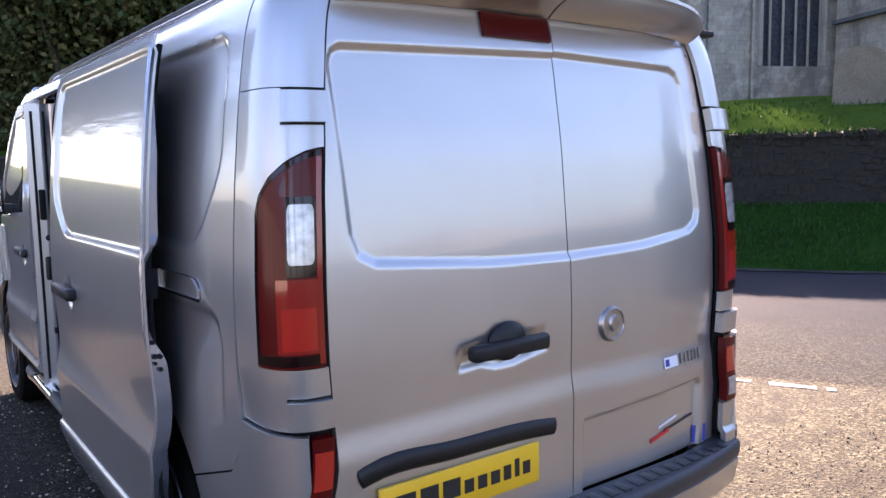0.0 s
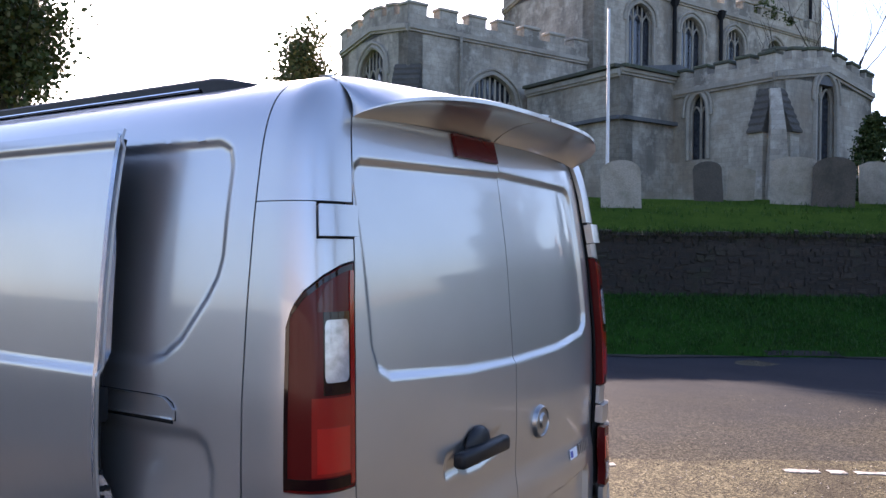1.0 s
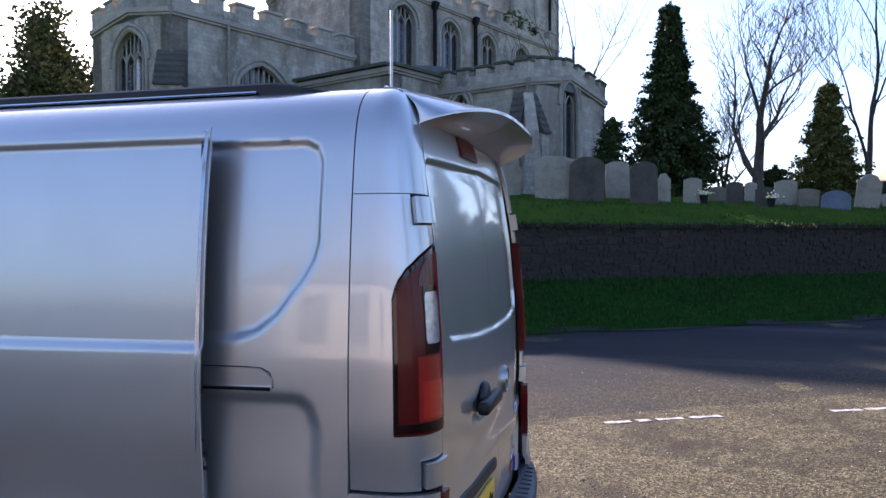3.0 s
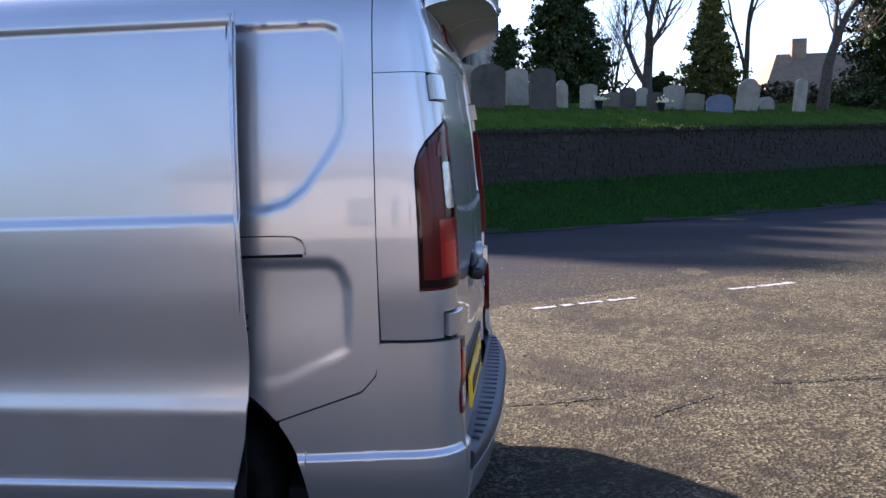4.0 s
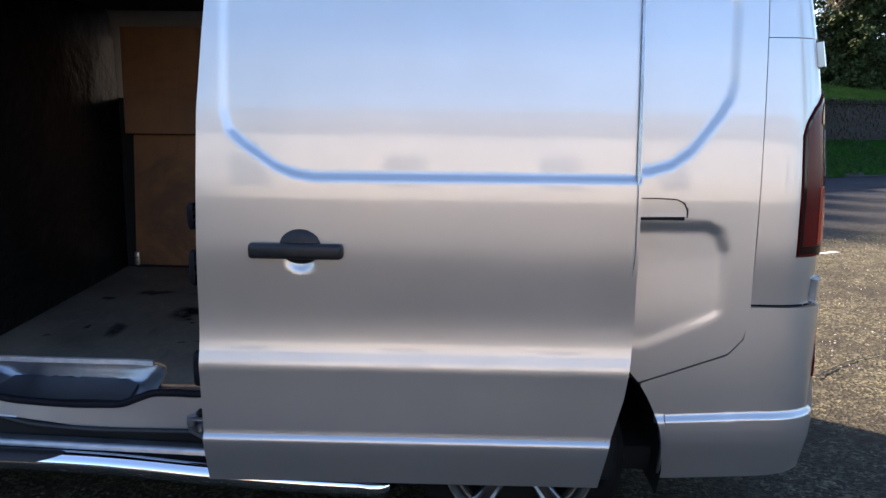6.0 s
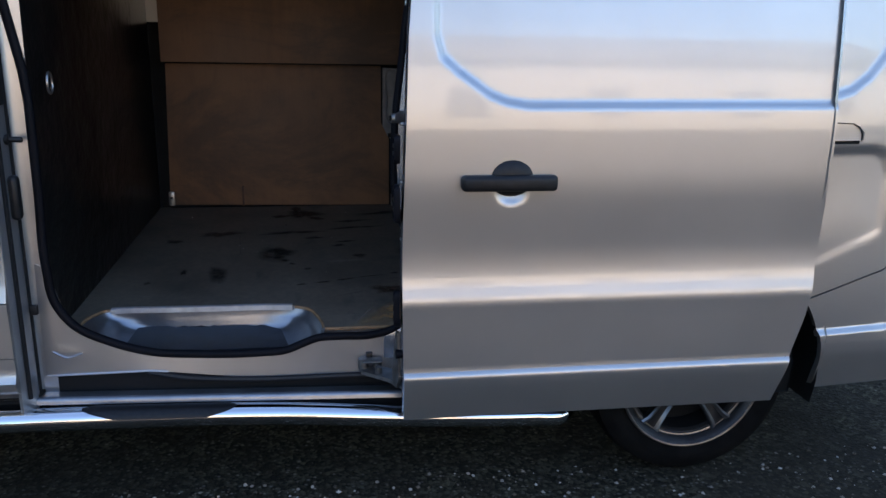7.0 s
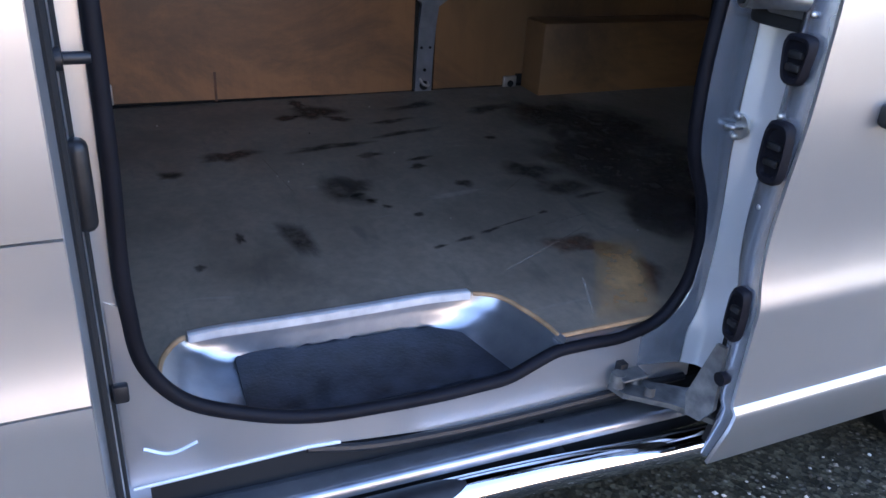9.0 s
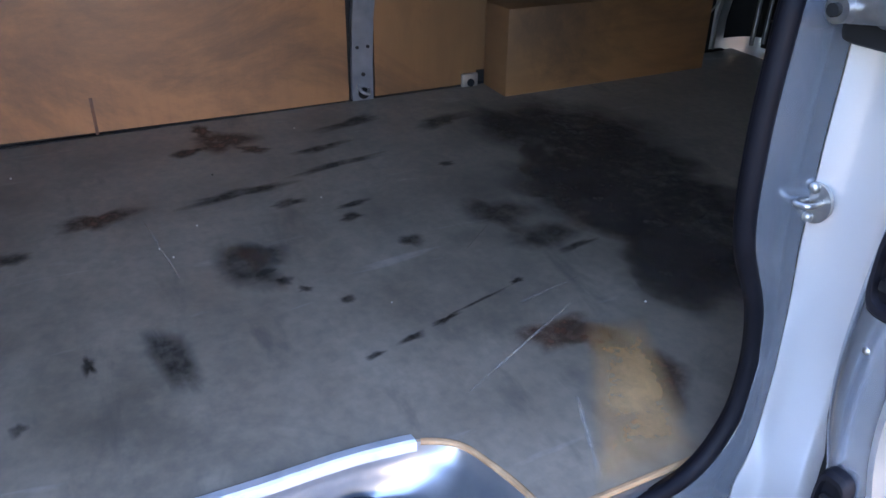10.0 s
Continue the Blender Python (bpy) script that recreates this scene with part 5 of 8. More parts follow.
# ---- wheels ----
def wheel(name, x, y, s):
    tyre_prof = [(-0.09, 0.235), (-0.104, 0.27), (-0.105, 0.30), (-0.09, 0.325), (-0.05, 0.335), (0.05, 0.335), (0.09, 0.325), (0.105, 0.30), (0.104, 0.27), (0.09, 0.235)]
    n = 56
    verts, faces = [], []
    for i in range(n):
        a = 2 * math.pi * i / n
        for px, r in tyre_prof:
            verts.append((x + px, y + r * math.cos(a), WHEEL_Z + r * math.sin(a)))
    m = len(tyre_prof)
    for i in range(n):
        j = (i + 1) % n
        for k in range(m - 1):
            faces.append((i * m + k, i * m + k + 1, j * m + k + 1, j * m + k))
    hub = new("wheel")
    hub.location = (x, y, WHEEL_Z)
    hub.parent = van
    hub.matrix_parent_inverse = HOME[van.name].inverted()
    HOME[hub.name] = Matrix.Translation((x, y, WHEEL_Z))
    raw("tyre", verts, faces, TYRE, hub, "black rubber tyre")
    verts, faces = [], []
    for nm, mat, prof in (("rim", ALLOY, [(0.07, 0.226), (0.098, 0.241), (0.103, 0.234), (0.090, 0.219), (0.072, 0.214), (0.070, 0.203), (0.058, 0.197)]), ("barrel", DARK, [(0.058, 0.1975), (0.03, 0.195), (-0.08, 0.20), (-0.08, 0.226), (0.07, 0.2265)])):
        verts, faces, m = [], [], len(prof)
        for i in range(n):
            a = 2 * math.pi * i / n
            for px, r in prof:
                verts.append((x - s * px, y + r * math.cos(a), WHEEL_Z + r * math.sin(a)))
        for i in range(n):
            j = (i + 1) % n
            for k in range(m - 1):
                faces.append((i * m + k, i * m + k + 1, j * m + k + 1, j * m + k))
        raw(nm, verts, faces, mat, hub, "grey alloy rim" if nm == "rim" else "")
    for px, r, thick in ((0.101, 0.238, 0.005), (0.073, 0.211, 0.006)):
        raw("rim_lip", *tube_geo([(x - s * px, y + r * math.cos(a), WHEEL_Z + r * math.sin(a)) for a in np.linspace(0, 2 * math.pi, 65)[:-1]], thick, 8, True), POLISH, hub, "polished rim edge")
    for i in range(5):
        # broad spokes, hollowed between two raised edges
        a0 = 2 * math.pi * (i + 0.25) / 5
        bm = bmesh.new()
        rows = []
        for r, w, d in ((0.03, 0.020, -0.012), (0.08, 0.021, -0.006), (0.14, 0.024, 0.0), (0.19, 0.030, 0.004), (0.214, 0.040, 0.002)):
            rows.append([bm.verts.new((r, q * w, d + h)) for q, h in ((-1, -0.028), (-1, -0.003), (-0.8, 0.002), (-0.45, -0.006), (0.45, -0.006), (0.8, 0.002), (1, -0.003), (1, -0.028))])
        for p, q in zip(rows, rows[1:]):
            for k in range(7):
                bm.faces.new((p[k], q[k], q[k + 1], p[k + 1])).material_index = 1 if k in (1, 2, 4, 5) else 0
            bm.faces.new((p[7], q[7], q[0], p[0]))
        bm.faces.new(rows[0])
        bm.faces.new(rows[-1][::-1])
        mat = Matrix.Translation((x - s * 0.082, y, WHEEL_Z)) @ Matrix(((0, 0, -s, 0), (math.cos(a0), -math.sin(a0), 0, 0), (math.sin(a0), math.cos(a0), 0, 0), (0, 0, 0, 1)))
        bmesh.ops.transform(bm, matrix=mat, verts=bm.verts)
        bmesh.ops.recalc_face_normals(bm, faces=bm.faces)
        part("spoke", bm, ALLOY, hub).data.materials.append(POLISH)
    bm = bmesh.new()
    bmesh.ops.create_cone(bm, segments=24, radius1=0.05, radius2=0.042, depth=0.03, cap_ends=True, matrix=Matrix.Translation((x - s * 0.072, y, WHEEL_Z)) @ pose(0, 0, 0, 0, 90, 0))
    part("hub_cap", bm, ALLOY, hub)
    bm = bmesh.new()
    bmesh.ops.create_cone(bm, segments=32, radius1=0.196, radius2=0.196, depth=0.03, cap_ends=True, matrix=Matrix.Translation((x + s * 0.03, y, WHEEL_Z)) @ pose(0, 0, 0, 0, 90, 0))
    part("brake_disc", bm, DARK, hub)


for s in (1, -1):
    wheel("wheel", -0.835 * s, WHEEL_Y, s)
    wheel("wheel", -0.835 * s, WHEEL_Y + 3.07, s)
    for yc in (WHEEL_Y, WHEEL_Y + 3.07):
        verts, faces = [], []
        for i in range(21):
            a = math.pi * (i / 20 * 1.16 - 0.08)
            for x in (0.945, 0.60 if s > 0 else 0.885):
                verts.append((-s * x * (1 if x < 0.9 else float(nose(yc)) * 0.985), yc + 0.445 * math.cos(a), WHEEL_Z + 0.445 * math.sin(a)))
        faces = [(2 * i, 2 * i + 1, 2 * i + 3, 2 * i + 2) for i in range(20)]
        raw("arch_liner", verts, faces, DARK, van, "black wheel arch liner")
block("underbody", (-0.80, 0.25, 0.24), (0.80, 4.7, 0.33), DARK, van, bevel=0.02)

# ---- load space ----
FZ = 0.51


def fz(x, lift=0.0):
    """The load floor, tilted down towards the door to fit the camera's view."""
    return FZ - 0.004 + 0.032 * (x + 0.57) + lift


cut = smooth_line([(-0.798, 3.037, 0), (-0.70, 3.03, 0), (-0.60, 3.01, 0), (-0.555, 2.972, 0), (-0.550, 2.94, 0), (-0.553, 2.80, 0), (-0.557, 2.62, 0), (-0.562, 2.42, 0), (-0.572, 2.362, 0), (-0.60, 2.315, 0), (-0.66, 2.288, 0), (-0.72, 2.272, 0), (-0.798, 2.262, 0)], 6)
floor_edge = [(p.x, p.y) for p in cut]
outline = [p for p in floor_edge if p[1] > 2.5 or p[0] > -0.776] + [(-0.777, 2.263), (-0.777, 1.78), (-0.60, 1.70), (-0.58, 0.30), (0.88, 0.30), (0.88, 3.074), (-0.798, 3.074)]
bm = bmesh.new()
top = [bm.verts.new((x, y, fz(x))) for x, y in outline]
low = [bm.verts.new((x, y, fz(x, -0.012))) for x, y in outline]
bm.faces.new(top)
bm.faces.new(low[::-1])
n = len(outline)
for i in range(n):
    bm.faces.new((top[i], low[i], low[(i + 1) % n], top[(i + 1) % n]))
bmesh.ops.triangulate(bm, faces=[fc for fc in bm.faces if len(fc.verts) > 4])
load_floor = part("load_floor", bm, FLOORM, van, "stained grey-brown plywood load floor", 20)
for run in ([p for p in floor_edge if p[1] > 2.962 and p[0] > -0.78], [p for p in floor_edge if p[1] < 2.37 and p[0] > -0.776] + [(-0.777, 2.263), (-0.777, 2.12), (-0.777, 1.97)]):
    raw("floor_edge", *tube_geo([(x, y, fz(x, -0.004)) for x, y in run], 0.0055, 8), PLYEDGE, load_floor, "raw cut plywood edge")
block("sill_ledge", (-0.798, 1.93, 0.46), (-0.765, 2.275, 0.489), BARE, van, bevel=0.004)
strip_run = [p for p in floor_edge if 2.365 < p[1] < 2.966]
verts = []
for x, y in strip_run:
    for dx, dz in ((0.011, 0.0005), (0.011, 0.0025), (-0.004, 0.0045), (-0.009, 0.002), (-0.010, -0.014), (-0.006, -0.014), (-0.006, 0.0)):
        verts.append((x + dx, y, fz(x, dz)))
faces = [(i * 7 + k, (i + 1) * 7 + k, (i + 1) * 7 + (k + 1) % 7, i * 7 + (k + 1) % 7) for i in range(len(strip_run) - 1) for k in range(7)]
raw("edge_strip", verts, faces + [tuple(range(7)), tuple(len(verts) - 1 - k for k in range(7))], STRIP, load_floor, "aluminium edge strip", 25)

# step well pressed into the floor
mat_edge = smooth_line([(-0.798, 2.885, 0), (-0.74, 2.893, 0), (-0.62, 2.885, 0), (-0.578, 2.865, 0), (-0.562, 2.83, 0), (-0.563, 2.74, 0), (-0.569, 2.60, 0), (-0.580, 2.45, 0), (-0.600, 2.405, 0), (-0.65, 2.385, 0), (-0.70, 2.376, 0), (-0.74, 2.37, 0), (-0.798, 2.345, 0)], 6)
verts, faces = [], []
rings = 14
for p, q in zip(cut, mat_edge):
    for k in range(rings):
        t = k / (rings - 1)
        r = p.lerp(q, t)
        prof = (1 - t) ** 1.9 * (1 - 0.12 * math.sin(math.pi * min(1, t * 3)))
        zz = 0.428 + (FZ - 0.008 - 0.428) * prof
        verts.append((r.x, r.y, zz))
n = len(cut)
faces = [(i * rings + k, (i + 1) * rings + k, (i + 1) * rings + k + 1, i * rings + k + 1) for i in range(n - 1) for k in range(rings - 1)]
b0 = len(verts)
verts += [(q.x, q.y, 0.428) for q in mat_edge]
faces.append(tuple(range(b0, b0 + n)))
raw("step_well", verts, faces, BARE, van, "silver painted step well", 60)
# rubber mat cut to the well's floor, its back edge torn
mr = random.Random(17)
edge_run = [(-0.785, 2.889), (-0.57, 2.879)] + [(-0.553 - 0.026 * k / 30 + mr.uniform(-0.005, 0.003), 2.872 - 0.42 * k / 30) for k in range(31)] + [(-0.62, 2.408), (-0.785, 2.376)]
bm = bmesh.new()
tp = [bm.verts.new((x, y, 0.4415 + 0.0025 * math.sin(i * 1.7))) for i, (x, y) in enumerate(edge_run)]
lw = [bm.verts.new((x, y, 0.4285)) for x, y in edge_run]
bm.faces.new(tp)
n = len(edge_run)
for i in range(n):
    bm.faces.new((tp[i], lw[i], lw[(i + 1) % n], tp[(i + 1) % n]))
part("step_mat", bm, MATRUB, van, "worn black rubber step mat with torn edge")

# ply-lined walls, posts, bulkhead, roof liner
PX = 0.872


def ply_sheet(name, pts, x0, thick=0.012, parent=None, label=""):
    vs = [(x0, y, z) for y, z in pts] + [(x0 + thick, y, z) for y, z in pts]
    n = len(pts)
    return raw(name, vs, [tuple(range(n)), tuple(range(2 * n - 1, n - 1, -1))] + [(i, (i + 1) % n, n + (i + 1) % n, n + i) for i in range(n)], PLY, parent or van, label, 20)


ply_sheet("ply_lining", [(3.022, 0.567), (1.925, 0.553), (1.925, 0.90), (1.965, 0.98), (1.965, 1.26), (3.0, 1.26)], PX, label="varnished plywood side lining")
ply_sheet("ply_lining", [(1.835, 0.553), (1.47, 0.545), (1.47, 0.60), (0.50, 0.58), (0.52, 1.26), (1.71, 1.26), (1.71, 0.97), (1.835, 0.86)], PX + 0.003, label="varnished plywood side lining")
ply_sheet("ply_lining", [(3.0, 1.27), (0.52, 1.27), (0.52, 1.80), (3.0, 1.80)], PX - 0.10, label="plywood upper lining")
# dark strip filling the gap under the lining
block("wall_gap_rail", (PX - 0.004, 0.35, 0.512), (PX + 0.02, 3.02, 0.556), DARK, van, bevel=0)
post = raw("wall_post", [(PX - 0.006 + dx, y, z) for dx in (0, 0.03) for y, z in ((1.915, 0.53), (1.845, 0.53), (1.845, 0.66), (1.838, 0.80), (1.83, 0.87), (1.755, 0.92), (1.73, 0.96), (1.725, 1.25), (1.955, 1.25), (1.955, 0.96), (1.93, 0.91), (1.90, 0.88), (1.907, 0.80), (1.912, 0.66))], [tuple(range(14)), tuple(range(27, 13, -1))] + [(i, (i + 1) % 14, 14 + (i + 1) % 14, 14 + i) for i in range(14)], PRIMER, van, "grey painted steel body post", 20)
for lo, hi in (((1.76, 0.98), (1.86, 1.24)), ((1.885, 0.905), (1.93, 0.925))):
    block("post_hole", (PX - 0.010, lo[0], lo[1]), (PX - 0.002, hi[0], hi[1]), DARK, post, bevel=0.003)
for y, z, r in ((1.878, 0.575, 0.018), (1.878, 0.635, 0.006), (1.895, 0.72, 0.005), (1.86, 0.72, 0.005)):
    bm = bmesh.new()
    bmesh.ops.create_cone(bm, segments=16, radius1=r, radius2=r, depth=0.006, cap_ends=True, matrix=Matrix.Translation((PX - 0.008, y, z)) @ pose(0, 0, 0, 0, 90, 0))
    part("post_hole", bm, DARK, post)
raw("post_rim", *tube_geo(smooth_line([(PX - 0.008, y, z) for y, z in ((1.752, 0.985), (1.748, 1.10), (1.752, 1.235), (1.84, 1.24), (1.93, 1.235), (1.935, 1.10), (1.93, 0.985), (1.90, 0.955), (1.80, 0.955))], 4, True), 0.006, 6, True), PRIMER, post)
block("post_slot", (PX - 0.0135, 1.868, 1.06), (PX - 0.007, 1.878, 1.24), DARK, post, bevel=0)
tube("lashing_eye", smooth_line([(PX - 0.004, 1.895, 0.60), (PX - 0.03, 1.89, 0.585), (PX - 0.03, 1.87, 0.578), (PX - 0.004, 1.862, 0.585)]), 0.005, STEEL, van, "bright lashing eye")
for y, z, hw in ((1.50, 0.56, 0.03), (3.012, 0.60, 0.014)):
    bm = bmesh.new()
    box(bm, (PX - 0.016, y - hw, z - 0.02 - (0.03 - hw)), (PX, y + hw, z + 0.035), 0.006)
    br = part("lashing_bracket", bm, STEEL, van, "zinc lashing bracket")
    bm = bmesh.new()
    bmesh.ops.create_cone(bm, segments=14, radius1=hw * 0.43, radius2=hw * 0.43, depth=0.006, cap_ends=True, matrix=Matrix.Translation((PX - 0.018, y, z + 0.005)) @ pose(0, 0, 0, 0, 90, 0))
    part("eye_hole", bm, DARK, br)
bm = bmesh.new()
box(bm, (0.722, 0.60, 0.512), (0.868, 1.445, 0.825), 0.006)
part("wheel_box", bm, PLYBOX, van, "plywood wheel arch box")
for y in (1.12, 1.41):
    block("box_batten", (0.716, y - 0.004, 0.53), (0.7235, y + 0.004, 0.79), STAIN, van, bevel=0)
block("bulkhead", (-0.79, 3.072, 0.36), (0.884, 3.086, 1.90), SHEETMETAL, van, "dark steel bulkhead", 0.004)
raw("bulkhead_loop", *tube_geo([(-0.70 + 0.022 * math.cos(a), 3.03, 1.25 + 0.03 * math.sin(a)) for a in np.linspace(0, 2 * math.pi, 17)[:-1]], 0.004, 6, True), STEEL, van)
block("roof_lining", (-0.72, 0.30, 1.88), (0.84, 3.06, 1.90), HEADLINER, van, bevel=0.004)
block("near_side_lining", (-0.81, 0.42, 0.82), (-0.79, 1.94, 1.80), PLY, van, bevel=0.002)
# dark sheet added behind the far lining against light leaking in
block("far_flank", (0.8845, 0.42, 0.34), (0.8885, 3.09, 1.45), DARK, van, bevel=0)
for y in (0.36, 0.42):
    tube("door_rod", [(0.68, y, 0.62), (0.68, y - 0.02, 1.3)], 0.008, OLDZINC, van)
block("door_latch", (0.64, 0.31, 0.60), (0.70, 0.35, 0.70), PLASTIC, van)


# stains, scrapes and a painted patch of light on the load floor
def light_quad(name, pts, mat):
    """A patch of light painted on the floor, with straight, feathered sides."""
    c = Vector((sum(p[0] for p in pts) / 4, sum(p[1] for p in pts) / 4))
    rim = []
    for (ax, ay), (bx, by) in zip(pts, pts[1:] + pts[:1]):
        for k in range(6):
            rim.append((ax + (bx - ax) * k / 6, ay + (by - ay) * k / 6))
    n = len(rim)
    inner = [(c.x + (x - c.x) * 0.40, c.y + (y - c.y) * 0.40) for x, y in rim]
    verts = [(x, y, fz(x, 0.0016)) for x, y in rim] + [(x, y, fz(x, 0.002)) for x, y in inner] + [(c.x, c.y, fz(c.x, 0.002))]
    ob = raw(name, verts, [(i, (i + 1) % n, n + (i + 1) % n, n + i) for i in range(n)] + [(n + i, n + (i + 1) % n, 2 * n) for i in range(n)], mat, load_floor)
    fade = ob.data.color_attributes.new("fade", "FLOAT_COLOR", "POINT")
    for i, d in enumerate(fade.data):
        d.color = (0, 0, 0, 1) if i < n else (1, 1, 1, 1)
    return ob


def scrape(name, x0, y0, x1, y1, w, mat):
    """A thin scrape that fades at both ends."""
    n, verts = 12, []
    nx, ny = y0 - y1, x1 - x0
    long = math.hypot(nx, ny)
    for i in range(n + 1):
        t = i / n
        x, y = x0 + (x1 - x0) * t, y0 + (y1 - y0) * t
        h = w * (0.35 + 0.65 * abs(math.sin(i * 2.3 + x0 * 9)))
        verts += [(x + nx / long * k * h, y + ny / long * k * h, fz(x, 0.0026)) for k in (-1, 0, 1)]
    ob = raw(name, verts, [(i * 3 + k, i * 3 + k + 1, i * 3 + k + 4, i * 3 + k + 3) for i in range(n) for k in (0, 1)], mat, load_floor)
    fade = ob.data.color_attributes.new("fade", "FLOAT_COLOR", "POINT")
    for i, d in enumerate(fade.data):
        f = math.sin(math.pi * (i // 3) / n) ** 0.5 if i % 3 == 1 else 0.0
        d.color = (f, f, f, 1)


def blot(name, x, y, rx, ry, mat, turn=0, seed=1, rag=0.3, n=48):
    """A ragged flat stain of its own shape, lying on the floor."""
    rnd = random.Random(seed)
    rim, inner = [], []
    waves = [(k, rag * rnd.uniform(0.3, 1.3) / k ** 0.6, rnd.uniform(0, 6.28)) for k in (2, 3, 4, 5, 7)]
    c, s = math.cos(radians(turn)), math.sin(radians(turn))
    for i in range(n):
        a = 2 * math.pi * i / n
        r = 1 + sum(w * math.sin(k * a + ph) for k, w, ph in waves) + rnd.uniform(-0.05, 0.05)
        u, w = rx * r * math.cos(a), ry * r * math.sin(a)
        px, py = x + u * c - w * s, y + u * s + w * c
        rim.append((px, py, fz(px, 0.0008)))
        inner.append((x + (px - x) * 0.42, y + (py - y) * 0.42, fz(x + (px - x) * 0.42, 0.0012)))
    verts = rim + inner + [(x, y, fz(x, 0.0013))]
    faces = [(i, (i + 1) % n, n + (i + 1) % n, n + i) for i in range(n)] + [(n + i, n + (i + 1) % n, 2 * n) for i in range(n)]
    ob = raw(name, verts, faces, mat, load_floor)
    fade = ob.data.color_attributes.new("fade", "FLOAT_COLOR", "POINT")
    for i, d in enumerate(fade.data):
        d.color = (0, 0, 0, 1) if i < n else (1, 1, 1, 1)
    return ob


# ---- ground, road, verge and churchyard ----
KX, KY = 0.53, -0.848
NX, NY = 0.848, 0.53
K0 = Vector((9.6, 1.1, 0))


def kn(k, n, z=0.0):
    """A place from metres along the kerb and across it, away from the van."""
    return Vector((K0.x + KX * k + NX * n, K0.y + KY * k + NY * n, z))


def height(n, k=0.0):
    """The lie of the land across the kerb."""
    return float(np.interp(n, [-5, 0, 0.15, 2.0, 2.02, 2.55, 2.6, 4.0, 8, 30, 120], [0, 0, 0.10, 0.72, 0.72, 0.72, 1.80, 2.20, 2.75, 3.5, 4.6]))


def sheet(name, ks, ns, mat, zadd=0.0, wobble=0.0, seed=0, label="", zf=None, ragged=False):
    verts = []
    for k in ks:
        for n in ns:
            z = (zf(n, k) if zf else 0.0) + zadd
            if wobble:
                z += wobble * noise.noise(Vector((k * 0.8, n * 0.8, seed)))
            q = n + (0.22 * noise.noise(Vector((k * 0.55, 0.3, seed))) + 0.12 * noise.noise(Vector((k * 2.1, 4.3, seed))) if ragged and n == ns[0] else 0)
            verts.append(kn(k, q, z))
    m = len(ns)
    faces = [(i * m + j, (i + 1) * m + j, (i + 1) * m + j + 1, i * m + j + 1) for i in range(len(ks) - 1) for j in range(m - 1)]
    return tagged(raw(name, verts, faces, mat, None, label, 60), label, "", "", "structure")


far = lambda a, b, n: [a + (b - a) * i / n for i in range(n + 1)]
sheet("ground", [-900, -300, -100, -40] + far(-30, 30, 60) + [40, 100, 300, 900], [-900, -300, -100, -40] + far(-30, -1, 58) + [0.2], GRAVEL, 0, 0.012, 3, "brown gravelled tarmac ground")
sheet("road", [-900, -300, -100] + far(-40, 40, 320) + [100, 300, 900], [-5.9] + far(-5.3, 0.06, 8), ASPHALT, 0.004, 0.012, 3, "grey-blue asphalt road", lambda n, k: -0.03 if n < -5.5 else 0.0, True)
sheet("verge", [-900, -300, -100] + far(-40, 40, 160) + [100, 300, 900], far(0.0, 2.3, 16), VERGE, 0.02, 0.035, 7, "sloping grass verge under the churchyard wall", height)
sheet("churchyard_lawn", [-900, -300, -100] + far(-40, 60, 100) + [100, 300, 900], [2.35, 2.62] + far(3, 12, 18) + far(14, 40, 13) + [80, 200, 900], LAWN, 0.0, 0.05, 9, "rough churchyard grass with graves", lambda n, k: height(max(n, 2.6), k))
for k0, k1 in ((-2.16, -1.11), (-0.05, 0.73), (2.0, 3.0), (4.1, 5.1), (-4.3, -3.3)):
    rnd = random.Random(int(k0 * 10))
    verts, faces = [], []
    m = 18
    for i in range(m + 1):
        k = k0 + (k1 - k0) * i / m
        w = 0.036 + rnd.uniform(-0.016, 0.010)
        c = -5.66 - 0.11 * (k + 2.16)
        z = 0.012 * noise.noise(Vector((k * 0.8, c * 0.8, 3))) + 0.006
        verts += [kn(k, c - w, z), kn(k, c + w, z), kn(k, c - w, z - 0.012), kn(k, c + w, z - 0.012)]
    for i in range(m):
        if i in (0, m - 1) or rnd.random() > 0.14:
            a = i * 4
            faces += [(a, a + 4, a + 5, a + 1), (a, a + 2, a + 6, a + 4), (a + 1, a + 5, a + 7, a + 3)]
    tagged(raw("road_marking", verts, faces, ROADPAINT, None), "worn white painted edge line", "road marking", "edge line dashes", "structure")

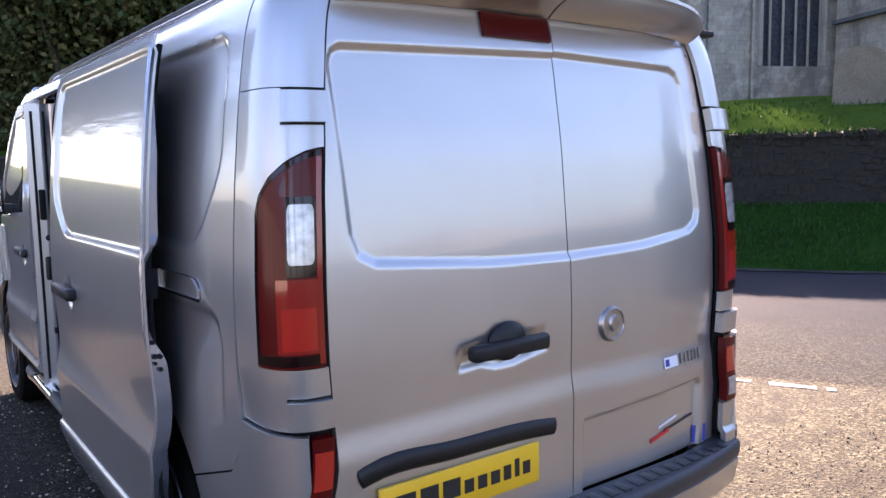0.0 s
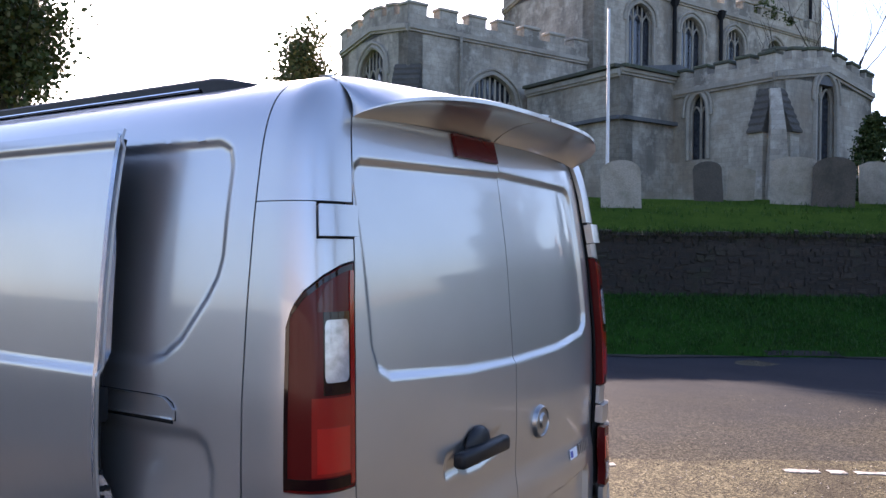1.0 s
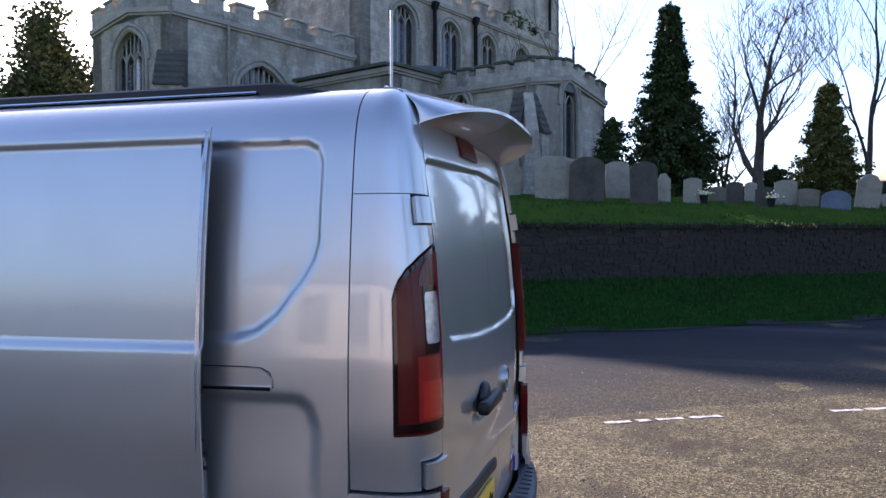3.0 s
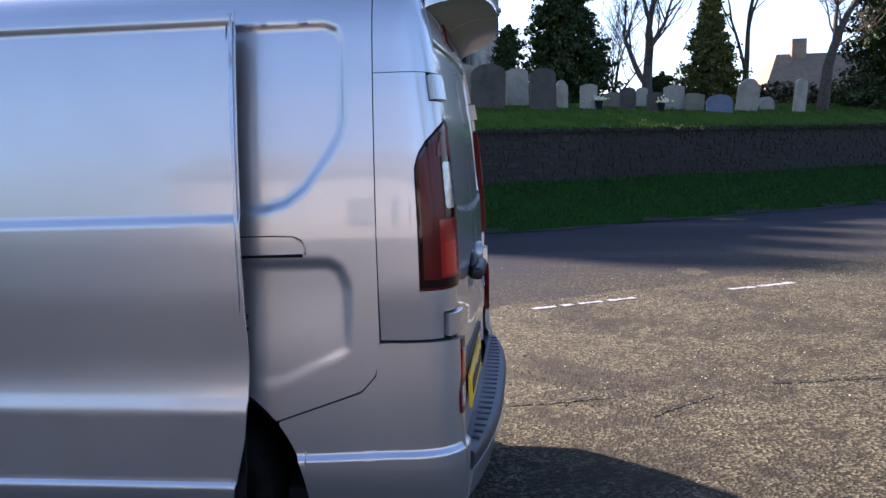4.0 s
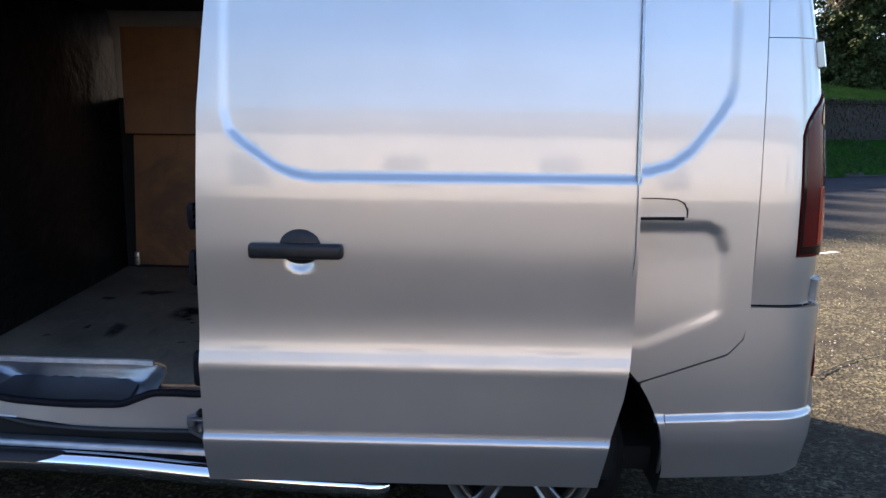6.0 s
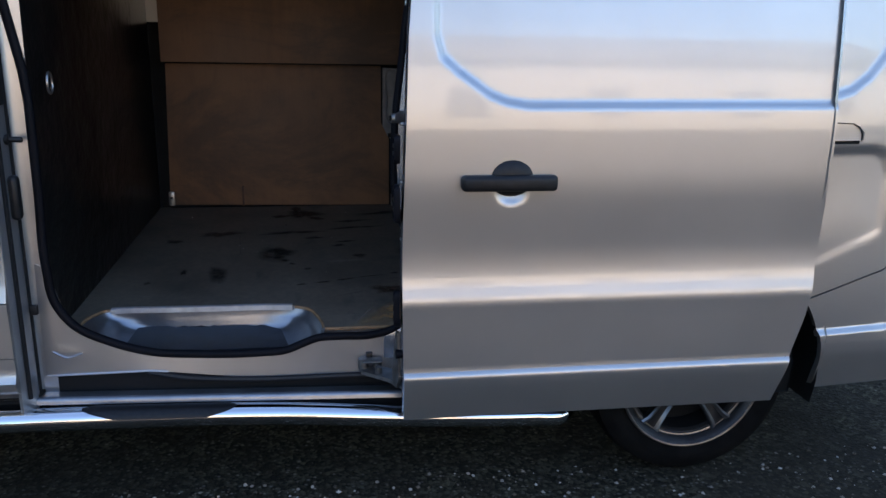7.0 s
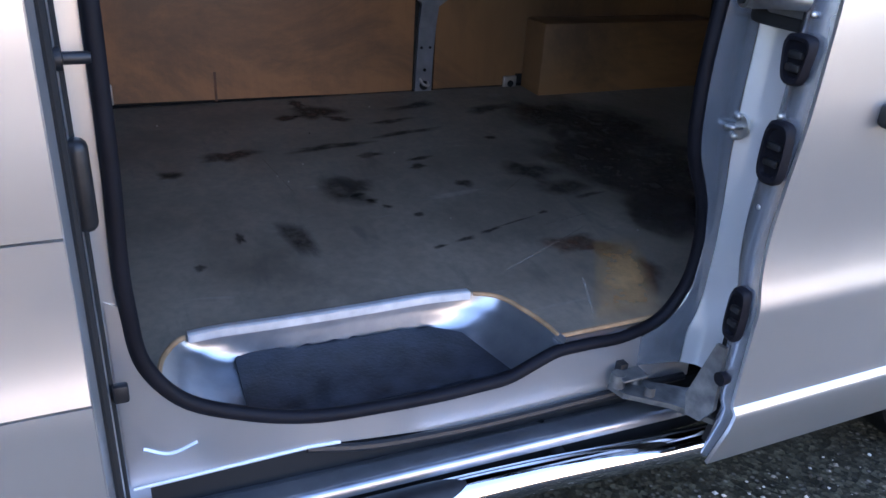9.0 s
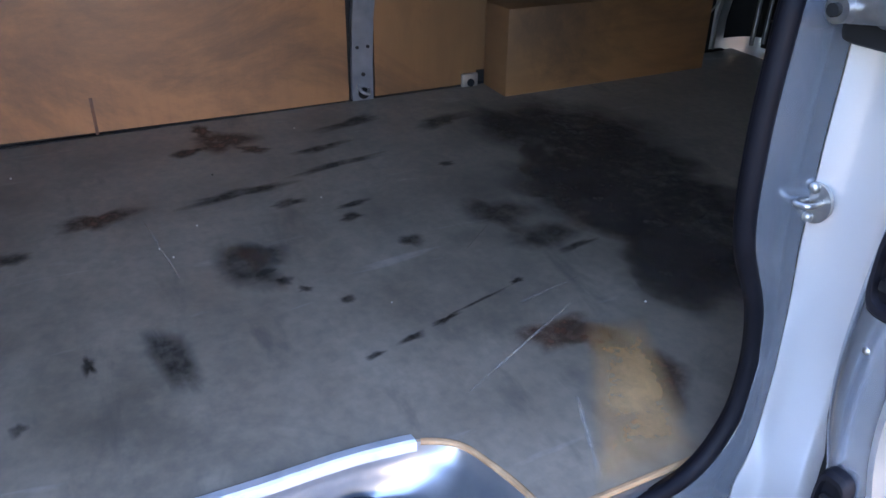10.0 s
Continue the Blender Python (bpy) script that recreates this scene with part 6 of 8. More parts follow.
# churchyard wall
rng = random.Random(11)
wall = thing("churchyard_wall", kn(0, 2.3, 0.6), "dark rubble stone retaining wall of the churchyard", "stone wall", "", "structure")
core_v, core_f = [], []
for k in (-60, 70):
    core_v += [kn(k, 2.20, 0.3), kn(k, 2.60, 0.3), kn(k, 2.60, 1.76), kn(k, 2.20, 1.76)]
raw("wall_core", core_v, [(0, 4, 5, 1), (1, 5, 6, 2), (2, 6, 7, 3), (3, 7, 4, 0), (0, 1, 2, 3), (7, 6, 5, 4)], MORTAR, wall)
near_stones, rest_v, rest_f = [], [], []
for row in range(14):
    k = -28 + rng.uniform(0, 0.3)
    while k < 40:
        w = rng.uniform(0.08, 0.27)
        z0 = 0.56 + row * 0.0865 + 0.07 * noise.noise(Vector((k * 1.3, row * 0.7, 0))) + rng.uniform(-0.035, 0.035)
        h = 0.086 + rng.uniform(-0.03, 0.035) + (0.06 if rng.random() < 0.16 else 0)
        d = rng.uniform(0.000, 0.030)
        a, b = k + 0.002, k + w - 0.002
        j = [rng.uniform(-0.017, 0.017) for _ in range(8)]
        vs = [kn(a, 2.24, z0), kn(b, 2.24, z0), kn(b, 2.24, z0 + h), kn(a, 2.24, z0 + h),
              kn(a + 0.02 + j[0], 2.20 - d, z0 + 0.012 + j[1]), kn(b - 0.02 + j[2], 2.20 - d, z0 + 0.012 + j[3]), kn(b - 0.02 + j[4], 2.20 - d * 0.8, z0 + h - 0.015 + j[5]), kn(a + 0.02 + j[6], 2.20 - d * 0.8, z0 + h - 0.015 + j[7])]
        fs = [(4, 5, 6, 7), (0, 1, 5, 4), (1, 2, 6, 5), (2, 3, 7, 6), (3, 0, 4, 7)]
        if -0.2 < k < 4.2 and row > 1:
            near_stones.append((vs, fs))
        else:
            o = len(rest_v)
            rest_v += vs
            rest_f += [tuple(o + q for q in face) for face in fs]
        k += w
for vs, fs in near_stones[300:]:
    o = len(rest_v)
    rest_v += vs
    rest_f += [tuple(o + q for q in face) for face in fs]
for row_k in far(-28, 40, 190):
    # rough coping stones on edge
    h = rng.uniform(0.03, 0.075)
    a, b = row_k + 0.01, row_k + 0.34
    o = len(rest_v)
    rest_v += [kn(a, 2.16, 1.75), kn(b, 2.16, 1.75), kn(b, 2.66, 1.75), kn(a, 2.66, 1.75), kn(a + 0.03, 2.20, 1.76 + h), kn(b - 0.03, 2.20, 1.76 + h * rng.uniform(0.6, 1)), kn(b - 0.03, 2.6, 1.76 + h), kn(a + 0.03, 2.6, 1.76 + h)]
    rest_f += [tuple(o + q for q in face) for face in ((4, 5, 6, 7), (0, 1, 5, 4), (1, 2, 6, 5), (2, 3, 7, 6), (3, 0, 4, 7))]
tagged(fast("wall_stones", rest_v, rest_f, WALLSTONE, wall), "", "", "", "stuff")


# grass in tufts on the verge and over the wall's top
def tufts(name, n, spread, mat, size, label, seed):
    r = random.Random(seed)
    verts, faces = [], []
    for _ in range(n):
        k, q, z = spread(r)
        p = kn(k, q, z)
        for _ in range(3):
            a = r.uniform(0, 6.28)
            h = size * r.uniform(0.5, 1.3)
            w = size * 0.12
            lean = Vector((r.uniform(-0.5, 0.5), r.uniform(-0.5, 0.5), 0)) * h
            o = len(verts)
            b = p + Vector((r.uniform(-0.04, 0.04), r.uniform(-0.04, 0.04), 0))
            u = Vector((math.cos(a), math.sin(a), 0)) * w
            verts += [b - u, b + u, b + lean * 0.5 + Vector((0, 0, h * 0.65)) + u * 0.6, b + lean + Vector((0, 0, h))]
            faces += [(o, o + 1, o + 2), (o, o + 2, o + 3)]
    return tagged(fast(name, verts, faces, mat, None), label, "grass", "", "stuff")


tufts("verge_grass_tufts", 14000, lambda r: (lambda k, n: (k, n, height(n) + 0.01))(r.uniform(-8, 14), r.uniform(0.02, 2.15)), BLADE, 0.07, "short green grass blades on the verge", 3)
tufts("wall_top_grass_tufts", 5200, lambda r: (lambda k, n: (k, n, height(n) - 0.02 if n > 2.6 else 1.79))(r.uniform(-10, 18), r.choice([r.uniform(2.2, 2.9), r.uniform(2.6, 7)])), DRYBLADE, 0.09, "tufts of grass along the top of the wall", 4)
tufts("wall_moss_tufts", 4200, lambda r: (r.uniform(-10, 20), r.uniform(2.13, 2.24), 1.80 - abs(r.gauss(0, 0.07))), MOSS, 0.06, "dark moss and dead grass over the top of the wall", 9)
sheet("verge_edge", far(-40, 40, 400), [-0.07, 0.02, 0.11], SOIL, 0.016, 0.012, 3, "dark soil along the foot of the verge", height, True)

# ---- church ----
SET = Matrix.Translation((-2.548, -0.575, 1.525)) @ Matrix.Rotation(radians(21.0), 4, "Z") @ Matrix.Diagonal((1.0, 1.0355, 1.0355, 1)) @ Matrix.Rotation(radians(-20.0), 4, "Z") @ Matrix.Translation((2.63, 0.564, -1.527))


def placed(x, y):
    """From older plan places, turned and stretched to fit the camera's view."""
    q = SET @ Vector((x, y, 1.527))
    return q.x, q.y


CN1, CN2 = Vector((0.9157, -0.4019, 0)), Vector((0.4019, 0.9157, 0))
church = thing("church", (19, 6, 2.2), "grey limestone parish church with battlements and a tower", "church")
GZ = 1.7
SIX = ((0, 1, 2, 3), (7, 6, 5, 4), (0, 4, 5, 1), (1, 5, 6, 2), (2, 6, 7, 3), (3, 7, 4, 0))


def arch_top(u, spring, apex):
    """A two-centred arch's height at u across its width."""
    q = abs(2 * u - 1)
    return spring + (apex - spring) * (math.sqrt(max(0, 1 - ((q + 0.35) / 1.35) ** 2)) - 0.0) / math.sqrt(1 - (0.35 / 1.35) ** 2)


def wall_run(name, a, b, z0, z1, thick=0.5, battlement=True, string=True, step=0.95, tall=0.34, rise=0.0, opens=(), cap_mat=None):
    """A wall from a to b (outer face on the right of a->b), its top rising to a low gable, with openings (s, width, sill, spring, apex) cut through it."""
    a, b = Vector((a.x, a.y, 0)), Vector((b.x, b.y, 0))
    d = (b - a).normalized()
    n = Vector((d.y, -d.x, 0))
    L = (b - a).length
    lift = lambda s: rise * (1 - abs(2 * s / L - 1))
    P = lambda s, z, q=0.0: a + d * s + n * q + Vector((0, 0, z))
    bm = bmesh.new()
    xs = sorted({0.0, L, L / 2} | {max(0.01, min(L - 0.01, s + e * w / 2)) for s, w, *_ in opens for e in (-1, 1)})

    def hexa(bm, s0, s1, lo, hi, q0, q1):
        vs = [bm.verts.new(P(s, z, q)) for q in (q0, q1) for s, z in ((s0, lo[0]), (s1, lo[1]), (s1, hi[1]), (s0, hi[0]))]
        for f in SIX:
            bm.faces.new([vs[i] for i in f])

    for s0, s1 in zip(xs, xs[1:]):
        if s1 - s0 < 0.005:
            continue
        hit = [o for o in opens if o[0] - o[1] / 2 - 1e-3 <= s0 and s1 <= o[0] + o[1] / 2 + 1e-3]
        if not hit:
            hexa(bm, s0, s1, (z0, z0), (z1 + lift(s0), z1 + lift(s1)), 0, -thick)
            continue
        s, w, sill, spring, apex = hit[0]
        hexa(bm, s0, s1, (z0, z0), (sill, sill), 0, -thick)
        m = 14
        for i in range(m):
            p0, p1 = s0 + (s1 - s0) * i / m, s0 + (s1 - s0) * (i + 1) / m
            t0, t1 = (arch_top((p - s + w / 2) / w, spring, apex) for p in (p0, p1))
            hexa(bm, p0, p1, (t0, t1), (z1 + lift(p0), z1 + lift(p1)), 0, -thick)
    ob = part(name, bm, CHURCH, church)
    for s, w, sill, spring, apex in opens:
        church_window(P, s, w, sill, spring, apex, ob)
    halves = ((0, L / 2), (L / 2, L)) if rise else ((0, L),)
    if string:
        bm = bmesh.new()
        for s0, s1 in halves:
            for q, lo, hi in ((0.11, -0.16, -0.03), (0.06, -0.23, -0.16)):
                hexa(bm, s0, s1, (z1 + lo + lift(s0), z1 + lo + lift(s1)), (z1 + hi + lift(s0), z1 + hi + lift(s1)), q, -0.05)
        part("string_course", bm, DRESSED, ob)
    if battlement:
        bm = bmesh.new()
        for s0, s1 in halves:
            hexa(bm, s0, s1, (z1 + lift(s0) - 0.01, z1 + lift(s1) - 0.01), (z1 + 0.26 + lift(s0), z1 + 0.26 + lift(s1)), 0.02, -0.30)
        part("parapet", bm, CHURCH, ob)
        m = max(3, round(L / step))
        run = (L + step * 0.42) / m
        worn = random.Random(int(L * 1000))
        for i in range(m):
            s0 = run * i
            s1 = s0 + run - step * 0.42
            e = worn.uniform(-0.03, 0.03)
            bm = bmesh.new()
            c0, c1 = lift(s0), lift(s1)
            hexa(bm, s0, s1, (z1 + 0.24 + c0, z1 + 0.24 + c1), (z1 + 0.26 + tall + c0 + e, z1 + 0.26 + tall + c1 + e), 0.025, -0.305)
            part("merlon", bm, CHURCH, ob)
            bm = bmesh.new()
            hexa(bm, s0 - 0.04, s1 + 0.04, (z1 + 0.26 + tall + c0 + e, z1 + 0.26 + tall + c1 + e), (z1 + 0.35 + tall + c0 + e, z1 + 0.35 + tall + c1 + e), 0.07, -0.35)
            bmesh.ops.bevel(bm, geom=list(bm.edges), offset=0.02, segments=1, affect="EDGES")
            part("coping", bm, cap_mat or DRESSED, ob)
    return ob, P, L


def church_window(P, s, w, sill, spring, apex, parent):
    """Splayed frame, panes, mullions, upright tracery in the head and a hood mould."""
    top = lambda u: arch_top(u, spring, apex)
    ring = [P(s - w / 2, sill, 0.0)] + [P(s - w / 2 + w * i / 16, top(i / 16), 0.0) for i in range(17)] + [P(s + w / 2, sill, 0.0)]
    frame_ob = raw("window", *tube_geo(ring, 0.075, 6), DRESSED, parent, "stone traceried window")
    raw("inner_frame", *tube_geo([p + (P(0, 0, -0.14) - P(0, 0, 0)) for p in ring], 0.06, 6), DRESSED, frame_ob)
    lights = max(2, round(w / 0.42))
    for i in range(lights):
        x0, x1 = s - w / 2 + w * i / lights, s - w / 2 + w * (i + 1) / lights
        k = 6
        out = [P(x0, sill, -0.24), P(x1, sill, -0.24)] + [P(x1 + (x0 - x1) * j / k, top((x1 + (x0 - x1) * j / k - s + w / 2) / w), -0.24) for j in range(k + 1)]
        deep = [p + (P(0, 0, -0.02) - P(0, 0, 0)) for p in out]
        m = len(out)
        raw("pane", out + deep, [tuple(range(m)), tuple(range(2 * m - 1, m - 1, -1))] + [(j, (j + 1) % m, m + (j + 1) % m, m + j) for j in range(m)], DARKGLASS, frame_ob, "", 20)
    for i in range(1, lights):
        u = i / lights
        x = s - w / 2 + w * u
        raw("mullion", *tube_geo([P(x, sill, -0.15), P(x, top(u) - 0.02, -0.15)], 0.036, 6), DRESSED, frame_ob)
    head = max(spring - 0.05, sill + 0.4)
    for i in range(lights):
        x0, x1 = s - w / 2 + w * i / lights, s - w / 2 + w * (i + 1) / lights
        pts = [P(x0 + (x1 - x0) * k / 8, head + (x1 - x0) * 0.62 * math.sin(math.pi * k / 8), -0.15) for k in range(9)]
        raw("tracery", *tube_geo(pts, 0.03, 6), DRESSED, frame_ob)
        if lights > 2:
            u = (i + 0.5) / lights
            x = s - w / 2 + w * u
            if top(u) > head + 0.35:
                raw("tracery", *tube_geo([P(x, head + (x1 - x0) * 0.62, -0.15), P(x, top(u), -0.15)], 0.026, 6), DRESSED, frame_ob)
    hood = [P(s - w / 2 - 0.12 + (w + 0.24) * i / 16, top(i / 16) + 0.12, 0.03) for i in range(17)]
    raw("hood_mould", *tube_geo([P(s - w / 2 - 0.12, spring - 0.12, 0.03)] + hood + [P(s + w / 2 + 0.12, spring - 0.12, 0.03)], 0.05, 6), DRESSED, frame_ob)


def low_roof(name, a, b, deep, z, ridge):
    """A shallow lead roof behind a parapet: eaves a to b, its ridge halfway back along deep."""
    a, b = Vector((a.x, a.y, z)), Vector((b.x, b.y, z))
    up = Vector((0, 0, ridge))
    vs = [a, b, b + deep, a + deep, a + deep / 2 + up, b + deep / 2 + up]
    return raw(name, vs, [(0, 1, 5, 4), (2, 3, 4, 5), (0, 4, 3), (1, 2, 5), (0, 3, 2, 1)], LEADS, church, "", 10)


def buttress(corner, d, n, w, deep, z0, zc, z1, name="buttress"):
    """A stepped buttress standing out along n, under a dark sloping cap from zc to z1."""
    c = Vector((corner.x, corner.y, 0))

    def stack(secs):
        verts, faces = [], []
        for z, wide, q in secs:
            for e, f in ((-1, 0), (1, 0), (1, 1), (-1, 1)):
                verts.append(c + d * (e * wide / 2) + n * (q * f - 0.05) + Vector((0, 0, z)))
        for i in range(len(secs) - 1):
            for k in range(4):
                l = (k + 1) % 4
                faces.append((i * 4 + k, i * 4 + l, (i + 1) * 4 + l, (i + 1) * 4 + k))
        faces.append(tuple(range(len(verts) - 4, len(verts))))
        faces.append((3, 2, 1, 0))
        return verts, faces

    zm = z0 + (zc - z0) * 0.55
    ob = raw(name, *stack([(z0, w * 1.15, deep * 1.1), (zm, w * 1.15, deep * 1.1), (zm + 0.12, w, deep), (zc, w, deep)]), CHURCH, church, "", 15)
    # sloping slabs laid in courses
    for i in range(6):
        t0, t1 = i / 6, (i + 1) / 6
        za, zb = zc + (z1 - zc) * t0, zc + (z1 - zc) * t1
        f = lambda t: (w * 1.06, deep * (1.10 - 0.94 * t))
        (w0, q0), (w1, q1) = f(t0), f(t1)
        raw("cap_slab", *stack([(za - 0.02, w0 + 0.03, q0 + 0.02), (za + 0.04, w0 + 0.03, q0 + 0.02), (zb, w1, q1)]), CAPSLAB, ob, "dark weathered stone slab", 15)
    return ob


diag = (-CN1 - CN2).normalized()
across = Vector((-diag.y, diag.x, 0))
# gabled low block nearest the road: east face with a lancet, south gable with a tall window
q0 = Vector((18.392, 2.519, 0))
qe, ql = q0 + CN1 * 4.68, q0 + CN2 * 7.6
zt = 5.94
wall_run("aisle_east_wall", ql, q0, GZ, zt, step=0.62, tall=0.20, opens=((7.6 - 2.25, 0.66, 3.95, 5.25, 5.80),), cap_mat=LICHEN)
wall_run("aisle_gable_wall", q0, qe, GZ, zt + 0.02, step=0.68, tall=0.20, rise=0.42, opens=((2.34, 1.05, 3.85, 5.55, 6.25),), cap_mat=LICHEN)
wall_run("aisle_west_wall", qe, qe + CN2 * 7.6, GZ, zt, step=0.62, tall=0.20, cap_mat=LICHEN)
low_roof("aisle_roof", ql, q0, CN1 * 4.6, zt - 0.05, 0.38)
buttress(q0 + CN2 * 0.19, CN2, -CN1, 0.38, 0.50, GZ, 4.42, 5.55)
buttress(q0 + CN1 * 0.19, CN1, -CN2, 0.38, 0.50, GZ, 4.42, 5.55)
# pale spine running down the corner between the two caps
vs = []
for z, wide, q in ((GZ, 0.56, 0.78), (3.2, 0.48, 0.70), (4.42, 0.34, 0.62), (5.50, 0.24, 0.20)):
    vs += [q0 + across * (e * wide / 2) + diag * (q * f - 0.05) + Vector((0, 0, z)) for e, f in ((-1, 0), (1, 0), (1, 1), (-1, 1))]
raw("corner_spine", vs, [(i * 4 + k, i * 4 + (k + 1) % 4, i * 4 + 4 + (k + 1) % 4, i * 4 + 4 + k) for i in range(3) for k in range(4)] + [(12, 13, 14, 15), (3, 2, 1, 0)], CHURCH, church, "", 15)
buttress(qe - (CN1 - CN2).normalized() * 0.1, (CN1 + CN2).normalized(), (CN1 - CN2).normalized(), 0.6, 0.6, GZ, 3.6, 4.4)
# vestry in the nook between low block and chancel
e0 = Vector((17.635, 6.185, 0))
el = e0 + CN2 * 3.75
wall_run("vestry_wall", el, e0, GZ, 6.30, battlement=False)
wall_run("vestry_side_wall", e0, e0 + CN1 * 2.4, GZ, 6.36, battlement=False)
low_roof("vestry_roof", el + CN2 * 0.2, e0 - CN2 * 0.15, CN1 * 4.4, 6.30, 0.35)
for a, b in ((el, e0), (e0, e0 + CN1 * 2.3)):
    u = (b - a).normalized()
    w = Vector((u.y, -u.x, 0))
    pts = [p + q for q in (w * 0.14, w * -0.02) for p in (a, b)]
    raw("weather_ledge", [p + Vector((0, 0, z)) for z in (4.94, 5.04) for p in (pts[0], pts[1], pts[3], pts[2])], SIX, LEADS, church, "", 10)
    pts = [p + q for q in (w * 0.20, w * -0.4) for p in (a, b)]
    raw("eaves_slab", [p + Vector((0, 0, z)) for z in (6.30, 6.39) for p in (pts[0], pts[1], pts[3], pts[2])], SIX, LICHEN, church, "", 10)
# chancel
c0 = Vector((15.562, 11.562, 0))
c1, c2 = c0 + CN1 * 6.89, c0 + CN2 * 4.02
zc = 7.74
wall_run("chancel_end_wall", c2, c0, GZ, zc, step=0.70, tall=0.24, rise=0.32, opens=((4.02 - 2.0, 1.7, 4.2, 6.6, 7.45),))
wall_run("chancel_wall", c0, c1, GZ, zc, step=1.02, tall=0.26, opens=((3.0, 1.95, 3.9, 5.75, 6.72),))
wall_run("chancel_far_wall", c1 + CN2 * 4.02, c2, GZ, zc, step=1.02, tall=0.26)
low_roof("chancel_roof", c0, c1, CN2 * 4.02, zc - 0.05, 0.3)
buttress(c0 - diag * 0.12, across, diag, 0.7, 0.6, GZ, 5.6, 6.6)
raw("downpipe", *tube_geo([c0 + CN1 * 1.75 - CN2 * 0.1 + Vector((0, 0, z)) for z in (2.0, zc - 0.15)], 0.045, 8), CHURCH, church, "pale stone-coloured downpipe")
# nave with clerestory
n0 = Vector((21.76, 8.543, 0))
n1, n2 = n0 + CN1 * 13.1, n0 + CN2 * 4.66
zn = 10.42
wall_run("nave_wall", n0, n1, GZ, zn, step=1.12, tall=0.30, opens=tuple((s, w, 7.2, h - 0.62, h) for s, w, h in ((2.23, 1.35, 9.92), (4.94, 1.35, 9.92), (7.45, 1.25, 9.90), (10.0, 1.25, 9.88))))
wall_run("nave_end_wall", n2, n0, GZ, zn, step=0.70, tall=0.30, rise=0.72)
wall_run("nave_far_wall", n1 + CN2 * 4.66, n2, GZ, zn, step=1.12, tall=0.30)
wall_run("nave_west_wall", n1, n1 + CN2 * 4.66, GZ, zn, step=0.70, tall=0.30)
low_roof("nave_roof", n0, n1, CN2 * 4.66, zn - 0.05, 0.55)
for s in (3.84, 6.44):
    b = n0 + CN1 * s - CN2 * 0.13
    pipe = raw("downpipe", *tube_geo([b + Vector((0, 0, 6.5)), b + Vector((0, 0, zn - 0.2))], 0.075, 8), DARK, church, "black iron downpipe")
    hop = bmesh.new()
    bmesh.ops.create_cone(hop, segments=4, radius1=0.10, radius2=0.20, depth=0.30, cap_ends=True, matrix=Matrix.Translation(b + Vector((0, 0, zn - 0.25))) @ pose(0, 0, 0, 0, 0, 21.3))
    part("hopper", hop, DARK, pipe)
# moss and ivy grown over the nave parapet
ir = random.Random(81)
iv, if_ = [], []
for _ in range(700):
    s = ir.uniform(8.9, 11.6)
    top = zn + 0.35 + 0.55 * max(0, 1 - abs(s - 9.7) / 1.7) ** 0.7
    p = n0 + CN1 * s + CN2 * ir.uniform(-0.05, 0.5) + Vector((0, 0, ir.uniform(zn + 0.2, top)))
    a, b = Vector((ir.gauss(0, 1), ir.gauss(0, 1), ir.gauss(0, 1))).normalized(), Vector((ir.gauss(0, 1), ir.gauss(0, 1), ir.gauss(0, 1))).normalized()
    o = len(iv)
    iv += [p, p + a * 0.11 + b * 0.05, p + a * 0.2, p + a * 0.11 - b * 0.05]
    if_.append((o, o + 1, o + 2, o + 3))
fast("ivy", iv, if_, IVY, church, "dark green ivy on the parapet")
# tower
t0 = Vector((31.55, 5.119, 0))
t1 = t0 + CN1 * 4.2
t2, t3 = t1 + CN2 * 4.62, t0 + CN2 * 4.62
for a, b in ((t0, t1), (t1, t2), (t2, t3), (t3, t0)):
    L = (b - a).length
    ob, P, L = wall_run("tower_wall", a, b, GZ, 21.0, opens=((L / 2, 1.3, 14.6, 16.6, 17.6),))
    for z, q, h in ((13.92, 0.12, 0.2), (18.6, 0.12, 0.2)):
        bm = bmesh.new()
        vs = [bm.verts.new(P(s, zz, k)) for k in (q, -0.1) for s, zz in ((-q, z), (L + q, z), (L + q, z + h), (-q, z + h))]
        for f in SIX:
            bm.faces.new([vs[i] for i in f])
        part("tower_string", bm, DRESSED, ob)
    for s0, s1 in ((-0.08, 0.75), (L - 0.75, L + 0.08)):
        bm = bmesh.new()
        vs = [bm.verts.new(P(s, zz, k)) for k in (0.08, -0.2) for s, zz in ((s0, GZ), (s1, GZ), (s1, 20.9), (s0, 20.9))]
        for f in SIX:
            bm.faces.new([vs[i] for i in f])
        part("clasping_buttress", bm, CHURCH, ob)
raw("downpipe", *tube_geo([t0 + CN1 * 3.27 - CN2 * 0.16 + Vector((0, 0, z)) for z in (9.0, 20.5)], 0.07, 8), DARK, church, "black iron downpipe")
slit = t0 + CN1 * 0.95 - CN2 * 0.10
raw("slit_window", [slit + CN1 * dx - CN2 * dy + Vector((0, 0, z)) for dy in (0, 0.03) for dx, z in ((-0.09, 12.5), (0.09, 12.5), (0.09, 13.05), (-0.09, 13.05))], SIX, VOID, church, "", 10)

# laid out to fit the camera's view, then enlarged about its standpoint
FULL = Matrix.Translation((-2.591, -0.508, 1.534)) @ Matrix.Scale(1.46, 4) @ Matrix.Translation((2.591, 0.508, -1.534))
for ob in church.children_recursive:
    ob.data.transform(FULL)

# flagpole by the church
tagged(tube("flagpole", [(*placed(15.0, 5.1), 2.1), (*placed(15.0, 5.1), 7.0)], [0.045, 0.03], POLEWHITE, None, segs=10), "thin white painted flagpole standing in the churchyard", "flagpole")


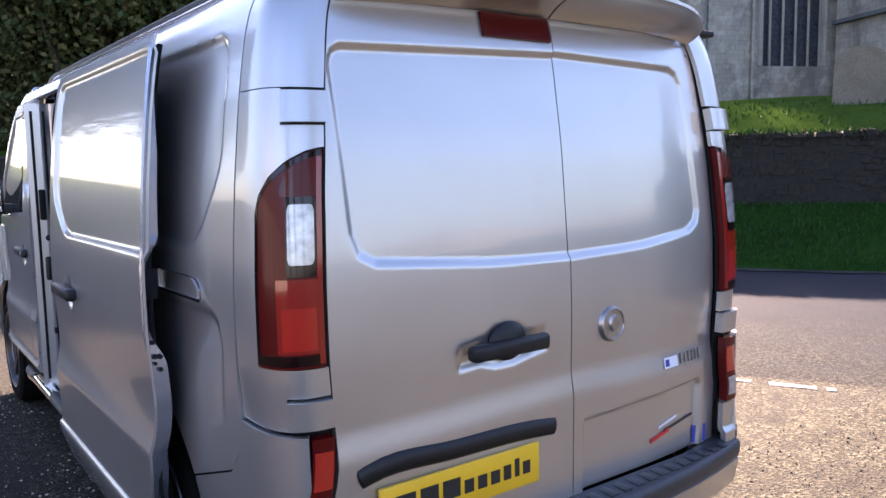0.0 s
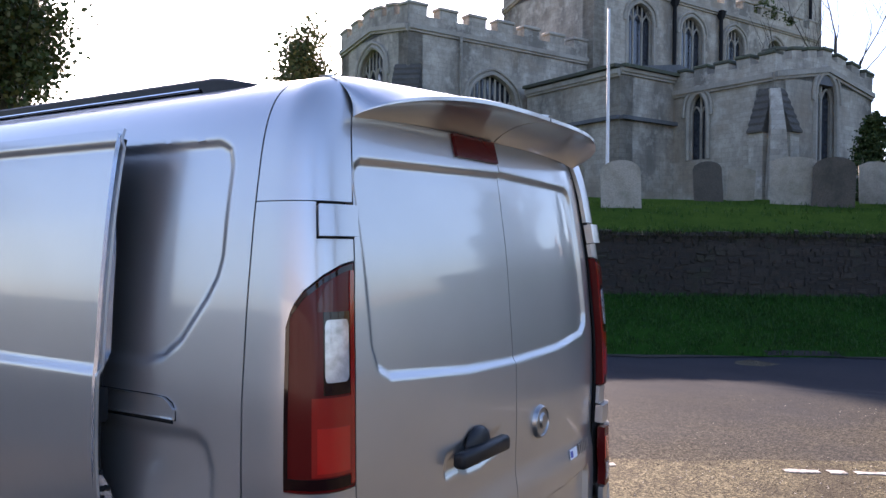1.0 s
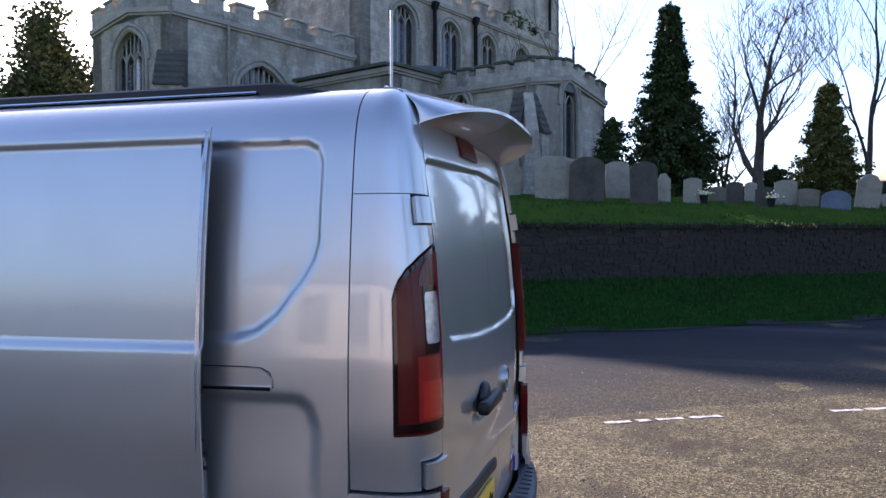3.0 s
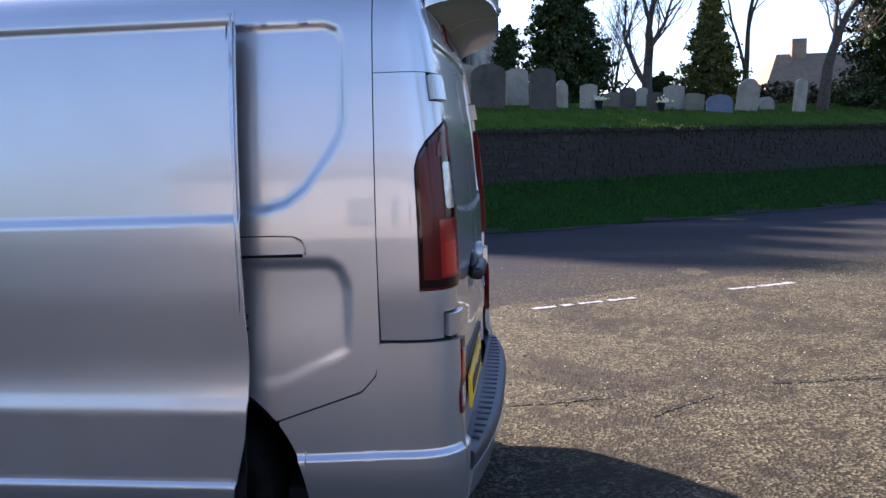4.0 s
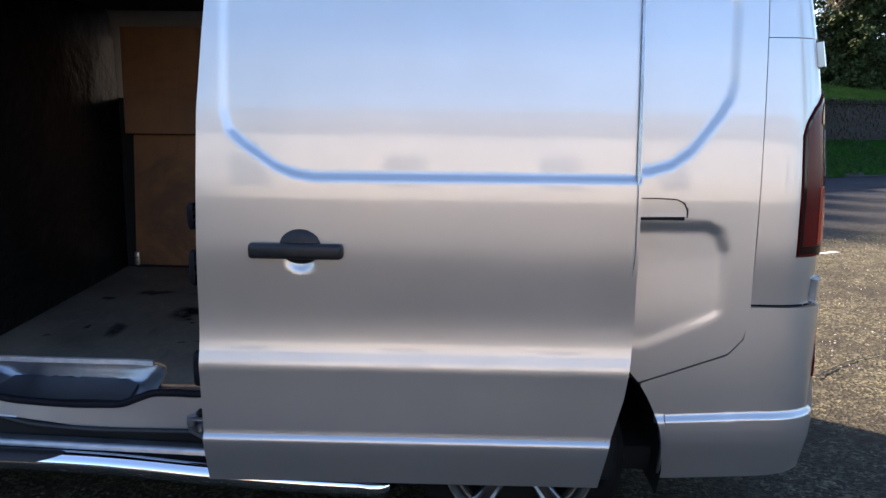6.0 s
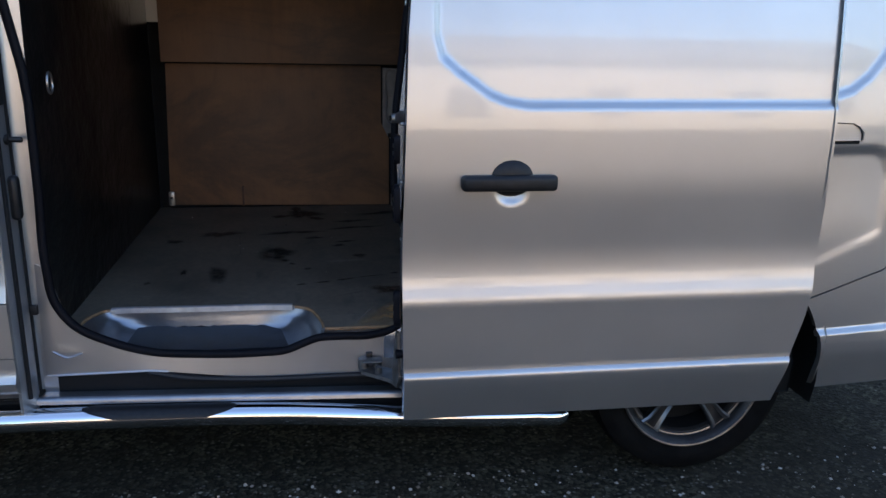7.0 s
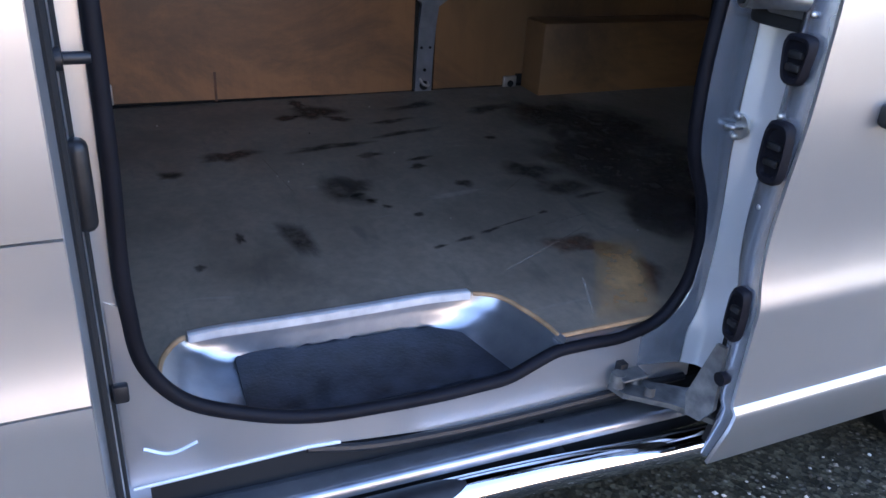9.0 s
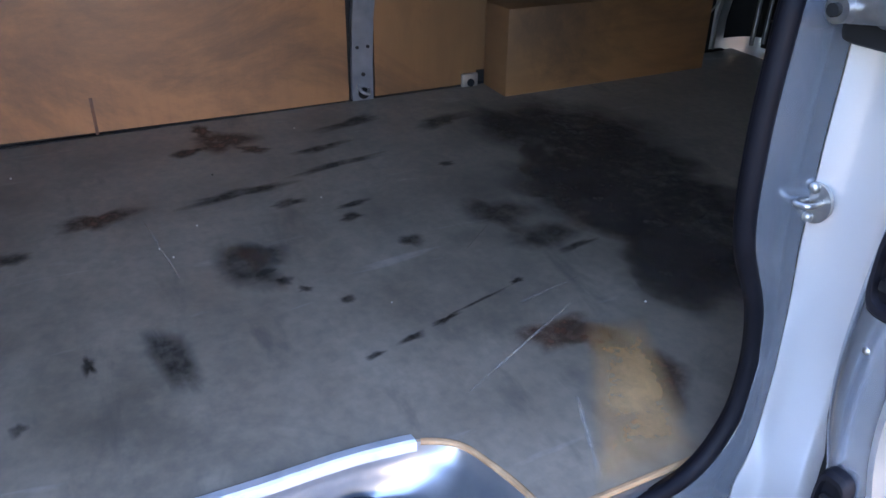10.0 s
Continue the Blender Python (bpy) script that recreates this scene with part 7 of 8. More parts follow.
# ---- gravestones ----
def gravestone(x, y, w, h, t, mat, shape, yaw, lean, label):
    far_n = (x - K0.x) * NX + (y - K0.y) * NY
    if far_n < 3.3:
        # keep it well behind the wall
        d = Vector((x + 3.1, y + 0.2, 0)).normalized()
        push = (3.3 - far_n) / (d.x * NX + d.y * NY)
        x, y = x + d.x * push, y + d.y * push
    z = height((x - K0.x) * NX + (y - K0.y) * NY)
    pts = []
    if shape == "round":
        pts = [(-w / 2, 0), (w / 2, 0), (w / 2, h - w * 0.3)] + [(w / 2 * math.cos(a), h - w * 0.3 + w * 0.3 * math.sin(a)) for a in np.linspace(0.15, math.pi - 0.15, 9)] + [(-w / 2, h - w * 0.3)]
    elif shape == "shoulder":
        pts = [(-w / 2, 0), (w / 2, 0), (w / 2, h * 0.82), (w * 0.36, h * 0.86)] + [(w * 0.34 * math.cos(a), h * 0.86 + h * 0.14 * math.sin(a)) for a in np.linspace(0.2, math.pi - 0.2, 8)] + [(-w * 0.36, h * 0.86), (-w / 2, h * 0.82)]
    else:
        pts = [(-w / 2, 0), (w / 2, 0), (w / 2, h * 0.93), (w * 0.2, h), (-w * 0.2, h), (-w / 2, h * 0.93)]
    bm = bmesh.new()
    a = [bm.verts.new((px, -t / 2, pz)) for px, pz in pts]
    b = [bm.verts.new((px, t / 2, pz)) for px, pz in pts]
    bm.faces.new(a)
    bm.faces.new(b[::-1])
    n = len(pts)
    for i in range(n):
        bm.faces.new((a[i], b[i], b[(i + 1) % n], a[(i + 1) % n]))
    bmesh.ops.bevel(bm, geom=[e for e in bm.edges if not e.is_boundary and e.calc_face_angle(0) > 0.9], offset=0.015, segments=1, affect="EDGES")
    bmesh.ops.transform(bm, matrix=Matrix.Translation((x, y, z - 0.12)) @ pose(0, 0, 0, lean, lean * 0.6, yaw), verts=bm.verts)
    return tagged(part("gravestone", bm, mat, None), label, "gravestone", "gravestones")


for x, y, w, h, mat, shape, yaw, lean, label in (
    (17.0, 1.73, 0.95, 1.09, GRAVEW, "flat", -78, 1, "broad pale weathered gravestone with flat top"),
    (17.0, 0.92, 0.86, 1.11, GRAVED, "round", -78, 3, "large dark brown gravestone with rounded top"),
    (18.4, 0.18, 0.62, 1.00, GRAVEW, "flat", -80, -2, "pale flat-topped gravestone in churchyard grass"),
    (17.1, -0.49, 0.66, 1.06, GRAVED, "round", -82, -2, "dark lichened gravestone with rounded top"),
    (18.2, -0.98, 0.34, 0.75, GRAVEW, "shoulder", -80, 0, "pale narrow gravestone in churchyard grass"),
    (18.35, -1.70, 0.45, 0.66, GRAVEW, "flat", -84, 1, "pale upright gravestone with flowers beside it"),
    (19.6, -2.44, 0.47, 0.42, GRAVE, "round", -84, 0, "small grey gravestone in churchyard grass"),
    (18.85, -2.79, 0.41, 0.59, GRAVED, "flat", -86, 0, "polished dark gravestone in churchyard grass"),
    (20.1, -3.34, 0.30, 0.56, GRAVEW, "flat", -86, 2, "pale narrow gravestone in churchyard grass"),
    (18.5, -3.47, 0.44, 0.50, GRAVED, "flat", -88, 0, "low polished dark gravestone in churchyard grass"),
    (19.85, -4.21, 0.57, 0.67, GRAVEW, "flat", -88, -1, "pale flat-topped gravestone in churchyard grass"),
    (19.75, -4.72, 0.53, 0.47, GRAVE, "flat", -80, 5, "tilted brown gravestone in churchyard grass"),
    (18.9, -5.23, 0.68, 0.50, BLUESTONE, "round", -92, 0, "low blue-grey gravestone with curved top"),
    (20.3, -6.29, 0.60, 0.92, GRAVEW, "shoulder", -92, 8, "pale leaning gravestone in churchyard grass"),
    (20.75, -7.88, 0.40, 0.95, GRAVEW, "round", -60, 4, "pale tall gravestone catching the light"),
    (21.4, -7.2, 0.40, 0.34, GRAVEW, "round", -92, 0, "small pale gravestone in churchyard grass"),
    (22.3, -7.4, 0.40, 0.34, GRAVEW, "flat", -92, 0, "small white gravestone in churchyard grass"),
    (13.5, 5.84, 0.90, 1.05, GRAVE, "round", -62, 2, "broad weathered gravestone with rounded top"),
    (13.6, 4.55, 0.82, 1.02, GRAVEW, "round", -66, -3, "pale weathered gravestone with rounded top"),
    (16.9, 3.55, 0.66, 0.96, GRAVED, "round", -70, -5, "dark brown gravestone with worn arched top"),
    (17.4, 2.95, 0.62, 0.80, GRAVEW, "flat", -74, 4, "low pale gravestone beside the buttress"),
):
    gravestone(x, y, w, h + 0.10, 0.12, mat, shape, yaw, lean, label)
# flowers left by the graves
for x, y, tint in ((18.25, -1.98, 0), (18.4, -3.62, 1)):
    z = height((x - K0.x) * NX + (y - K0.y) * NY)
    vase = thing("flower_vase", (x, y, z), "dark vase with pale flowers on a grave", "vase", "flowers on the graves")
    bm = bmesh.new()
    bmesh.ops.create_cone(bm, segments=12, radius1=0.07, radius2=0.11, depth=0.24, cap_ends=True, matrix=Matrix.Translation((x, y, z + 0.10)))
    part("vase", bm, DARK, vase)
    fr = random.Random(int(-y * 100))
    fv, ff = [], []
    for _ in range(60):
        p = Vector((x + fr.gauss(0, 0.09), y + fr.gauss(0, 0.09), z + 0.24 + abs(fr.gauss(0, 0.05))))
        a = Vector((fr.gauss(0, 1), fr.gauss(0, 1), fr.gauss(0, 1))).normalized()
        b = a.orthogonal().normalized()
        o = len(fv)
        fv += [p - a * 0.03, p + b * 0.03, p + a * 0.03, p - b * 0.03]
        ff.append((o, o + 1, o + 2, o + 3))
    fast("blossom", fv, ff, PETAL, vase, "pale yellow and white blossom")


# ---- trees ----
def clumps(verts, faces, rnd, centre, spread, n, size, droop=0.0):
    for _ in range(n):
        p = centre + Vector((rnd.gauss(0, 1) * spread.x, rnd.gauss(0, 1) * spread.y, rnd.gauss(0, 1) * spread.z))
        a = Vector((rnd.uniform(-1, 1), rnd.uniform(-1, 1), rnd.uniform(-1, 1) - droop)).normalized()
        b = a.orthogonal().normalized()
        b.rotate(Matrix.Rotation(rnd.uniform(0, 6.28), 3, a))
        s = size * rnd.uniform(0.5, 1.4)
        o = len(verts)
        verts += [p, p + a * s * 0.5 + b * s * 0.35, p + a * s, p + a * s * 0.5 - b * s * 0.35]
        faces.append((o, o + 1, o + 2, o + 3))


def conifer(x, y, z, h, r, mat, label, seed, n=6500, name="conifer", spire=1.0):
    """Tiers of drooping boughs with upturned tips; spire shapes the outline from domed (below 1) to pointed."""
    rnd = random.Random(seed)
    if x > 3:
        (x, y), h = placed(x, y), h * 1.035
    ob = thing(name, (x, y, z), label, "tree")
    raw("trunk", *tube_geo([(x, y, z - 0.2), (x + 0.05, y, z + h * 0.5), (x, y, z + h * 0.97)], [r * 0.10, r * 0.06, 0.015], 8), BARK, ob)
    verts, faces = [], []
    tiers = int(h * 4.2)
    for i in range(tiers):
        t = (i + 0.5) / tiers
        rr = r * (1 - t) ** spire * (0.55 + 0.45 * min(1, t * 6)) + 0.05
        boughs = max(4, int(10 * (1 - t * 0.6)))
        turn = rnd.uniform(0, 6.28)
        for j in range(boughs):
            a = turn + 6.28 * j / boughs + rnd.uniform(-0.3, 0.3)
            ln = rr * rnd.choice((0.62, 0.8, 0.95, 1.0, 1.12))
            m = max(4, int(n / tiers / boughs))
            for q in range(m):
                k = ((q + rnd.random()) / m) ** 0.7
                drop = -0.30 * ln * k + 0.22 * ln * max(0, k - 0.7)
                side = (1 - k) * 0.10 * ln + 0.05
                c = Vector((x + math.cos(a) * ln * k + rnd.gauss(0, side), y + math.sin(a) * ln * k + rnd.gauss(0, side), z + h * (0.03 + 0.95 * t) + drop))
                clumps(verts, faces, rnd, c, Vector((0.07, 0.07, 0.05)) * (0.6 + r * 0.3), 5, 0.065 + 0.026 * r, 0.3)
    for i in range(24):
        clumps(verts, faces, rnd, Vector((x, y, z + h * (0.93 + 0.075 * i / 24))), Vector((0.05, 0.05, 0.04)) * (1.6 - i / 16), 4, 0.10, -0.4)
    fast("crown", verts, faces, mat, ob)
    return ob


def grow(rnd, p, d, length, radius, level, out, tips, up=0.12, kids=(3, 4), fork=0.55):
    n = 5
    pts, rad = [p], [radius]
    for i in range(n):
        d = (d + Vector((rnd.uniform(-1, 1), rnd.uniform(-1, 1), rnd.uniform(-0.6, 1) * 1.0)) * 0.16 + Vector((0, 0, up * 0.5))).normalized()
        p = p + d * length / n
        pts.append(p)
        rad.append(radius * (1 - 0.5 * (i + 1) / n))
    out.append((pts, rad, level))
    if level == 0:
        tips.append(p)
        return
    lead = Vector((rnd.uniform(-1, 1), rnd.uniform(-1, 1), 0)).normalized()
    grow(rnd, p, (d * 0.8 + lead * 0.28 + Vector((0, 0, up))).normalized(), length * rnd.uniform(0.66, 0.82), rad[-1], level - 1, out, tips, up, kids, fork)
    for _ in range(rnd.randint(*kids) - 1):
        i = rnd.randint(2, n - 1)
        q = pts[i]
        side = Vector((rnd.uniform(-1, 1), rnd.uniform(-1, 1), rnd.uniform(-0.1, 0.7))).normalized()
        nd = (d * (1 - fork) + side * fork + Vector((0, 0, up))).normalized()
        grow(rnd, q, nd, length * rnd.uniform(0.55, 0.8), rad[i] * 0.62, level - 1, out, tips, up, kids, fork)


def bare_tree(x, y, z, h, r, levels, label, seed, leaves=None, kids=(3, 4), name="bare_tree", lean=(0, 0, 1), nleaf=40, lsize=0.16, spread=0.35, up=0.16, fork=0.55):
    rnd = random.Random(seed)
    if x > 3:
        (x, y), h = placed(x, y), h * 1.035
    ob = thing(name, (x, y, z), label, "tree")
    out, tips = [], []
    grow(rnd, Vector((x, y, z - 0.2)), Vector(lean).normalized(), h * 0.42, r, levels, out, tips, up, kids, fork)
    tv, tf, bv, bf = [], [], [], []
    for pts, rad, lv in out:
        big = lv >= levels - 1
        v, f = tube_geo(pts, [max(q, 0.008) for q in rad], 7 if big else 4)
        V, F = (tv, tf) if lv == levels else (bv, bf)
        o = len(V)
        V += v
        F += [tuple(o + i for i in face) for face in f]
    fast("trunk", tv, tf, BARK, ob)
    fast("branchwork", bv, bf, BARK, ob)
    if leaves is not None:
        lv_, lf_ = [], []
        for p in tips:
            clumps(lv_, lf_, rnd, p, Vector((spread, spread, spread * 0.8)), nleaf, lsize)
        fast("crown", lv_, lf_, leaves, ob)
    return ob


conifer(25.5, -1.55, 2.4, 7.15, 2.35, NEEDLE, "tall dark green conifer behind the gravestones", 1, 14000, spire=1.12)
conifer(2.6, 22.5, 0.0, 8.5, 3.3, LEAF, "dense dark leafy tree beside the road", 7, 15000, "leafy_tree", spire=0.5)
conifer(8.4, 22.8, 0.6, 7.0, 2.8, LEAF, "dense dark leafy tree beside the road", 9, 12000, "leafy_tree", spire=0.5)
conifer(1.2, 21.0, 0.0, 2.4, 1.7, NEEDLE, "dark evergreen shrub beside the road", 6, 3500, "evergreen_shrub", spire=0.5)
conifer(24.6, 0.35, 2.4, 3.2, 1.1, NEEDLE, "low dark evergreen beside the church", 2, 3000, "evergreen_shrub", spire=0.5)
conifer(28.15, -7.1, 2.5, 4.6, 2.1, RUSSET, "golden green conifer in the churchyard", 3, 8000, spire=1.1)
conifer(27.2, -5.2, 2.5, 1.6, 1.2, NEEDLE, "low spreading evergreen shrub", 4, 2200, "evergreen_shrub", spire=0.5)
conifer(24.2, -12.0, 2.2, 5.5, 2.3, NEEDLE, "broad dark yew at the churchyard edge", 5, 7000, "yew_tree", spire=0.5)
bare_tree(23.62, -4.19, 2.4, 7.0, 0.22, 5, "leafless tree with a forked dark trunk", 8, kids=(3, 4), up=0.07, fork=0.6)
bare_tree(33.7, -9.8, 2.8, 10.5, 0.17, 5, "slender leafless tree in the churchyard", 12, kids=(3, 4), up=0.10, fork=0.6)
bare_tree(22.2, -9.05, 2.1, 7.0, 0.22, 5, "leafless tree with low sweeping limbs", 21, kids=(3, 4), lean=(0.05, -0.1, 1), up=0.04, fork=0.66)
bare_tree(30.5, -3.6, 2.6, 5.5, 0.10, 4, "thin twiggy leafless shrub", 31, kids=(4, 5), up=0.06, fork=0.65)
bare_tree(38.0, 2.2, 2.8, 13.0, 0.2, 4, "leafless tree beyond the tower", 35, kids=(3, 4))
LEAFY = "leafy_tree"
for x, y, z, h, sd, lab in ((3.2, 20.5, 0.6, 9.0, 41, "dense dark evergreen tree beyond the van"), (6.6, 21.5, 0.8, 10.5, 42, "dense dark evergreen tree beyond the van"), (10.4, 21.0, 1.2, 9.5, 43, "leafy tree with brown-green foliage"), (29.5, 25.5, 2.0, 8.2, 46, "distant evergreen oak beyond the church")):
    bare_tree(x, y, z, h, 0.26, 4, lab, sd, LEAF, (4, 5), LEAFY, nleaf=170 if sd < 43 else 90, lsize=0.18 if y < 24 else 0.22, spread=0.62 if sd < 43 else 0.42)

# distance: a rise of fields and a house at the churchyard's far end
verts, faces = [], []
m = 60
for i in range(m + 1):
    a = radians(-60 + 150 * i / m)
    for r, z in ((70, 1.0), (120, 5.5 + 2.5 * noise.noise(Vector((i * 0.3, 0, 0)))), (190, 9 + 4 * noise.noise(Vector((i * 0.21, 5, 0)))), (420, 10)):
        verts.append((math.cos(a) * r, math.sin(a) * r, z))
faces = [(i * 4 + k, (i + 1) * 4 + k, (i + 1) * 4 + k + 1, i * 4 + k + 1) for i in range(m) for k in range(3)]
tagged(raw("far_hillside", verts, faces, HILL, None, "", 60), "pale brown fields rising in the distance", "hillside", "", "structure")
house = thing("far_house", (49, -20, 3.0), "distant house with a broad brown tiled roof", "house")
block("wall", (46.0, -26, 2.4), (53.0, -14.4, 4.1), BRICKH, house, bevel=0.02)
raw("roof", [(45.5, -26.5, 3.6), (53.5, -26.5, 3.6), (53.5, -13.8, 3.6), (45.5, -13.8, 3.6), (49.5, -24.6, 7.0), (49.5, -15.9, 7.0)], [(0, 1, 4), (2, 3, 5), (1, 2, 5, 4), (3, 0, 4, 5), (0, 3, 2, 1)], ROOFH, house, "", 10)
block("chimney", (49.1, -17.6, 6.4), (49.9, -16.7, 7.9), BRICKH, house, bevel=0.03)
for y in (-23.5, -20.0, -16.8):
    block("window", (45.94, y - 0.5, 2.9), (46.02, y + 0.5, 3.55), DARKGLASS, house, bevel=0.01)


# behind the standpoint: a sunlit cottage and trees that the paintwork mirrors
cottage = thing("cottage", (-17, -4, 0), "sunlit limestone cottage with pale stone window frames", "house")
wv = [(-17, -14, -0.1), (-17, 8.5, -0.1), (-17, 8.5, 3.1), (-17, -14, 3.1), (-23, -14, -0.1), (-23, 8.5, -0.1), (-23, 8.5, 3.1), (-23, -14, 3.1)]
raw("wall", wv, [(0, 1, 2, 3), (7, 6, 5, 4), (0, 4, 5, 1), (1, 5, 6, 2), (2, 6, 7, 3), (3, 7, 4, 0)], COTTAGE, cottage, "", 10)
raw("roof", [(-16.7, -14.2, 3.05), (-16.7, 8.7, 3.05), (-20, 8.7, 4.7), (-20, -14.2, 4.7), (-23.3, 8.7, 3.05), (-23.3, -14.2, 3.05)], [(0, 1, 2, 3), (3, 2, 4, 5), (0, 3, 5), (1, 4, 2), (0, 5, 4, 1)], LEADS, cottage, "", 10)
for y in (-11.5, -8, -4.4, -1, 2.6, 6.2):
    w = block("window", (-17.02, y - 0.5, 0.95), (-16.95, y + 0.5, 2.45), LIMESILL, cottage, bevel=0.01)
    for a, b in ((-0.44, -0.02), (0.02, 0.44)):
        for z0, z1 in ((1.02, 1.68), (1.72, 2.38)):
            block("pane", (-16.965, y + a, z0), (-16.945, y + b, z1), DARKGLASS, w, bevel=0)
bare_tree(-4.0, 23.5, 0.0, 9.0, 0.28, 4, "leafy tree beside the road ahead of the van", 55, LEAF, (4, 5), "leafy_tree", nleaf=60, lsize=0.20, spread=0.75)
bare_tree(-10.5, 27.0, 0.0, 10.0, 0.28, 4, "leafy tree beside the road ahead of the van", 56, LEAF, (4, 5), "leafy_tree", nleaf=60, lsize=0.20, spread=0.75)
bare_tree(-9.0, -20.0, 0.0, 11.0, 0.3, 4, "leafless tree behind the parking place", 51, kids=(3, 5))
bare_tree(-2.0, -24.0, 0.0, 12.0, 0.32, 4, "leafless tree behind the parking place", 52, kids=(3, 5))
bare_tree(6.0, -22.0, 0.0, 11.0, 0.3, 4, "sparse leafy tree behind the parking place", 53, LEAF, (4, 5), "leafy_tree", nleaf=26, lsize=0.24, spread=0.42)
bare_tree(-15.0, -18.0, 0.0, 10.0, 0.3, 4, "sparse leafy tree behind the parking place", 54, LEAF, (4, 5), "leafy_tree", nleaf=26, lsize=0.24, spread=0.42)


# unseen dark hedge added past the cottage to darken what the paintwork mirrors
hedge = thing("hedge", (-17.5, 20, 0), "unseen evergreen hedge added to darken the van's reflections", "hedge")
hr = random.Random(61)
hv, hf = [], []
for _ in range(9000):
    y = hr.uniform(9.0, 46)
    face = hr.random()
    top = 1.75 + 0.15 * noise.noise(Vector((y * 0.6, 0, 2)))
    p = Vector((-17.0 + hr.gauss(0, 0.06), y, hr.uniform(0.05, top))) if face < 0.75 else Vector((hr.uniform(-18, -17), y, top + hr.gauss(0, 0.05)))
    clumps(hv, hf, hr, p, Vector((0.03, 0.03, 0.03)), 1, 0.20)
fast("leaves", hv, hf, NEEDLE, hedge)
block("stems", (-17.95, 9.1, -0.1), (-17.1, 46, 1.62), BARK, hedge, bevel=0.1)

# loose chippings lying on the tarmac
cr = random.Random(71)
pv, pf = [], []
for i in range(13000):
    if i < 6500:
        x, y, s = cr.uniform(-2.9, -0.85), cr.uniform(-0.4, 4.6), cr.choice((0.003, 0.0035, 0.005, 0.008))
    else:
        x, y, s = 1.0 + 5.5 * cr.random() ** 1.2, cr.uniform(-5.0, 0.8), cr.choice((0.003, 0.004, 0.005, 0.007))
    z = 0.012 * noise.noise(Vector((((x - K0.x) * KX + (y - K0.y) * KY) * 0.8, ((x - K0.x) * NX + (y - K0.y) * NY) * 0.8, 3)))
    o = len(pv)
    a = cr.uniform(0, 6.28)
    for k in range(4):
        r = s * cr.uniform(0.7, 1.3)
        pv.append((x + r * math.cos(a + k * 1.57), y + r * math.sin(a + k * 1.57), z + s * 0.25))
    pv += [(x, y, z + s * cr.uniform(0.8, 1.2)), (x, y, z - s * 0.5)]
    pf += [(o + k, o + (k + 1) % 4, o + 4) for k in range(4)] + [(o + (k + 1) % 4, o + k, o + 5) for k in range(4)]
tagged(fast("gravel_chippings", pv, pf, PEBBLE, None), "loose pale stone chippings on dark tarmac", "gravel", "", "stuff")

# low hedge behind the graves
far_hedge = thing("churchyard_hedge", (28, -8, 2.8), "low brown winter hedge behind the gravestones", "hedge")
hr = random.Random(63)
hv, hf = [], []
for _ in range(9000):
    k = hr.random()
    x, y = 31.5 - 2.5 * k + hr.gauss(0, 0.35), 2.0 - 21 * k
    top = 0.55 + 0.5 * noise.noise(Vector((y * 0.35, 1, 4)))
    p = Vector((x, y, 3.0 + hr.uniform(-0.3, 1) * top))
    clumps(hv, hf, hr, p, Vector((0.06, 0.06, 0.05)), 1, 0.24)
fast("leaves", hv, hf, HEDGE, far_hedge)
hv = []
for x, y, z in ((31.6, 2.0, 2.5), (32.2, 2.0, 2.5), (32.2, 2.0, 3.1), (31.6, 2.0, 3.1), (29.1, -19.0, 2.5), (29.7, -19.0, 2.5), (29.7, -19.0, 3.1), (29.1, -19.0, 3.1)):
    hv.append((x, y, z))
raw("stems", hv, [(0, 1, 2, 3), (7, 6, 5, 4), (0, 4, 5, 1), (1, 5, 6, 2), (2, 6, 7, 3), (3, 7, 4, 0)], BARK, far_hedge)

# cracks where the parking place meets the gravelled strip
for ends in (((1.012, 0.10), (1.067, -0.186), (1.163, -0.485)), ((0.855, -0.662), (1.142, -0.977), (1.333, -1.26)), ((1.468, -1.45), (1.53, -1.773), (1.604, -2.147), (1.62, -2.9))):
    cr = random.Random(int(ends[0][0] * 1000))
    verts = []
    for (x0, y0), (x1, y1) in zip(ends, ends[1:]):
        for i in range(14):
            q = i / 14
            x, y = x0 + (x1 - x0) * q + cr.uniform(-0.009, 0.009), y0 + (y1 - y0) * q
            w = 0.011 * cr.uniform(0.3, 1.3)
            z = 0.012 * noise.noise(Vector((((x - K0.x) * KX + (y - K0.y) * KY) * 0.8, ((x - K0.x) * NX + (y - K0.y) * NY) * 0.8, 3))) + 0.008
            verts += [(x - w, y, z), (x + w, y, z)]
    tagged(raw("tarmac_crack", verts, [(i, i + 1, i + 3, i + 2) for i in range(0, len(verts) - 2, 2)], DARK, None), "dark crack in the tarmac", "crack", "cracks in the tarmac", "structure")


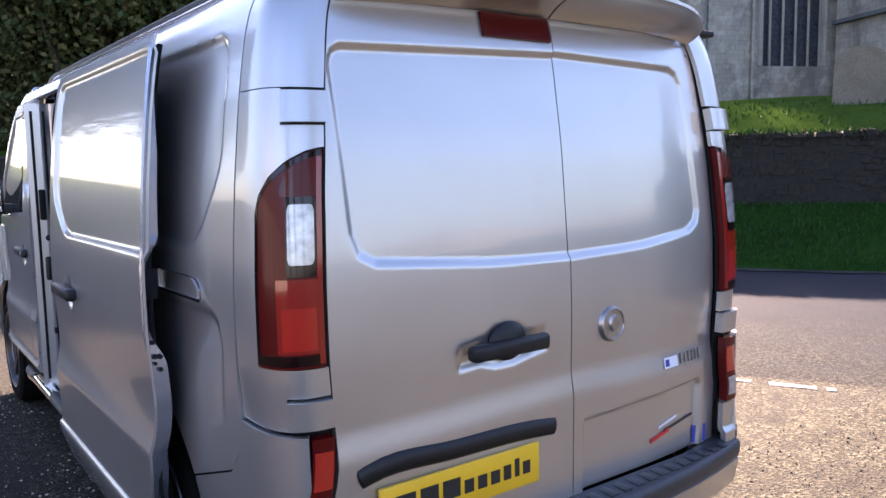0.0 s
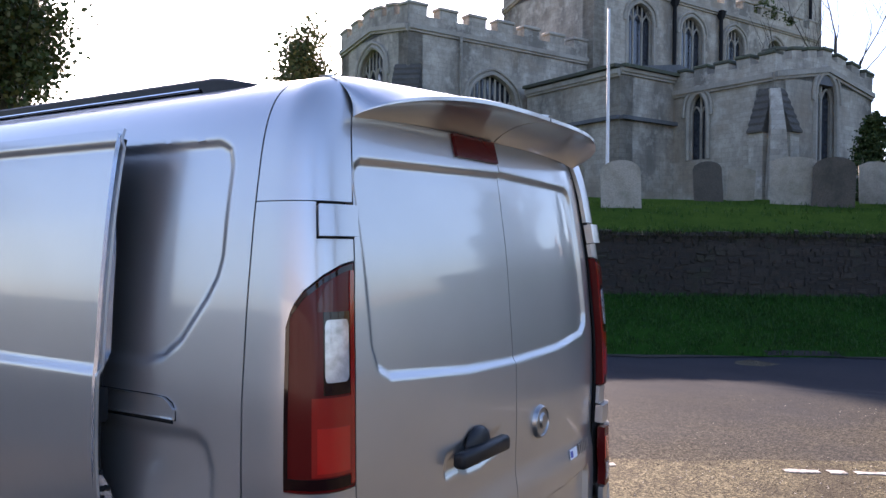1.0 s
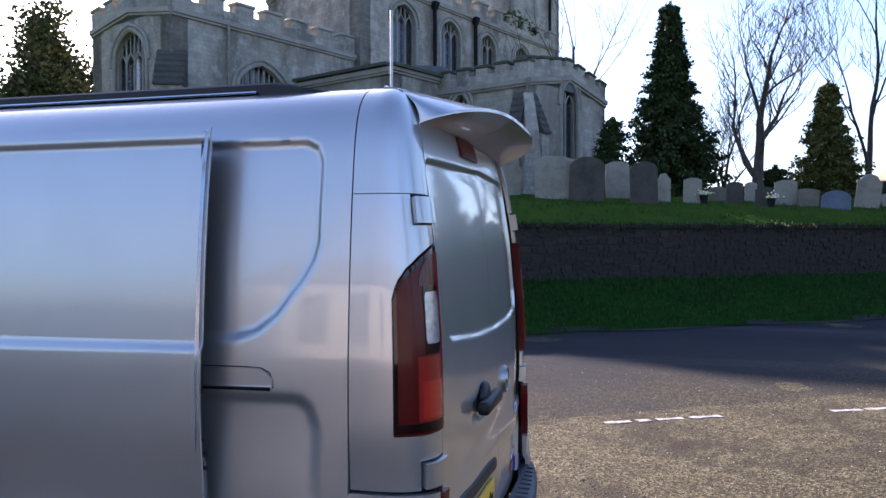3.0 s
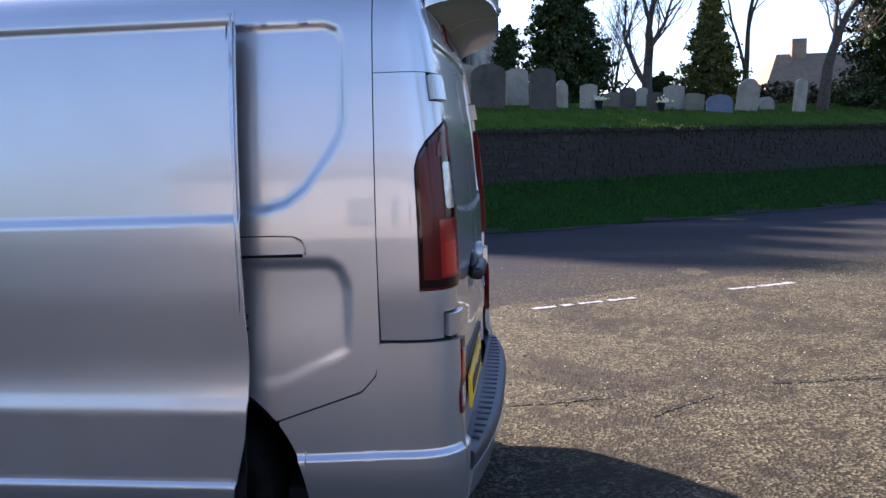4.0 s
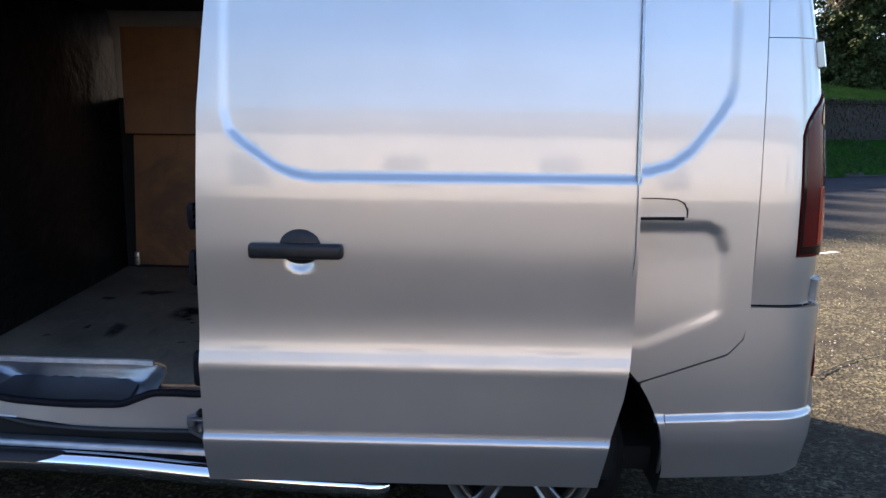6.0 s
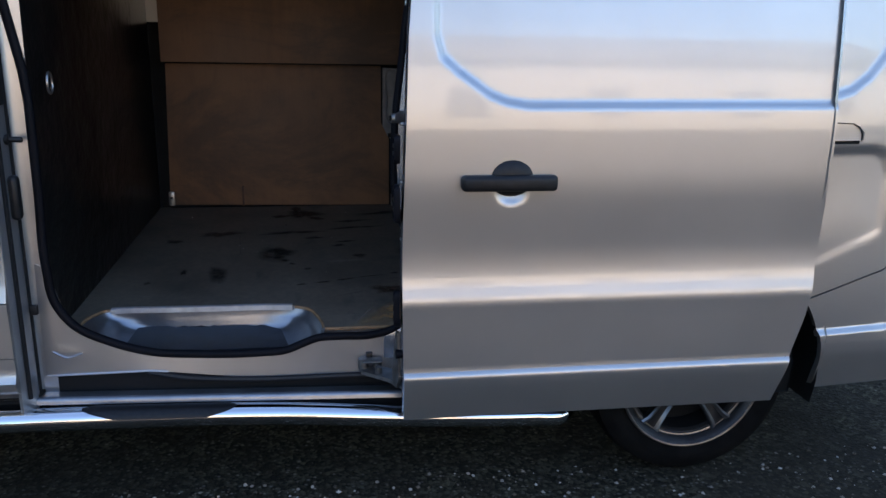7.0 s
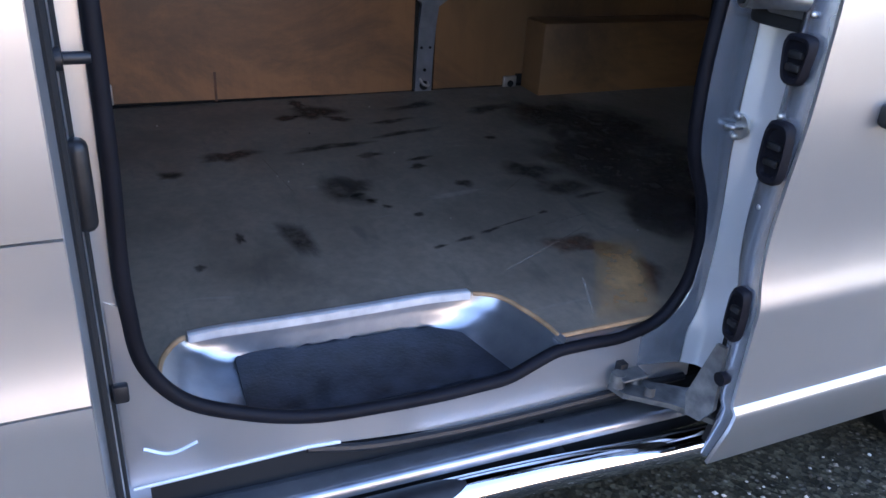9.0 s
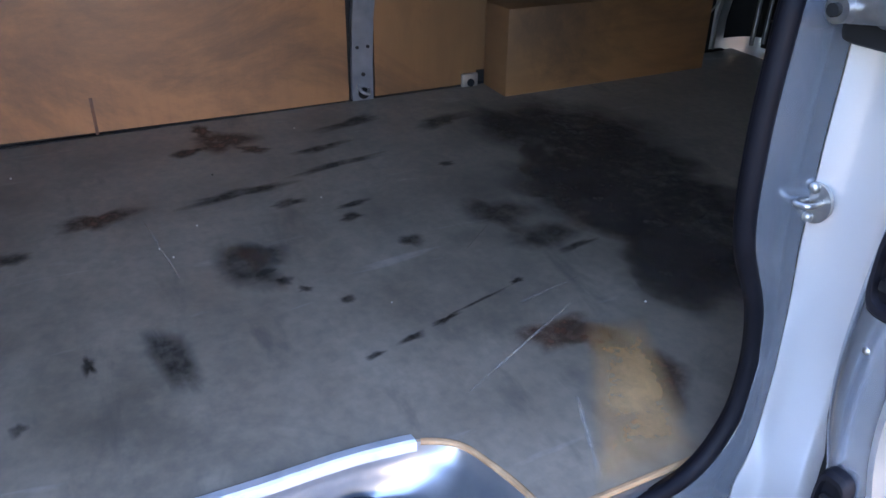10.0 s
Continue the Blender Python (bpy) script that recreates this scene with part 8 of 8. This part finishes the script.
# marks on the load floor
for i, (nm, x, y, rx, ry, mat, turn, rag) in enumerate((
    ("oil_stain", 0.025, 2.470, 0.125, 0.066, STAIN, 15, 0.30), ("oil_stain", 0.06, 2.43, 0.07, 0.05, STAIN, 40, 0.4),
    ("oil_stain", -0.218, 2.660, 0.120, 0.038, STAIN, 10, 0.22),
    ("rust_stain", 0.70, 2.36, 0.10, 0.075, RUST, 30, 0.6), ("rust_stain", 0.655, 2.47, 0.028, 0.055, RUST, 20, 0.5), ("rust_stain", 0.61, 2.30, 0.03, 0.05, RUST, -30, 0.5), ("rust_stain", 0.80, 2.40, 0.05, 0.03, RUST, 10, 0.5),
    ("scuff_mark", 0.43, 2.12, 0.020, 0.16, STAIN, 8, 0.4), ("scuff_mark", 0.695, 1.99, 0.035, 0.12, STAIN, 12, 0.5), ("scuff_mark", 0.61, 1.73, 0.05, 0.10, STAIN, 15, 0.5), ("scuff_mark", 0.55, 2.13, 0.025, 0.09, STAIN, 10, 0.5),
    ("oil_spot", -0.06, 2.415, 0.020, 0.018, STAIN, 20, 0.4), ("oil_spot", -0.105, 2.389, 0.014, 0.016, STAIN, 0, 0.4), ("oil_spot", -0.173, 2.325, 0.016, 0.018, STAIN, 0, 0.3), ("oil_spot", -0.013, 2.442, 0.012, 0.022, STAIN, 20, 0.4),
    ("scuff_mark", -0.355, 2.345, 0.010, 0.022, STAIN, 12, 0.5), ("scuff_mark", -0.336, 2.266, 0.013, 0.030, STAIN, 12, 0.5), ("scuff_mark", -0.310, 2.185, 0.010, 0.035, STAIN, 15, 0.5), ("scuff_mark", -0.25, 1.995, 0.010, 0.020, STAIN, 15, 0.5), ("scuff_mark", -0.28, 2.09, 0.004, 0.09, STAIN, 15, 0.4),
    ("oil_stain", 0.026, 1.88, 0.10, 0.08, STAIN, 20, 0.4), ("oil_stain", -0.114, 1.84, 0.07, 0.09, STAIN, 10, 0.4), ("scuff_mark", -0.182, 1.802, 0.014, 0.06, STAIN, 12, 0.4),
    ("scuff_mark", 0.321, 1.863, 0.016, 0.03, STAIN, 0, 0.5), ("scuff_mark", 0.36, 2.40, 0.03, 0.14, STAIN, 6, 0.5), ("scuff_mark", 0.265, 2.31, 0.022, 0.05, STAIN, 10, 0.5), ("scuff_mark", 0.14, 2.20, 0.018, 0.035, STAIN, 10, 0.5), ("scuff_mark", 0.20, 2.17, 0.014, 0.06, STAIN, 10, 0.4), ("oil_spot", -0.014, 2.117, 0.03, 0.035, STAIN, 0, 0.5),
    ("oil_stain", 0.245, 2.895, 0.03, 0.045, STAIN, 0, 0.4), ("scuff_mark", -0.183, 2.79, 0.035, 0.012, STAIN, 5, 0.5), ("oil_spot", -0.30, 2.90, 0.02, 0.014, STAIN, 0, 0.4), ("oil_stain", 0.35, 2.72, 0.05, 0.09, RUST, 8, 0.5),
    ("oil_stain", -0.43, 2.02, 0.05, 0.085, RUST, 15, 0.5), ("oil_stain", -0.48, 1.96, 0.05, 0.06, RUST, 0, 0.5), ("oil_stain", -0.60, 1.93, 0.09, 0.06, RUST, 0, 0.4),
)):
    blot(nm, x, y, rx, ry, mat, turn, i + 3, rag * 0.55)
# broad blots that overlap and darken the rear of the load floor
for x, y, rx, ry, turn, seed in ((0.36, 1.40, 0.34, 0.28, 0, 91), (0.05, 1.45, 0.30, 0.25, 25, 92), (-0.24, 1.50, 0.26, 0.22, -15, 93), (-0.42, 1.55, 0.18, 0.16, 0, 96), (0.10, 1.62, 0.24, 0.14, 20, 97), (0.45, 1.55, 0.22, 0.16, 0, 98), (-0.20, 1.62, 0.26, 0.16, -10, 101), (-0.02, 1.66, 0.24, 0.12, 12, 102), (-0.36, 1.70, 0.14, 0.12, 0, 103)):
    blot("oil_stain", x, y, rx, ry, STAIN, turn, seed, 0.25)
for x0, y0, x1, y1, w in ((-0.517, 2.26, -0.356, 1.925, 0.0035), (-0.324, 2.04, -0.29, 1.871, 0.003), (-0.589, 2.089, -0.755, 2.165, 0.006), (0.31, 2.63, 0.02, 2.60, 0.0018), (-0.10, 2.03, -0.02, 1.93, 0.002)):
    scrape("pale_scratch", x0, y0, x1, y1, w, CARD)
# warm light falling on the floor, painted as a pale tan patch
light_quad("worn_patch", [(-0.425, 1.955), (-0.450, 1.835), (-0.80, 2.000), (-0.79, 2.200)], LIGHTPATCH)
# a dark run of rust down the lining, and crumbs of dirt
bm = bmesh.new()
box(bm, (PX - 0.0025, 2.660, 0.555), (PX - 0.0005, 2.669, 0.660), 0.0006)
part("rust_run", bm, RUSTRUN, van, "brown rust run on the lining")
dr = random.Random(23)
for _ in range(9):
    x, y = dr.uniform(-0.45, 0.75), dr.uniform(1.7, 2.95)
    bm = bmesh.new()
    bmesh.ops.create_icosphere(bm, subdivisions=1, radius=dr.uniform(0.0015, 0.003), matrix=Matrix.Translation((x, y, fz(x, 0.002))))
    part("crumb", bm, CRUMB if dr.random() < 0.5 else RUBBER, load_floor)

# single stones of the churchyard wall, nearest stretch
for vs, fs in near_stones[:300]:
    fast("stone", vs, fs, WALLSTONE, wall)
